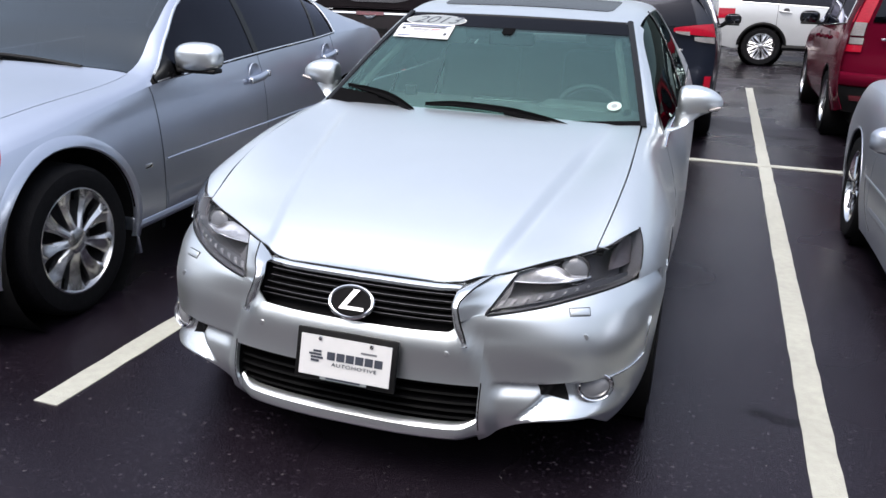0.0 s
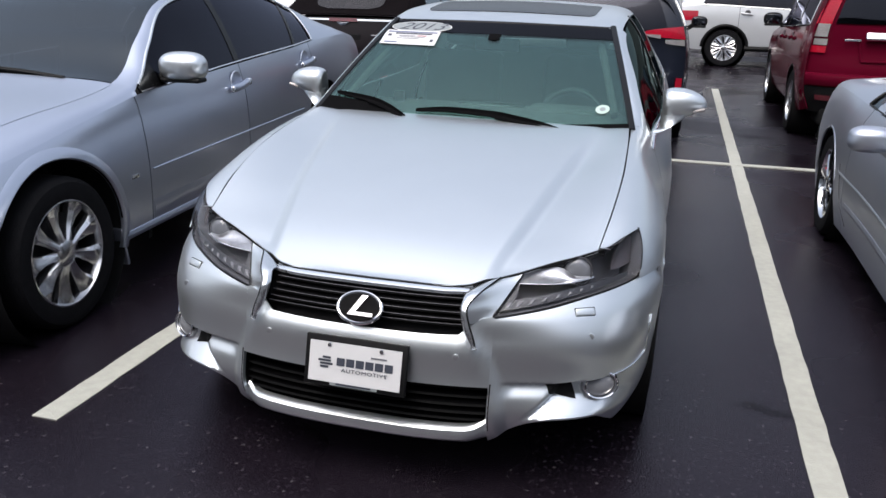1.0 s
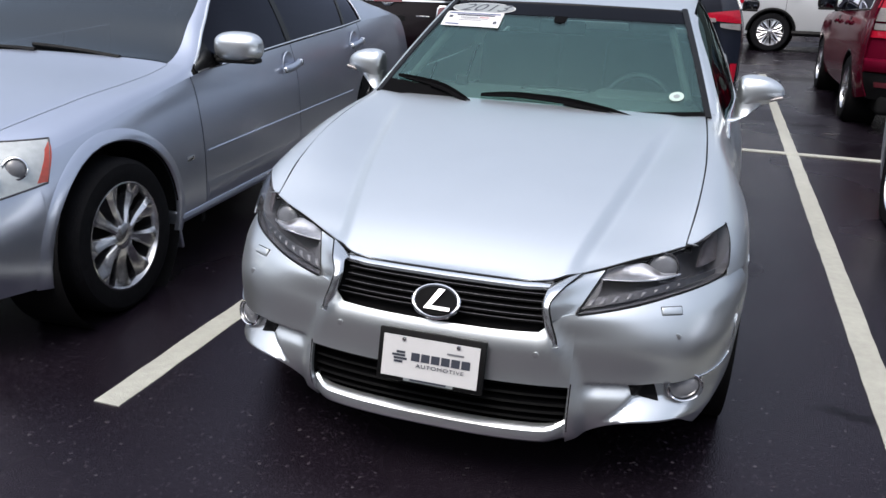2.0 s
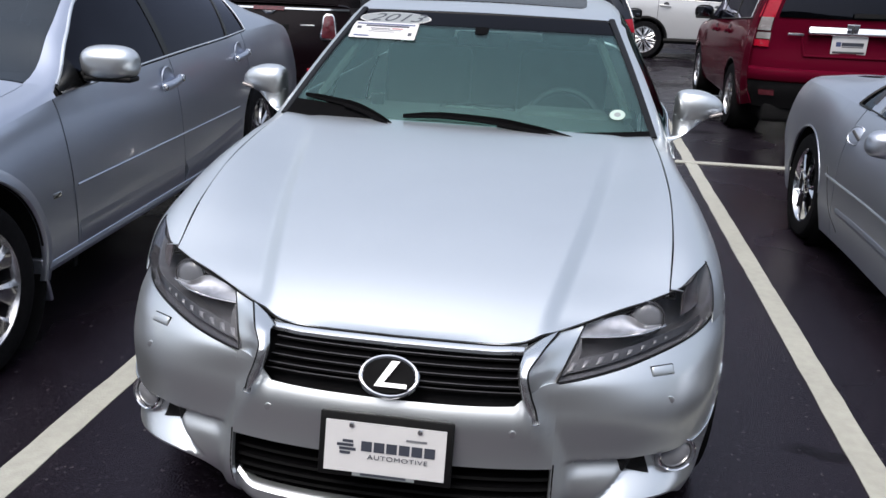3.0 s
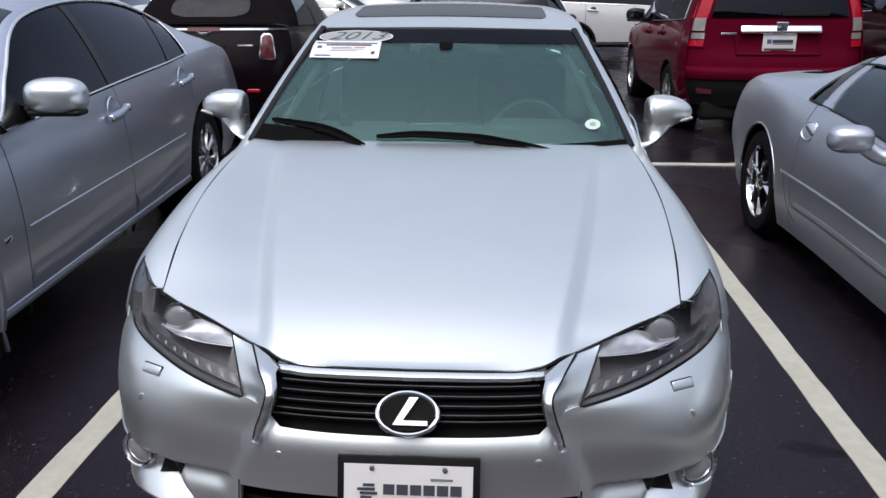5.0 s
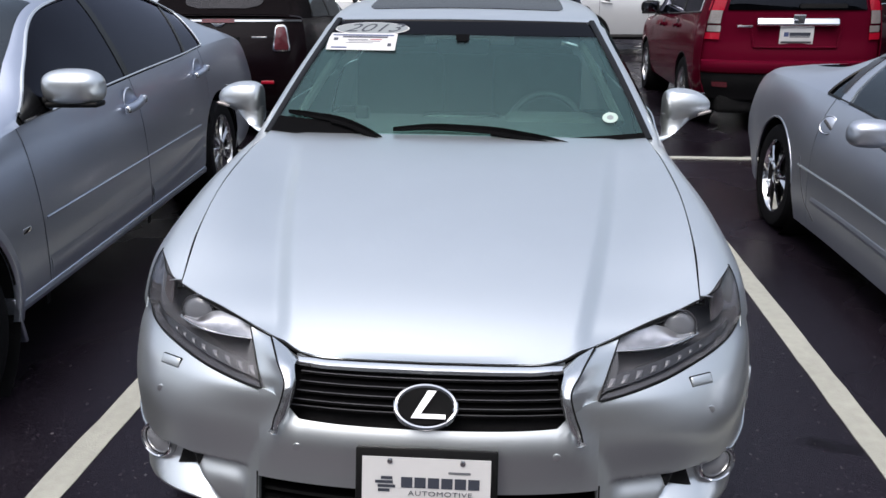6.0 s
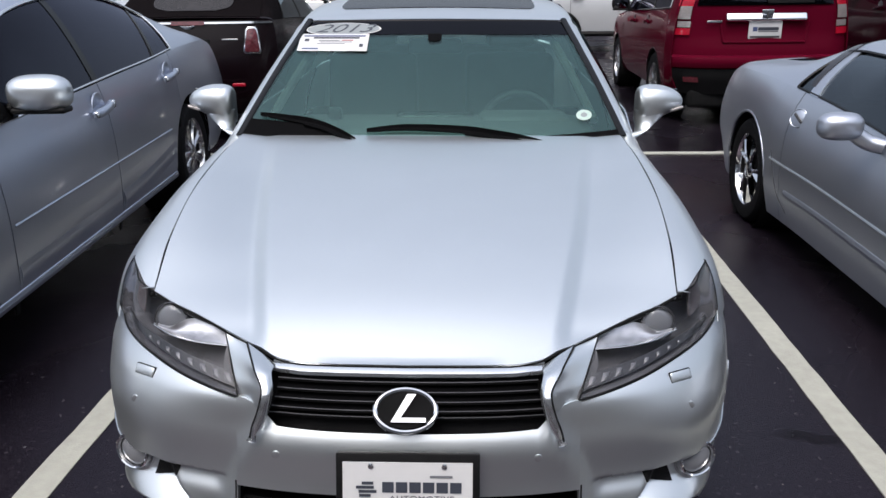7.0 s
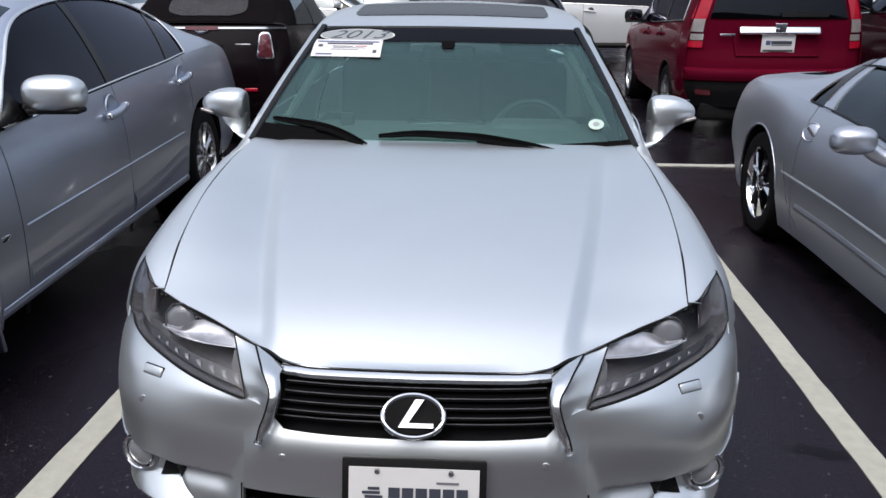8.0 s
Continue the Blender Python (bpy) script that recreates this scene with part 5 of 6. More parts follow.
def water_beads():
    """Small rain drops standing on the bonnet."""
    rng = random.Random(5)
    V, F = [], []
    for _ in range(300):
        lx, ly = rng.gauss(0, 0.24), rng.uniform(0.50, 1.36)
        if abs(lx) > 0.6:
            continue
        r = rng.uniform(0.0016, 0.0036)
        e = 0.003
        lz = float(sedan_hood(np.array(lx), np.array(ly)))
        gx = (float(sedan_hood(np.array(lx + e), np.array(ly))) - lz) / e
        gy = (float(sedan_hood(np.array(lx), np.array(ly + e))) - lz) / e
        o = len(V)
        ax = rng.uniform(0.9, 2.0)
        for k in range(3):
            a = k / 3 * math.pi / 2
            for j in range(8):
                w = 2 * math.pi * j / 8
                dx, dy = r * ax * math.cos(a) * math.cos(w), r * math.cos(a) * math.sin(w)
                V.append((lx + dx, ly + dy, lz + gx * dx + gy * dy + 0.0001 + r * 0.11 * math.sin(a)))
        V.append((lx, ly, lz + 0.0001 + r * 0.112))
        for k in range(2):
            for j in range(8):
                F.append((o + k * 8 + j, o + k * 8 + (j + 1) % 8, o + k * 8 + 8 + (j + 1) % 8, o + k * 8 + 8 + j))
        for j in range(8):
            F.append((o + 16 + j, o + 16 + (j + 1) % 8, o + 24))
    ob = part("water_beads", mesh_bm(V, F), SILVER, None, "", 2.0)
    ob.matrix_basis = SEDAN_POSE
    tagged(ob, "small rain drops standing on the silver bonnet", "water drops", kind="stuff")


water_beads()

# ---------------------------------------------------------------- the other cars
def basic_car(name, label, m, stations, paint, axles, wheel_r, rim_r, spokes, style, face, cowl, header, rear_header, deck, cuts, sill=0.2,
              window=TINTED, arch=0.03, rim=None, pillar=None, roof=None, group="", caps=(True, True), trim=CHROME, mirror=None, seat_z=-0.42, fat=1.0, tip=None, bend=None, blunt=0.0, lip=None):
    """A parked car from its stations: wings, doors, bonnet, roof, panes, pillars, wheels, mirrors and a plain cabin."""
    car = thing(name, label, "car", m, group)
    skin = Skin(stations)
    L = stations[-1][0]
    y0 = stations[0][0]
    arches = [(a, wheel_r + arch, wheel_r) for a in axles]
    roof = roof or paint
    pillar = pillar or roof
    g = 0.004

    tip = tip or rear_header + 0.10
    bend = bend or max(rear_header - 0.40, header + 0.3)

    def rail(ys):
        """Upper edge of the side windows, between belt and roof."""
        ends = (3.88 - 0.4 * (3.88 - blunt), blunt) if blunt else (3.66, 3.06)
        return lerp(ys, (cowl - 0.02, cowl + 0.16, cowl + 0.40, header + 0.10, bend, 0.35 * bend + 0.65 * tip, tip), (3.03, 3.50, 3.76, 3.88, 3.88, *ends))

    def cover(part_name, ya, yb, ta, tb, material, thick=0.01, out=(0, 0, 1), n=22, k=14, lift=0.0, lab=""):
        S, T = np.meshgrid(skin.s_of(np.linspace(ya, yb, n)), np.linspace(ta, tb, k), indexing="ij")
        return part(part_name, shell(across(skin.at(S, T)) + np.array(out) * lift, thick, out=out), material, car, lab)

    def strip(part_name, ya, yb, ta, tb, material, n=16, k=8, thick=0.008, push=0.0, lab=""):
        q = skin.s_of(np.linspace(ya, yb, n))
        P = skin.ruled((q, np.broadcast_to(ta, n).astype(float)), (q, np.broadcast_to(tb, n).astype(float)), k)
        return both(part_name, P + np.array((push, 0, 0)), material, car, lab, thick)

    def lower(part_name, ya, yb, t_top):
        ys, zl = lower_line(ya, yb, sill, arches)
        both(part_name, skin.ruled(skin.st(ys, zl, 3.0), (skin.s_of(ys), np.full_like(ys, t_top)), 14), paint, car)

    lower("front_wing", y0, cuts[0] - g, 3.0)
    for k in range(len(cuts) - 1):
        lower("front_door" if k == 0 else "rear_door", cuts[k] + g, cuts[k + 1] - g, 3.0)
    lower("rear_quarter", cuts[-1] + g, L, 3.0)
    for c in cuts:
        strip("door_seal", c - 0.015, c + 0.015, 0.1, 3.0, LINER, 3, 14, push=-0.012)
    strip("wing_top", y0, cowl + 0.02, 3.0, 3.98, paint)
    strip("deck_side", deck, L, 3.0, 4.0, paint)
    cover("bonnet", y0, cowl, 4.0, 6, paint, n=30, k=20)
    cover("windscreen", cowl + 0.01, header, 4.03, 6, window if window is not PRIVACY else TINTED, 0.005, (0, -0.5, 1)).visible_shadow = False
    cover("roof", header, rear_header, 3.86, 6, roof, n=30, k=20)
    cover("rear_window", rear_header, deck, 4.05, 6, window, 0.005, (0, 0.5, 1))
    cover("boot_lid", deck, L, 4.0, 6, paint)
    strip("windscreen_pillar", cowl, header + 0.12, rail(np.linspace(cowl, header + 0.12, 16)) - 0.01, 4.02, pillar, thick=0.02)
    q = np.linspace(rear_header - 0.45, tip, 16)
    strip("rear_pillar", rear_header - 0.45, tip, rail(q) - 0.01, 4.05, pillar)
    strip("rear_pillar", tip, deck, 3.0, 4.05, pillar)
    ya, yb = cowl + 0.14, tip - 0.03
    edges = [ya] + [c for c in cuts[1:] if ya < c < yb - 0.15] + [yb]
    for a, b in zip(edges, edges[1:]):
        q = np.linspace(a + 0.012, b - 0.012, 18)
        strip("side_window", a + 0.012, b - 0.012, 3.03, rail(q), window, 18, 8, 0.004, -0.004)
    for c in edges[1:-1]:
        strip("door_pillar", c - 0.03, c + 0.03, 3.03, 3.9, GLOSS_BLACK, 5, 8)
    strip("sail_panel", cowl + 0.06, cowl + 0.26, 3.0, rail(np.linspace(cowl + 0.06, cowl + 0.26, 16)), GLOSS_BLACK, push=-0.001)
    q = np.linspace(ya - 0.08, yb + 0.02, 60)
    top = rail(q)
    for sg in (1, -1):
        if trim:
            part("window_trim", tube(skin.at(skin.s_of(q), np.full(60, 3.03)) * (sg, 1, 1) + np.array((0.004 * sg, 0, 0)), 0.006, 6), trim, car)
            part("window_trim", tube(skin.at(skin.s_of(q), top) * (sg, 1, 1) + np.array((0.006 * sg, 0, 0.003)), 0.008, 6), SILVER_GLOSS if trim is CHROME else trim, car)
            if blunt:
                t_up = np.linspace(3.03, float(rail(np.array(yb + 0.02))), 12)
                part("window_trim", tube(skin.at(np.full(12, float(skin.s_of(np.array(yb + 0.02)))), t_up) * (sg, 1, 1) + np.array((0.005 * sg, 0, 0)), 0.007, 6), SILVER_GLOSS if trim is CHROME else trim, car)
    for end, on in ((0, caps[0]), (-1, caps[1])):
        if on:
            s = 0.0 if end == 0 else len(stations) - 1.0
            P = np.stack([skin.at(np.full(14, s), np.linspace(0, 6, 14)) * (f, 1, 1) + np.array((0, (0.06 if end else -0.06) * (1 - f * f), 0)) for f in (1, 0.75, 0.5, 0.25, 0.0)], 1)
            part("front_bumper" if end == 0 else "rear_bumper", shell(across(P), 0.01, out=(0, 1 if end else -1, 0)), paint, car)
    for a in axles:
        for sg in (1, -1):
            wheel(car, face * sg, a, wheel_r, wheel_r, rim_r, 0.21, spokes, style, rim, fat=fat)
            wheel_house(car, (face - 0.005) * sg, (face - 0.30) * sg, a, wheel_r, wheel_r + arch + 0.008)
            line = [(0, a + (wheel_r + arch) * math.cos(w), wheel_r + (wheel_r + arch) * math.sin(w)) for w in np.linspace(0.12, math.pi - 0.12, 40)]
            ys, zs = np.array([p[1] for p in line]), np.array([p[2] for p in line])
            P = skin.at(*skin.st(ys, zs, 3.0)) * (sg, 1, 1)
            part("arch_lip", tube(P + np.array((-0.008 * sg if lip else -0.004 * sg, 0, 0)), 0.006 if lip else 0.008, 8), lip or (paint if arch < 0.045 else BLACK), car)
    part("underbody", rbox((face * 1.55, L - y0 - 0.5, 0.10), (0, (L + y0) / 2, sill + 0.06), 0.03), LINER, car)
    part("engine_block", rbox((face * 1.2, cowl - y0 - 0.35, 0.30), (0, (cowl + y0) / 2, 0.45), 0.05), LINER, car)
    part("cabin_floor", rbox((face * 1.7, deck - cowl, 0.08), (0, (deck + cowl) / 2, 0.36), 0.03), LINER, car)
    zb = float(skin.at(skin.s_of(np.array(cowl)), 3.0)[2])
    part("dashboard", rbox((face * 1.5, 0.45, 0.22), (0, cowl + 0.38, zb - 0.08), 0.08), TRIM, car)
    for sg in (1, -1):
        car_seat(car, 0.36 * sg, cowl + 1.05, zb + seat_z, TRIM)
    if deck - cowl > 2.3:
        part("rear_bench", rbox((1.2, 0.45, 0.18), (0, cowl + 1.85, zb - 0.42), 0.06), TRIM, car)
        part("rear_backrest", rbox((1.2, 0.14, 0.6), (0, cowl + 2.15, zb - 0.12), 0.06, Matrix.Rotation(-0.3, 3, "X")), TRIM, car)
    if mirror:
        mx, my, mz, sx, sy, sz, mm = mirror
        for sg in (1, -1):
            bm = bmesh.new()
            bmesh.ops.create_uvsphere(bm, u_segments=24, v_segments=16, radius=1)
            for v in bm.verts:
                px, py, pz = v.co
                px, pz = math.copysign(abs(px) ** 0.75, px), math.copysign(abs(pz) ** 0.72, pz)
                v.co = (sx * px, sy * min(py, 0.4), sz * pz)
            bmesh.ops.translate(bm, vec=(mx, my, mz), verts=bm.verts)
            body = part("door_mirror", bm if sg > 0 else mirrored(bm), mm, car)
            bm = tube(curve([(mx - sx * 0.7, my + sy * 0.2, mz - sz * 0.5), (mx - sx * 1.3, my, mz - sz * 1.15), (mx - sx * 1.9, my - 0.02, mz - sz * 1.4)], 10), 0.036 if mm is SILVER_GREY else 0.028, 12)
            part("mirror_foot", bm if sg > 0 else mirrored(bm), mm if mm is SILVER_GREY else BLACK, body)
            bm = rbox((sx * 1.5, 0.006, sz * 1.45), (mx, my + sy * 0.405, mz), 0.003)
            part("mirror_glass", bm if sg > 0 else mirrored(bm), MIRROR, body)
            if mm is SILVER_GREY:
                continue
            bm = rbox((sx * 1.7, sy * 1.1, 0.026), (mx, my - sy * 0.1, mz - sz * 0.88), 0.012)
            part("mirror_underside", bm if sg > 0 else mirrored(bm), BLACK, body)
    return car, skin


def door_handle(car, skin, y, z, material, w=0.225):
    """A bar handle over a round recess; the bright kind has chrome ends and a lock."""
    bright = material is CHROME
    for sg in (1, -1):
        q = np.linspace(y - w / 2, y + w / 2, 13)
        P = skin.at(*skin.st(q, z + 0.012 * np.linspace(-1, 1, 13), 3.2)) * (sg, 1, 1)
        P[:, 0] += sg * 0.036 * np.sin(np.linspace(0.30, math.pi - 0.30, 13)) ** 0.6
        handle = part("door_handle", tube(P, 0.019 if bright else 0.0145, 10, 1.25), SILVER_BLUE if bright else material, car)
        if bright:
            part("handle_cap", rbox((0.034, 0.036, 0.044), P[-1] + np.array((0.008 * sg, 0, 0)), 0.012), CHROME, handle)
            part("handle_cap", rbox((0.030, 0.026, 0.036), P[0] + np.array((0.006 * sg, 0, 0)), 0.010), CHROME, handle)
        c = skin.at(*skin.st(np.array(y - 0.015), np.array(z + 0.016), 3.2)) * (sg, 1, 1)
        if bright:
            part("handle_cup", lathe([(-0.004, 0.074), (0.003, 0.070), (0.003, 0.066), (-0.001, 0.058), (-0.002, 0.0)], c, "x", sg, 28), SILVER_GREY, handle)
        else:
            part("handle_cup", lathe([(0.0, 0.060), (0.002, 0.054), (0.001, 0.0)], c, "x", sg, 24), LAMP_DARK, handle)


def silver_saloon():
    car, skin = basic_car("saloon", "pale blue-silver four-door saloon with chrome door handles, wet", pose(-2.50, 2.58, 0, 0, 0, 4.2), [
        (0.15, 0.72, 0.27, 0.78, 0.52, 0.70, 0.71, 0.55, 0.79, 0.82),
        (0.45, 0.84, 0.25, 0.870, 0.55, 0.81, 0.78, 0.64, 0.865, 0.89),
        (0.85, 0.86, 0.20, 0.900, 0.58, 0.84, 0.85, 0.68, 0.925, 0.95),
        (1.50, 0.865, 0.19, 0.895, 0.60, 0.845, 0.955, 0.72, 1.01, 1.04),
        (1.85, 0.865, 0.19, 0.895, 0.60, 0.845, 0.975, 0.66, 1.21, 1.24),
        (2.25, 0.865, 0.19, 0.895, 0.60, 0.840, 0.995, 0.59, 1.405, 1.45),
        (2.90, 0.865, 0.19, 0.895, 0.60, 0.840, 1.025, 0.585, 1.475, 1.535),
        (3.55, 0.865, 0.19, 0.895, 0.62, 0.840, 1.052, 0.58, 1.445, 1.51),
        (4.10, 0.865, 0.20, 0.900, 0.64, 0.840, 1.085, 0.60, 1.320, 1.375),
        (4.70, 0.850, 0.22, 0.900, 0.66, 0.825, 1.090, 0.66, 1.150, 1.175),
        (5.20, 0.790, 0.28, 0.860, 0.64, 0.775, 1.020, 0.62, 1.075, 1.10)],
        SILVER_BLUE, (0.81, 4.10), 0.345, 0.240, 9, "paddle", 0.885, 1.50, 2.27, 3.92, 4.62, (1.49, 2.67, 3.87), sill=0.27, window=PRIVACY, tip=3.97, bend=3.05, blunt=3.70, arch=0.075, lip=LINER, fat=1.16,
        # mirror caps get a paler silver for the light that falls on them
        mirror=(0.955, 1.80, 1.078, 0.135, 0.085, 0.078, SILVER))
    low, high = skin.s_of(np.linspace(3.595, 3.635, 4)), skin.s_of(np.linspace(3.735, 3.765, 4))
    both("door_pillar", skin.ruled((low, np.full(4, 3.03)), (high, np.full(4, 3.80)), 8) + np.array((0.002, 0, 0)), GLOSS_BLACK, car)
    door_handle(car, skin, 2.585, 0.890, CHROME)
    door_handle(car, skin, 3.735, 0.935, CHROME)
    for sg in (1, -1):
        q = np.linspace(1.52, 3.62, 30)
        part("side_moulding", tube(skin.at(*skin.st(q, lerp(q, (1.52, 3.62), (0.580, 0.598)), 3.0)) * (sg, 1, 1) - np.array((0.001 * sg, 0, 0)), 0.006, 6), SILVER_BLUE, car)
        q = np.linspace(1.25, 3.66, 30)
        part("sill_moulding", tube(skin.at(*skin.st(q, np.full(30, 0.29), 3.0)) * (sg, 1, 1) + np.array((-0.018 * sg, 0, 0.0)), 0.030, 10), SILVER_BLUE, car)
        # front band is a swage; rear bulge is added in place of a reflection
        for y0, y1, z0, z1, bulge in ((1.505, 2.655, 0.375, 0.380, 0.007), (2.685, 3.655, 0.380, 0.470, 0.0115)):
            q = np.linspace(y0, y1, 40)
            mid = z0 + (z1 - z0) * np.linspace(0, 1, 40) ** 1.6
            rows = []
            for dz, off in ((-0.072, 0.0), (-0.048, 0.35), (-0.022, 0.8), (0.0, 1.0), (0.018, 0.82), (0.036, 0.35), (0.054, 0.0)):
                rows.append(skin.at(*skin.st(q, mid + dz, 3.0)) * (sg, 1, 1) + np.array(((off * bulge - 0.0015) * sg, 0, 0)))
            part("swage_and_reflection", shell(np.stack(rows, 1), 0.003, out=(sg, 0, 0)), SILVER_BLUE, car)
        part("mud_flap", rbox((0.20, 0.020, 0.20), (0.775 * sg, 1.245, 0.235), 0.008, Matrix.Rotation(0.15, 3, "X")), SILVER_BLUE, car)
        c = skin.at(*skin.st(np.array(1.355), np.array(0.575), 3.0)) * (sg, 1, 1)
        part("wing_badge", rbox((0.004, 0.06, 0.022), c, 0.002), CHROME, car)
        def flank(low, up, n, k, lift):
            return skin.side(low, up, n, k) * (sg, 1, 1) + np.array((lift * sg, -lift, 0))
        P = flank([(0.17, 0.645), (0.32, 0.668), (0.43, 0.682)], [(0.20, 0.775), (0.37, 0.838), (0.535, 0.832)], 18, 10, 0.004)
        lamp = part("headlamp", shell(P, 0.008, (0, 0.8, 0.5)), PALE_LAMP, car, "clear headlamp with a red-orange marker along its rear edge")
        edge = np.concatenate([P[:, 0], P[-1], P[::-1, -1]])
        part("lamp_edge", tube(edge, 0.004, 6), LAMP_DARK, lamp)
        P = flank([(0.392, 0.688), (0.485, 0.800)], [(0.432, 0.686), (0.531, 0.828)], 10, 4, 0.007)
        part("turn_signal", shell(P, 0.005, (0, 0.8, 0.5)), AMBER, lamp)
        for yy, zz, rr in ((0.345, 0.752, 0.045), (0.245, 0.722, 0.040)):
            c = Vector(skin.at(*skin.st(np.array(yy), np.array(zz), 4.0)) * (sg, 1, 1)) + Vector((0.006 * sg, -0.006, 0))
            m = Matrix.Translation(c) @ Vector((0.62 * sg, -0.75, 0.25)).to_track_quat("Z", "Y").to_matrix().to_4x4()
            for piece, prof, mt in (("projector_ring", [(-0.03, rr), (0.006, rr), (0.009, rr * 0.9), (0.004, rr * 0.82)], CHROME), ("projector_lens", [(0.0, rr * 0.82), (0.009, rr * 0.6), (0.014, 0.0)], LENS)):
                bm = lathe(prof, (0, 0, 0), "z", 1, 24)
                bmesh.ops.transform(bm, matrix=m, verts=bm.verts)
                part(piece, bm, mt, lamp)
        for a in (0.81,):
            w = np.linspace(-0.25, math.pi + 0.25, 52)
            rows = []
            for dr, off in ((-0.004, -0.016), (0.0, 0.004), (0.006, 0.010), (0.026, 0.009), (0.050, 0.001), (0.060, -0.006)):
                rows.append(skin.at(*skin.st(a + (0.420 + dr) * np.cos(w), 0.345 + (0.420 + dr) * np.sin(w), 3.0)) * (sg, 1, 1) + np.array((off * sg, 0, 0)))
            part("arch_flare", shell(np.stack(rows, 1), 0.004, out=(sg, 0, 0)), SILVER_BLUE, car)
    for x0, x1 in ((-0.05, -0.60), (0.45, -0.10)):
        f = np.linspace(0, 1, 10)
        ys = 1.50 + 0.05 * f
        P = np.stack([x0 + (x1 - x0) * f, ys, 1.045 - 0.04 * np.abs((x0 + (x1 - x0) * f) / 0.7) ** 2 + 0.02 * f], 1)
        part("wiper_blade", tube(P, 0.012, 6), BLACK, car)


def sports_coupe():
    car, skin = basic_car("sports_coupe", "low silver sports coupe with chrome wheels and a round fuel flap", pose(2.755, 2.60, 0), [
        (0.05, 0.60, 0.22, 0.70, 0.42, 0.62, 0.57, 0.45, 0.60, 0.62),
        (0.40, 0.82, 0.18, 0.87, 0.45, 0.80, 0.690, 0.60, 0.725, 0.73),
        (0.95, 0.90, 0.18, 0.915, 0.50, 0.85, 0.745, 0.66, 0.790, 0.775),
        (1.45, 0.88, 0.17, 0.895, 0.50, 0.83, 0.775, 0.68, 0.820, 0.830),
        (1.80, 0.88, 0.17, 0.895, 0.50, 0.82, 0.795, 0.68, 0.850, 0.875),
        (2.15, 0.88, 0.17, 0.895, 0.52, 0.81, 0.825, 0.62, 0.985, 1.030),
        (2.60, 0.88, 0.17, 0.900, 0.54, 0.81, 0.865, 0.54, 1.125, 1.185),
        (3.10, 0.89, 0.17, 0.925, 0.56, 0.835, 0.900, 0.52, 1.125, 1.185),
        (3.55, 0.91, 0.18, 0.935, 0.58, 0.86, 0.925, 0.60, 1.010, 1.070),
        (4.10, 0.89, 0.22, 0.915, 0.60, 0.84, 0.915, 0.66, 0.965, 0.98),
        (4.50, 0.78, 0.30, 0.850, 0.56, 0.78, 0.840, 0.62, 0.90, 0.92)],
        SILVER_GREY, (0.95, 3.62), 0.328, 0.225, 5, "y", 0.905, 1.80, 2.62, 3.14, 3.90, (1.66, 3.02), rim=CHROME, trim=GLOSS_BLACK, sill=0.17, tip=3.14, bend=2.95, blunt=3.80, arch=0.044, seat_z=-0.62,
        mirror=(1.025, 2.10, 0.875, 0.098, 0.065, 0.062, SILVER_GREY))
    low, high = skin.s_of(np.linspace(2.87, 2.965, 12)), skin.s_of(np.linspace(3.05, 3.12, 12))
    both("rear_pillar", skin.ruled((low, np.full(12, 3.0)), (high, np.full(12, 4.0)), 14) + np.array((0.006, 0, 0.002)), SILVER_GREY, car)
    low, high = skin.s_of(np.linspace(2.975, 3.015, 12)), skin.s_of(np.linspace(3.13, 3.23, 12))
    both("hatch_glass", skin.ruled((low, np.full(12, 3.12)), (high, np.full(12, 4.06)), 12) + np.array((0.008, 0, 0.006)), PANE, car, thick=0.006)
    for sg in (1, -1):
        if sg < 0:
            c = skin.at(*skin.st(np.array(2.92), np.array(0.768), 3.5)) * (sg, 1, 1)
            turn = Vector((-0.80, -0.52, 0.30)).to_track_quat("Z", "Y").to_matrix().to_4x4()
            m = Matrix.Translation(Vector(c) + Vector((-0.012, 0, 0.004))) @ turn
            bm = lathe([(-0.03, 0.052), (0.0, 0.052), (0.002, 0.049), (-0.002, 0.045), (0.0, 0.042), (0.0, 0.0)], (0, 0, 0), "z", 1, 28)
            bmesh.ops.transform(bm, matrix=m, verts=bm.verts)
            flap = part("fuel_flap", bm, SILVER_GREY, car, "round silver fuel flap")
            bm = rbox((0.016, 0.072, 0.008), (0, 0, 0.001), 0.003, Matrix.Rotation(0.9, 3, "Z"))
            bmesh.ops.transform(bm, matrix=m, verts=bm.verts)
            part("flap_slot", bm, LAMP_DARK, flap)
        q = np.linspace(1.35, 3.18, 40)
        part("side_crease", tube(skin.at(*skin.st(q, lerp(q, (1.35, 3.16), (0.45, 0.50)), 3.0)) * (sg, 1, 1) - np.array((0.006 * sg, 0, 0)), 0.011, 8), SILVER, car)
        q = np.linspace(1.40, 2.95, 30)
        part("sill_crease", tube(skin.at(*skin.st(q, lerp(q, (1.40, 2.95), (0.33, 0.35)), 3.0)) * (sg, 1, 1) - np.array((0.022 * sg, 0, 0)), 0.030, 10), SILVER_GREY, car)
        q = np.linspace(2.92, 3.165, 14)
        P = skin.at(*skin.st(q, lerp(q, (2.92, 3.08, 3.165), (0.24, 0.37, 0.55)), 3.0)) * (sg, 1, 1)
        part("panel_joint", tube(P, 0.003, 6), LAMP_DARK, car)


class Tail(Nose):
    pass


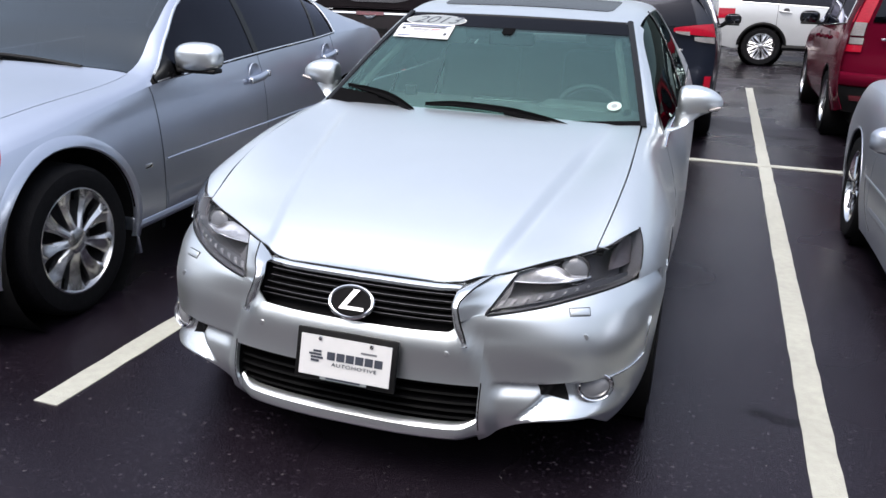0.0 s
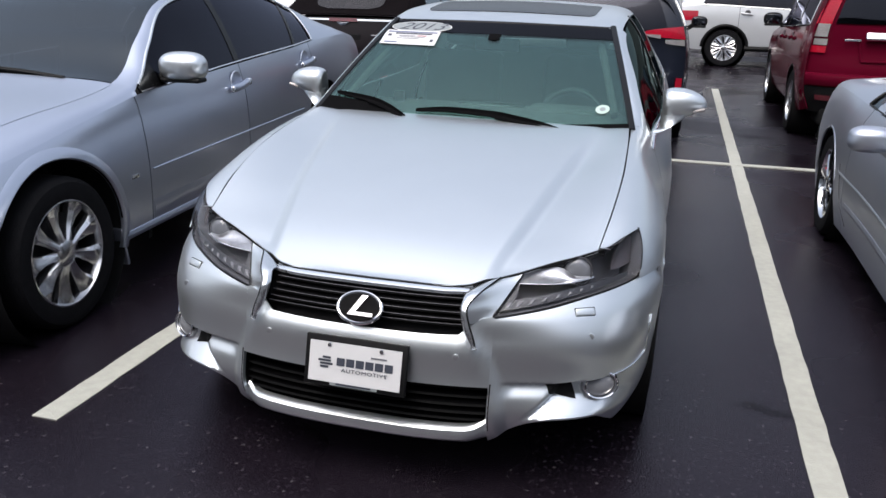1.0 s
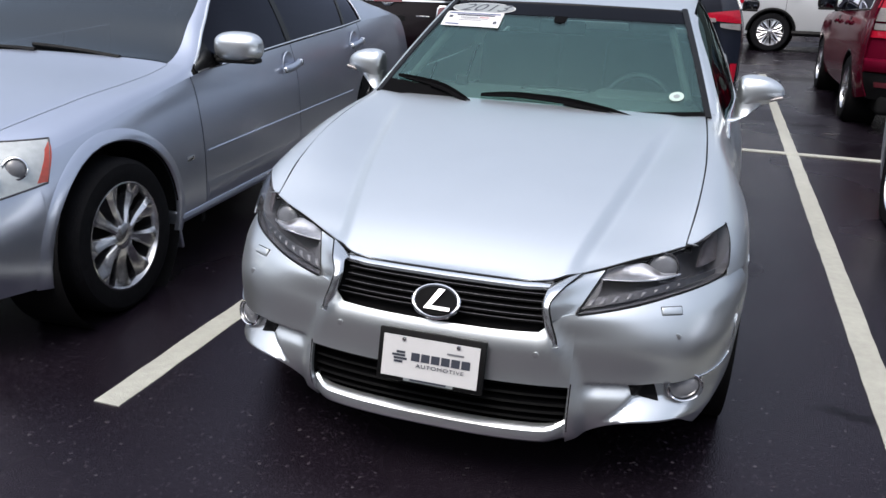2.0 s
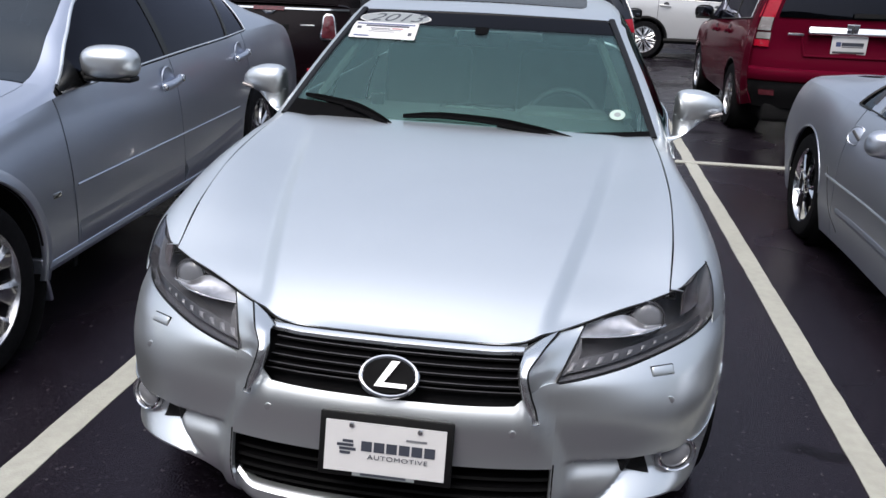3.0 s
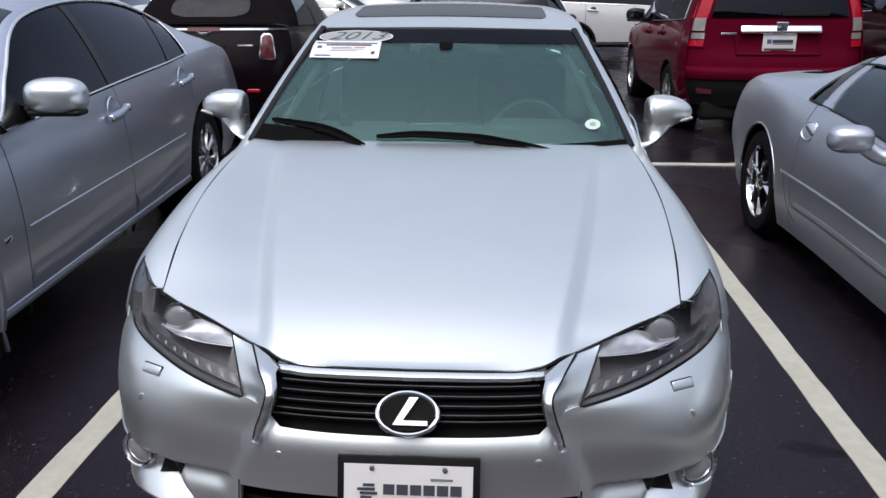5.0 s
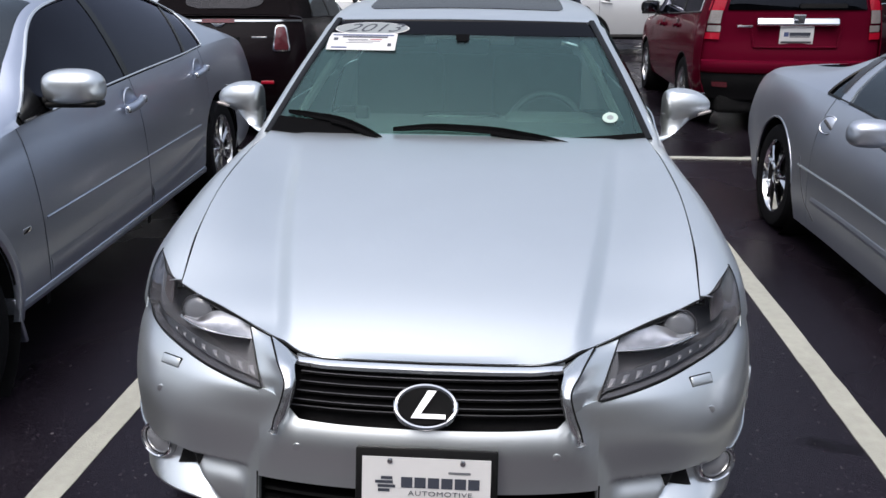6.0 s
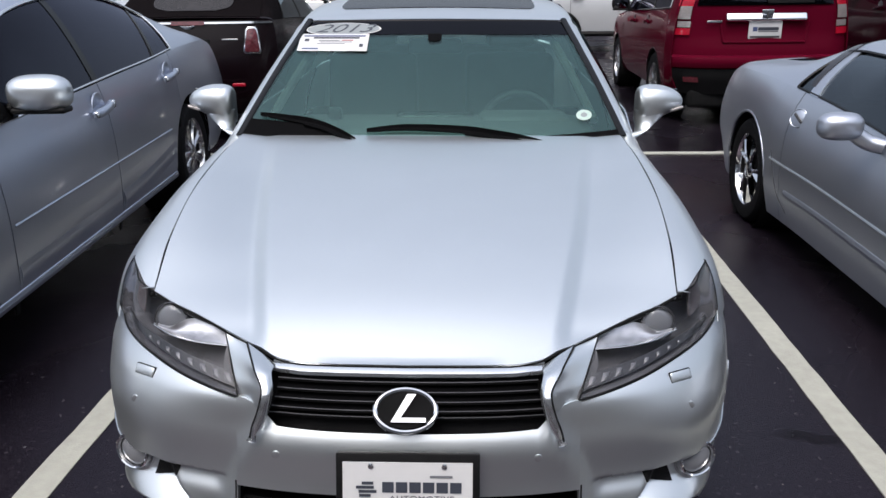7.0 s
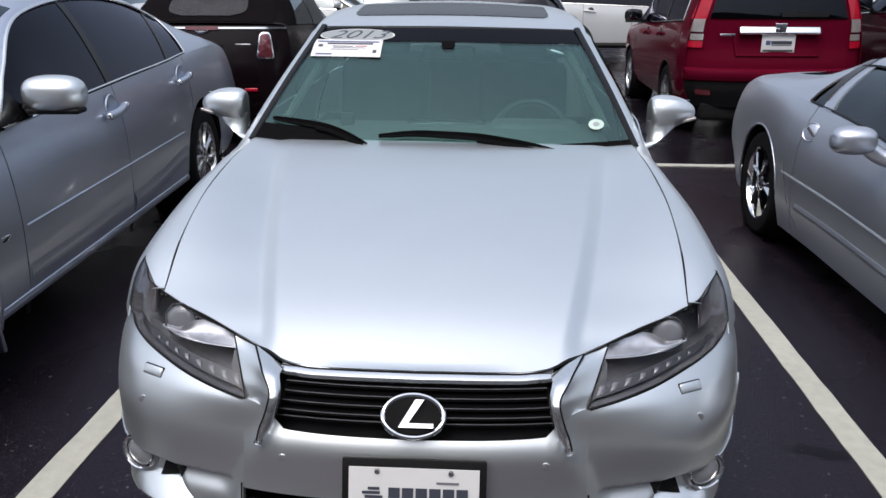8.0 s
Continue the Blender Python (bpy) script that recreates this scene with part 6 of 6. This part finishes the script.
def tail_patch(name, W, u0, u1, z0, z1, material, parent, lift=0.004, n=20, k=10, label="", thick=0.008, arc=0.0, inner=None):
    """A panel on a tail face between two heights and two shares of the half width; inner gives other heights at its first end."""
    u = np.linspace(u0, u1, n)[:, None]
    w = np.linspace(0, 1, k)[None, :]
    za, zb = inner or (z0, z1)
    f = np.linspace(0, 1, n)[:, None] ** 0.7
    low, high = za + (z0 - za) * f, zb + (z1 - zb) * f
    z = low + (high - low) * w + arc * u ** 2
    P = W.uz(u + 0 * z, z) + np.array((0, lift, 0))
    return part(name, shell(P, thick, out=(0, 1, 0)), material, parent, label)


def plate_at(car, W, x, z, w, h, label):
    y = float(W.at(x, z)[1])
    turn = (-1, 0, 0)
    pl = part("plate", prism([(-w / 2, -h / 2), (w / 2, -h / 2), (w / 2, h / 2), (-w / 2, h / 2)], 0.008, (x, y + 0.006, z), turn, (0, 0, 1), 0.002), PAPER, car, label)
    for bw, bh, dx, dz, ink in ((w * 0.62, h * 0.2, 0.03, 0.012, INK), (w * 0.6, h * 0.07, 0.03, -0.014, INK_GREY), (w * 0.14, h * 0.26, -0.10, 0.01, INK_BLUE), (w * 0.9, h * 0.12, 0, -h * 0.40, LAMP_DARK)):
        part("print", prism([(-bw / 2, -bh / 2), (bw / 2, -bh / 2), (bw / 2, bh / 2), (-bw / 2, bh / 2)], 0.001, (x - dx, y + 0.0145, z + dz), turn, (0, 0, 1)), ink, pl)


def red_suv():
    car, skin = basic_car("compact_suv", "dark red compact sport utility vehicle parked with its tail out", pose(2.97, 14.02, 0, 0, 0, 180), [
        (0.10, 0.70, 0.35, 0.78, 0.65, 0.72, 0.85, 0.55, 0.92, 0.94),
        (0.50, 0.84, 0.30, 0.890, 0.68, 0.85, 0.95, 0.68, 1.00, 1.02),
        (1.15, 0.85, 0.28, 0.905, 0.70, 0.86, 1.02, 0.74, 1.08, 1.10),
        (1.60, 0.85, 0.28, 0.905, 0.72, 0.87, 1.06, 0.70, 1.36, 1.39),
        (2.00, 0.85, 0.28, 0.905, 0.72, 0.87, 1.08, 0.66, 1.65, 1.69),
        (3.00, 0.85, 0.28, 0.905, 0.72, 0.87, 1.12, 0.66, 1.72, 1.775),
        (3.95, 0.85, 0.30, 0.905, 0.74, 0.86, 1.17, 0.65, 1.70, 1.75),
        (4.34, 0.80, 0.36, 0.880, 0.76, 0.83, 1.19, 0.66, 1.66, 1.71)],
        RED, (0.92, 3.54), 0.345, 0.225, 7, "plain", 0.885, 1.15, 2.02, 4.10, 4.24, (1.30, 2.30, 3.20), sill=0.30, window=PRIVACY, arch=0.05, tip=4.06, bend=3.45, blunt=3.55,
        mirror=(0.99, 1.62, 1.16, 0.12, 0.08, 0.085, BLACK), caps=(True, False), pillar=RED)
    W = Tail((0.34, 0.55, 0.72, 0.95, 1.20, 1.45, 1.70), (4.46, 4.52, 4.52, 4.47, 4.45, 4.40, 4.33), (0.80, 0.86, 0.875, 0.865, 0.840, 0.76, 0.68), (-0.20, -0.22, -0.22, -0.18, -0.15, -0.10, -0.04), (0.5, 2, 0.5, 8))
    body = tail_patch("tail_panel", W, -1, 1, 0.36, 1.70, RED, car, 0.0, 40, 40)
    tail_patch("lower_bumper", W, -1.0, 1.0, 0.34, 0.60, BLACK, car, 0.045, 30, 10, thick=0.05)
    ledge = []
    for d, z in ((0.0, 0.735), (0.045, 0.730), (0.075, 0.715), (0.088, 0.690), (0.085, 0.650), (0.070, 0.615), (0.040, 0.600)):
        ledge.append(W.uz(np.linspace(-1, 1, 40), np.full(40, z)) + np.array((0, d, 0)))
    part("rear_bumper", shell(np.stack(ledge, 1), 0.02, out=(0, 1, 0)), RED, car)
    tail_patch("tailgate_window", W, -0.80, 0.80, 1.215, 1.65, PRIVACY, car, 0.012, 24, 12, thick=0.004)
    tail_patch("window_backing", W, -0.79, 0.79, 1.225, 1.64, LINER, car, 0.004, 24, 12, thick=0.003)
    part("tailgate_handle", rbox((0.79, 0.05, 0.085), (0, 4.475, 1.10), 0.018, Matrix.Rotation(0.55, 3, "X")), CHROME, car, "wide chrome strip over the plate")
    part("brand_badge", prism([(-0.05, -0.05), (0.05, -0.05), (0.06, 0.05), (-0.06, 0.05)], 0.02, (0, 4.49, 1.125), (-1, 0, 0), (0, 0, 1), 0.006), CHROME, car)
    part("badge_mark", rbox((0.02, 0.01, 0.07), (0, 4.515, 1.125), 0.003), LAMP_DARK, car)
    part("model_badge", rbox((0.15, 0.006, 0.022), (0.50, 4.46, 1.06), 0.002), CHROME, car)
    for x0, z0, x1, z1 in ((-0.40, 0.86, 0.40, 0.86), (-0.40, 0.86, -0.44, 1.06), (0.40, 0.86, 0.44, 1.06)):
        f = np.linspace(0, 1, 12)
        part("plate_surround", tube(W.at(x0 + (x1 - x0) * f, z0 + (z1 - z0) * f) + np.array((0, 0.004, 0)), 0.014, 8), RED, body)
    plate_at(car, W, 0.0, 0.975, 0.325, 0.165, "white dealer plate with dark print")
    tail_patch("rear_wiper", W, -0.55, 0.0, 1.235, 1.275, BLACK, car, 0.035, 10, 3, thick=0.015)
    for sg in (1, -1):
        lamp = tail_patch("tail_lamp", W, sg * 0.84, sg * 1.0, 1.21, 1.68, RED_LENS, car, 0.018, 8, 20, "tall red tail lamp along the rear pillar")
        tail_patch("reversing_lens", W, sg * 0.85, sg * 0.985, 1.085, 1.21, CLEAR_LENS, lamp, 0.02, 8, 6)
        tail_patch("lower_lens", W, sg * 0.84, sg * 0.975, 1.005, 1.065, CLEAR_LENS, lamp, 0.02, 8, 6)
        tail_patch("red_lens", W, sg * 0.84, sg * 0.995, 0.93, 0.995, RED_LENS, lamp, 0.02, 8, 6)
        tail_patch("bumper_reflector", W, sg * 0.74, sg * 0.90, 0.465, 0.515, PINK_LENS, car, 0.055, 8, 4)
    # unseen block added to keep light off the ground under the tail
    part("under_light_block", rbox((1.40, 1.5, 0.20), (0, 3.70, 0.29), 0.05), LINER, car)
    door_handle(car, skin, 2.15, 0.97, RED, 0.18)
    door_handle(car, skin, 3.05, 1.0, RED, 0.18)





def convertible():
    car, skin = basic_car("convertible", "black two-door convertible hatchback with its black fabric roof up", pose(-2.66, 12.45, 0, 0, 0, 180), [
        (0.05, 0.60, 0.30, 0.70, 0.55, 0.62, 0.75, 0.50, 0.84, 0.88),
        (0.50, 0.76, 0.24, 0.83, 0.62, 0.78, 0.93, 0.62, 0.99, 1.02),
        (1.05, 0.78, 0.22, 0.845, 0.66, 0.80, 1.02, 0.66, 1.07, 1.09),
        (1.42, 0.78, 0.22, 0.845, 0.66, 0.80, 1.06, 0.62, 1.28, 1.30),
        (1.75, 0.78, 0.22, 0.845, 0.66, 0.81, 1.09, 0.58, 1.47, 1.50),
        (2.50, 0.79, 0.22, 0.850, 0.68, 0.82, 1.13, 0.60, 1.50, 1.535),
        (3.05, 0.79, 0.24, 0.850, 0.70, 0.82, 1.15, 0.62, 1.47, 1.51),
        (3.50, 0.76, 0.30, 0.830, 0.72, 0.80, 1.16, 0.66, 1.18, 1.19)],
        BLACK_PAINT, (0.70, 3.17), 0.31, 0.21, 8, "plain", 0.82, 1.05, 1.77, 3.05, 3.48, (1.22, 2.35), sill=0.24, window=TINTED, roof=FABRIC, arch=0.05,
        mirror=(0.93, 1.45, 1.12, 0.09, 0.07, 0.06, BLACK_PAINT), caps=(True, False), trim=GLOSS_BLACK)
    W = Tail((0.28, 0.50, 0.70, 0.95, 1.17), (3.60, 3.66, 3.66, 3.62, 3.56), (0.76, 0.82, 0.835, 0.825, 0.80), (-0.14, -0.16, -0.16, -0.12, -0.06), (0.5, 2, 0.5, 8))
    tail_patch("tail_panel", W, -1, 1, 0.28, 1.165, BLACK_PAINT, car, 0.0, 36, 26)
    tail_patch("rear_bumper", W, -1, 1, 0.32, 0.62, BLACK_PAINT, car, 0.03, 30, 10, thick=0.03)
    tail_patch("belt_strip", W, -1, 1, 1.135, 1.152, CHROME, car, 0.012, 30, 3, "bright strip below the soft roof")
    tail_patch("brake_light", W, -0.20, 0.20, 1.125, 1.16, PINK_LENS, car, 0.02, 10, 4)
    part("winged_badge", prism([(-0.075, 0.02), (-0.03, -0.02), (0.03, -0.02), (0.075, 0.02), (0.03, 0.01), (-0.03, 0.01)], 0.008, (0, 3.585, 1.105), (-1, 0, 0), (0, 0, 1), 0.002), CHROME, car)
    part("model_badge", rbox((0.15, 0.006, 0.012), (-0.40, 3.60, 0.99), 0.002), CHROME, car)
    part("plate_recess", rbox((0.42, 0.02, 0.15), (0, 3.61, 0.92), 0.01), LINER, car)
    for sg in (1, -1):
        out = [(-0.07, -0.125), (0.075, -0.125), (0.085, -0.10), (0.055, 0.10), (0.035, 0.125), (-0.03, 0.125), (-0.055, 0.10), (-0.085, -0.10)]
        c = W.at(0.610 * sg, 0.980)
        lamp = part("tail_lamp", prism([(a * 1.0, b * 1.0) for a, b in out], 0.012, Vector(c) + Vector((0, 0.004, 0)), (-1, 0.25 * sg, 0), (0, -0.12, 1), 0.004), CHROME, car, "upright red tail lamp in a chrome surround")
        part("lamp_lens", prism([(a * 0.84, b * 0.88) for a, b in out], 0.022, Vector(c) + Vector((0, 0.004, 0)), (-1, 0.25 * sg, 0), (0, -0.12, 1), 0.005), PINK_LENS, lamp)
        part("lamp_core", prism([(a * 0.4, b * 0.4) for a, b in out], 0.024, Vector(c) + Vector((0, 0.004, 0)), (-1, 0.25 * sg, 0), (0, -0.12, 1), 0.004), PINK_LENS, lamp)
        c = W.at(0.47 * sg, 0.57)
        part("rear_fog_lamp", rbox((0.13, 0.02, 0.035), (c[0], c[1] + 0.03, c[2]), 0.01), RED_LENS, car)
    # heated pane in the fabric roof
    v = np.linspace(-1, 1, 19)
    wide = (1 - np.abs(v) ** 3.2) ** (1 / 3.2)
    s_row = skin.s_of(3.315 + 0.115 * v)
    T = 6 - 1.02 * np.maximum(wide, 0.55)[:, None] * np.linspace(1, 0, 12)[None, :]
    S = s_row[:, None] + 0 * T
    part("fabric_back", shell(across(skin.at(*np.meshgrid(skin.s_of(np.linspace(3.04, 3.49, 14)), np.linspace(3.9, 6, 14), indexing="ij"))) + np.array((0, 0.004, 0.004)), 0.012, out=(0, 1, 1)), FABRIC, car)
    part("roof_pane", shell(across(skin.at(S, T)) + np.array((0, 0.010, 0.008)), 0.004, out=(0, 1, 1)), PANE, car, "small glass pane in the fabric roof")


def navy_wagon():
    car, skin = basic_car("estate_car", "dark navy estate car with large red tail lamps", pose(0.04, 13.45, 0, 0, 0, 180), [
        (0.10, 0.70, 0.30, 0.78, 0.60, 0.72, 0.78, 0.55, 0.84, 0.86),
        (0.60, 0.84, 0.26, 0.890, 0.64, 0.84, 0.90, 0.68, 0.96, 0.98),
        (1.30, 0.86, 0.26, 0.905, 0.66, 0.86, 1.00, 0.72, 1.05, 1.08),
        (1.75, 0.86, 0.26, 0.905, 0.68, 0.86, 1.03, 0.66, 1.30, 1.33),
        (2.10, 0.86, 0.26, 0.905, 0.68, 0.86, 1.05, 0.60, 1.48, 1.52),
        (3.20, 0.86, 0.26, 0.905, 0.70, 0.86, 1.09, 0.61, 1.54, 1.59),
        (4.20, 0.86, 0.28, 0.900, 0.72, 0.85, 1.13, 0.60, 1.51, 1.56),
        (4.60, 0.80, 0.36, 0.865, 0.74, 0.81, 1.13, 0.60, 1.44, 1.49)],
        NAVY, (0.95, 3.68), 0.34, 0.22, 5, "twin", 0.885, 1.30, 2.12, 4.20, 4.42, (1.45, 2.45, 3.40), sill=0.28, window=PRIVACY, arch=0.05,
        mirror=(1.0, 1.72, 1.12, 0.10, 0.08, 0.07, BLACK), caps=(True, False))
    W = Tail((0.34, 0.55, 0.75, 0.95, 1.15, 1.45, 1.50), (4.70, 4.76, 4.75, 4.72, 4.70, 4.58, 4.55), (0.80, 0.86, 0.865, 0.86, 0.82, 0.66, 0.62), (-0.12, -0.14, -0.14, -0.12, -0.10, -0.04, -0.02), (0.5, 2, 0.5, 8))
    tail_patch("tail_panel", W, -1, 1, 0.36, 1.50, NAVY, car, 0.0, 36, 34)
    tail_patch("rear_bumper", W, -1, 1, 0.40, 0.72, NAVY, car, 0.04, 30, 12, thick=0.04)
    tail_patch("tailgate_window", W, -0.82, 0.82, 1.14, 1.44, PRIVACY, car, 0.012, 20, 10, thick=0.004)
    tail_patch("window_backing", W, -0.81, 0.81, 1.15, 1.43, LINER, car, 0.004, 20, 10, thick=0.003)
    xs = np.linspace(-0.60, 0.60, 25)
    rows = [np.stack([xs * g, np.full(25, y) - 0.05 * (xs / 0.6) ** 2, z - 0.042 * (xs / 0.6) ** 4], -1) for y, z, g in ((4.22, 1.562, 1.0), (4.42, 1.548, 1.0), (4.60, 1.522, 0.98), (4.655, 1.508, 0.96), (4.650, 1.494, 0.95), (4.58, 1.486, 0.95))]
    spoiler = part("roof_spoiler", shell(np.stack(rows, 1), 0.008, out=(0, 0.2, 1)), NAVY, car)
    part("brake_light", rbox((0.34, 0.016, 0.018), (0, 4.652, 1.502), 0.006), PINK_LENS, spoiler)
    for sg in (1, -1):
        lamp = tail_patch("tail_lamp", W, sg * 0.56, sg * 1.0, 1.055, 1.175, RED_LENS, car, 0.02, 18, 8, "large red tail lamp with pale lower lenses", inner=(1.095, 1.125))
        tail_patch("pale_lens", W, sg * 0.58, sg * 0.735, 1.062, 1.098, CLEAR_LENS, lamp, 0.026, 8, 4, inner=(1.085, 1.100))
        tail_patch("reversing_lens", W, sg * 0.78, sg * 0.99, 0.995, 1.052, CLEAR_LENS, lamp, 0.02, 8, 6, inner=(1.020, 1.054))
        tail_patch("bumper_reflector", W, sg * 0.92, sg * 0.985, 0.52, 0.70, RED_LENS, car, 0.055, 6, 10)
        part("model_badge", rbox((0.14, 0.006, 0.022), (0.50 * sg, 4.735, 0.93), 0.002), CHROME, car)
    plate_at(car, W, 0.0, 0.86, 0.305, 0.152, "white dealer plate with dark print")


SALOON_STATIONS = [
    (0.10, 0.70, 0.25, 0.78, 0.50, 0.72, 0.66, 0.55, 0.72, 0.75),
    (0.75, 0.86, 0.20, 0.895, 0.58, 0.84, 0.83, 0.68, 0.90, 0.93),
    (1.45, 0.865, 0.19, 0.895, 0.60, 0.845, 0.94, 0.72, 1.00, 1.03),
    (2.20, 0.865, 0.19, 0.895, 0.60, 0.840, 0.97, 0.58, 1.37, 1.41),
    (2.90, 0.865, 0.19, 0.895, 0.60, 0.840, 1.00, 0.58, 1.42, 1.465),
    (3.60, 0.865, 0.19, 0.895, 0.62, 0.840, 1.02, 0.56, 1.36, 1.41),
    (4.15, 0.850, 0.20, 0.885, 0.64, 0.800, 1.05, 0.62, 1.12, 1.15),
    (4.75, 0.760, 0.28, 0.830, 0.62, 0.740, 0.98, 0.60, 1.03, 1.06)]
SUV_STATIONS = [
    (0.10, 0.75, 0.35, 0.82, 0.62, 0.76, 0.86, 0.60, 0.94, 0.97),
    (0.70, 0.89, 0.30, 0.930, 0.70, 0.88, 1.00, 0.72, 1.06, 1.09),
    (1.45, 0.90, 0.30, 0.940, 0.72, 0.89, 1.09, 0.76, 1.15, 1.17),
    (2.25, 0.90, 0.30, 0.940, 0.74, 0.89, 1.13, 0.66, 1.62, 1.66),
    (3.20, 0.90, 0.30, 0.940, 0.74, 0.89, 1.17, 0.66, 1.69, 1.735),
    (4.30, 0.90, 0.32, 0.935, 0.76, 0.88, 1.21, 0.64, 1.64, 1.68),
    (4.75, 0.84, 0.40, 0.890, 0.78, 0.83, 1.19, 0.64, 1.30, 1.34)]


def far_saloon(label, m, paint, scale=1.08):
    car, skin = basic_car("saloon", label, m @ Matrix.Scale(scale, 4), SALOON_STATIONS, paint, (0.85, 3.65), 0.33, 0.23, 10, "twin", 0.885, 1.45, 2.22, 3.55, 4.12, (1.47, 2.50, 3.45),
                          mirror=(0.99, 1.78, 1.05, 0.10, 0.08, 0.065, paint), group="cars in the far row")
    for sg in (1, -1):
        P = skin.side([(4.35, 0.80), (4.74, 0.76)], [(4.35, 0.96), (4.74, 0.95)], 8, 5) * (sg, 1, 1)
        part("tail_lamp", shell(P + np.array((0.006 * sg, 0, 0)), 0.006, (0, 4, 0.6)), RED_LENS, car)
    door_handle(car, skin, 2.36, 0.87, paint)
    door_handle(car, skin, 3.34, 0.92, paint)


def far_suv(label, m, paint, mirror_paint=BLACK, cladding=True, scale=1.08):
    car, skin = basic_car("sport_utility_vehicle", label, m @ Matrix.Scale(scale, 4), SUV_STATIONS, paint, (0.92, 3.85), 0.375, 0.255, 10, "y", 0.915, 1.45, 2.27, 4.25, 4.70, (1.60, 2.62, 3.62), sill=0.33,
                          window=PRIVACY, arch=0.055, mirror=(1.04, 1.85, 1.22, 0.12, 0.09, 0.09, mirror_paint), group="cars in the far row")
    for sg in (1, -1):
        P = skin.side([(4.42, 0.92), (4.74, 0.90)], [(4.42, 1.10), (4.74, 1.10)], 8, 5) * (sg, 1, 1)
        part("tail_lamp", shell(P + np.array((0.008 * sg, 0, 0)), 0.008, (0, 4, 0.6)), RED_LENS, car)
        if cladding:
            for a in (0.92, 3.85):
                w = np.linspace(0.05, math.pi - 0.05, 36)
                ys, zs = a + 0.450 * np.cos(w), 0.375 + 0.450 * np.sin(w)
                part("arch_cladding", tube(skin.at(*skin.st(ys, zs, 3.0)) * (sg, 1, 1) - np.array((0.012 * sg, 0, 0)), 0.034, 8), BLACK, car)
            q = np.linspace(1.32, 3.45, 20)
            part("sill_cladding", tube(skin.at(*skin.st(q, np.full(20, 0.38), 3.0)) * (sg, 1, 1) - np.array((0.02 * sg, 0, 0)), 0.06, 8), BLACK, car)
        q = np.linspace(2.4, 4.2, 20)
        part("roof_rail", tube(skin.at(skin.s_of(q), np.full(20, 4.2)) * (sg, 1, 1) + np.array((0, 0, 0.04)), 0.014, 6), BLACK, car)
    door_handle(car, skin, 2.48, 1.02, paint)
    door_handle(car, skin, 3.48, 1.06, paint)


silver_saloon()
sports_coupe()
red_suv()
convertible()
navy_wagon()
far_suv("white sport utility vehicle with silver wheels, parked across the aisle", pose(5.53, 19.35, 0, 0, 0, 90), WHITE, BLACK, True, 1.0)
far_saloon("white saloon parked across the aisle", pose(-0.95, 18.3, 0, 0, 0, 90), WHITE, 1.15)
far_saloon("white saloon parked behind another white saloon", pose(-7.1, 21.0, 0, 0, 0, -90), WHITE, 1.15)
far_saloon("white saloon with its tail towards the convertible", pose(-10.8, 16.0, 0, 0, 0, -90), WHITE)
far_suv("beige sport utility vehicle in the far row", pose(-11.2, 20.0, 0, 0, 0, -90), BEIGE, BEIGE)
far_suv("white sport utility vehicle at the back of the far row", pose(-3.2, 23.4, 0, 0, 0, 90), WHITE)
far_suv("dark maroon sport utility vehicle with large black mirrors", pose(5.92, 14.1, 0, 0, 0, 180), MAROON, BLACK, False)
for k, (x, y, paint, tint) in enumerate(((-21.0, 26.8, BEIGE, "beige"), (-9.3, 27.2, WHITE, "white"), (-9.0, 27.0, SILVER_GREY, "grey"), (2.7, 27.4, WHITE, "white"), (3.0, 27.0, NAVY, "dark"), (14.7, 26.8, WHITE, "white"))):
    far_suv(tint + " sport utility vehicle parked by the backdrop wall", pose(x, y, 0, 0, 0, 90 if k % 2 else -90), paint, BLACK if k % 2 else paint, k % 3 == 0, 1.18)
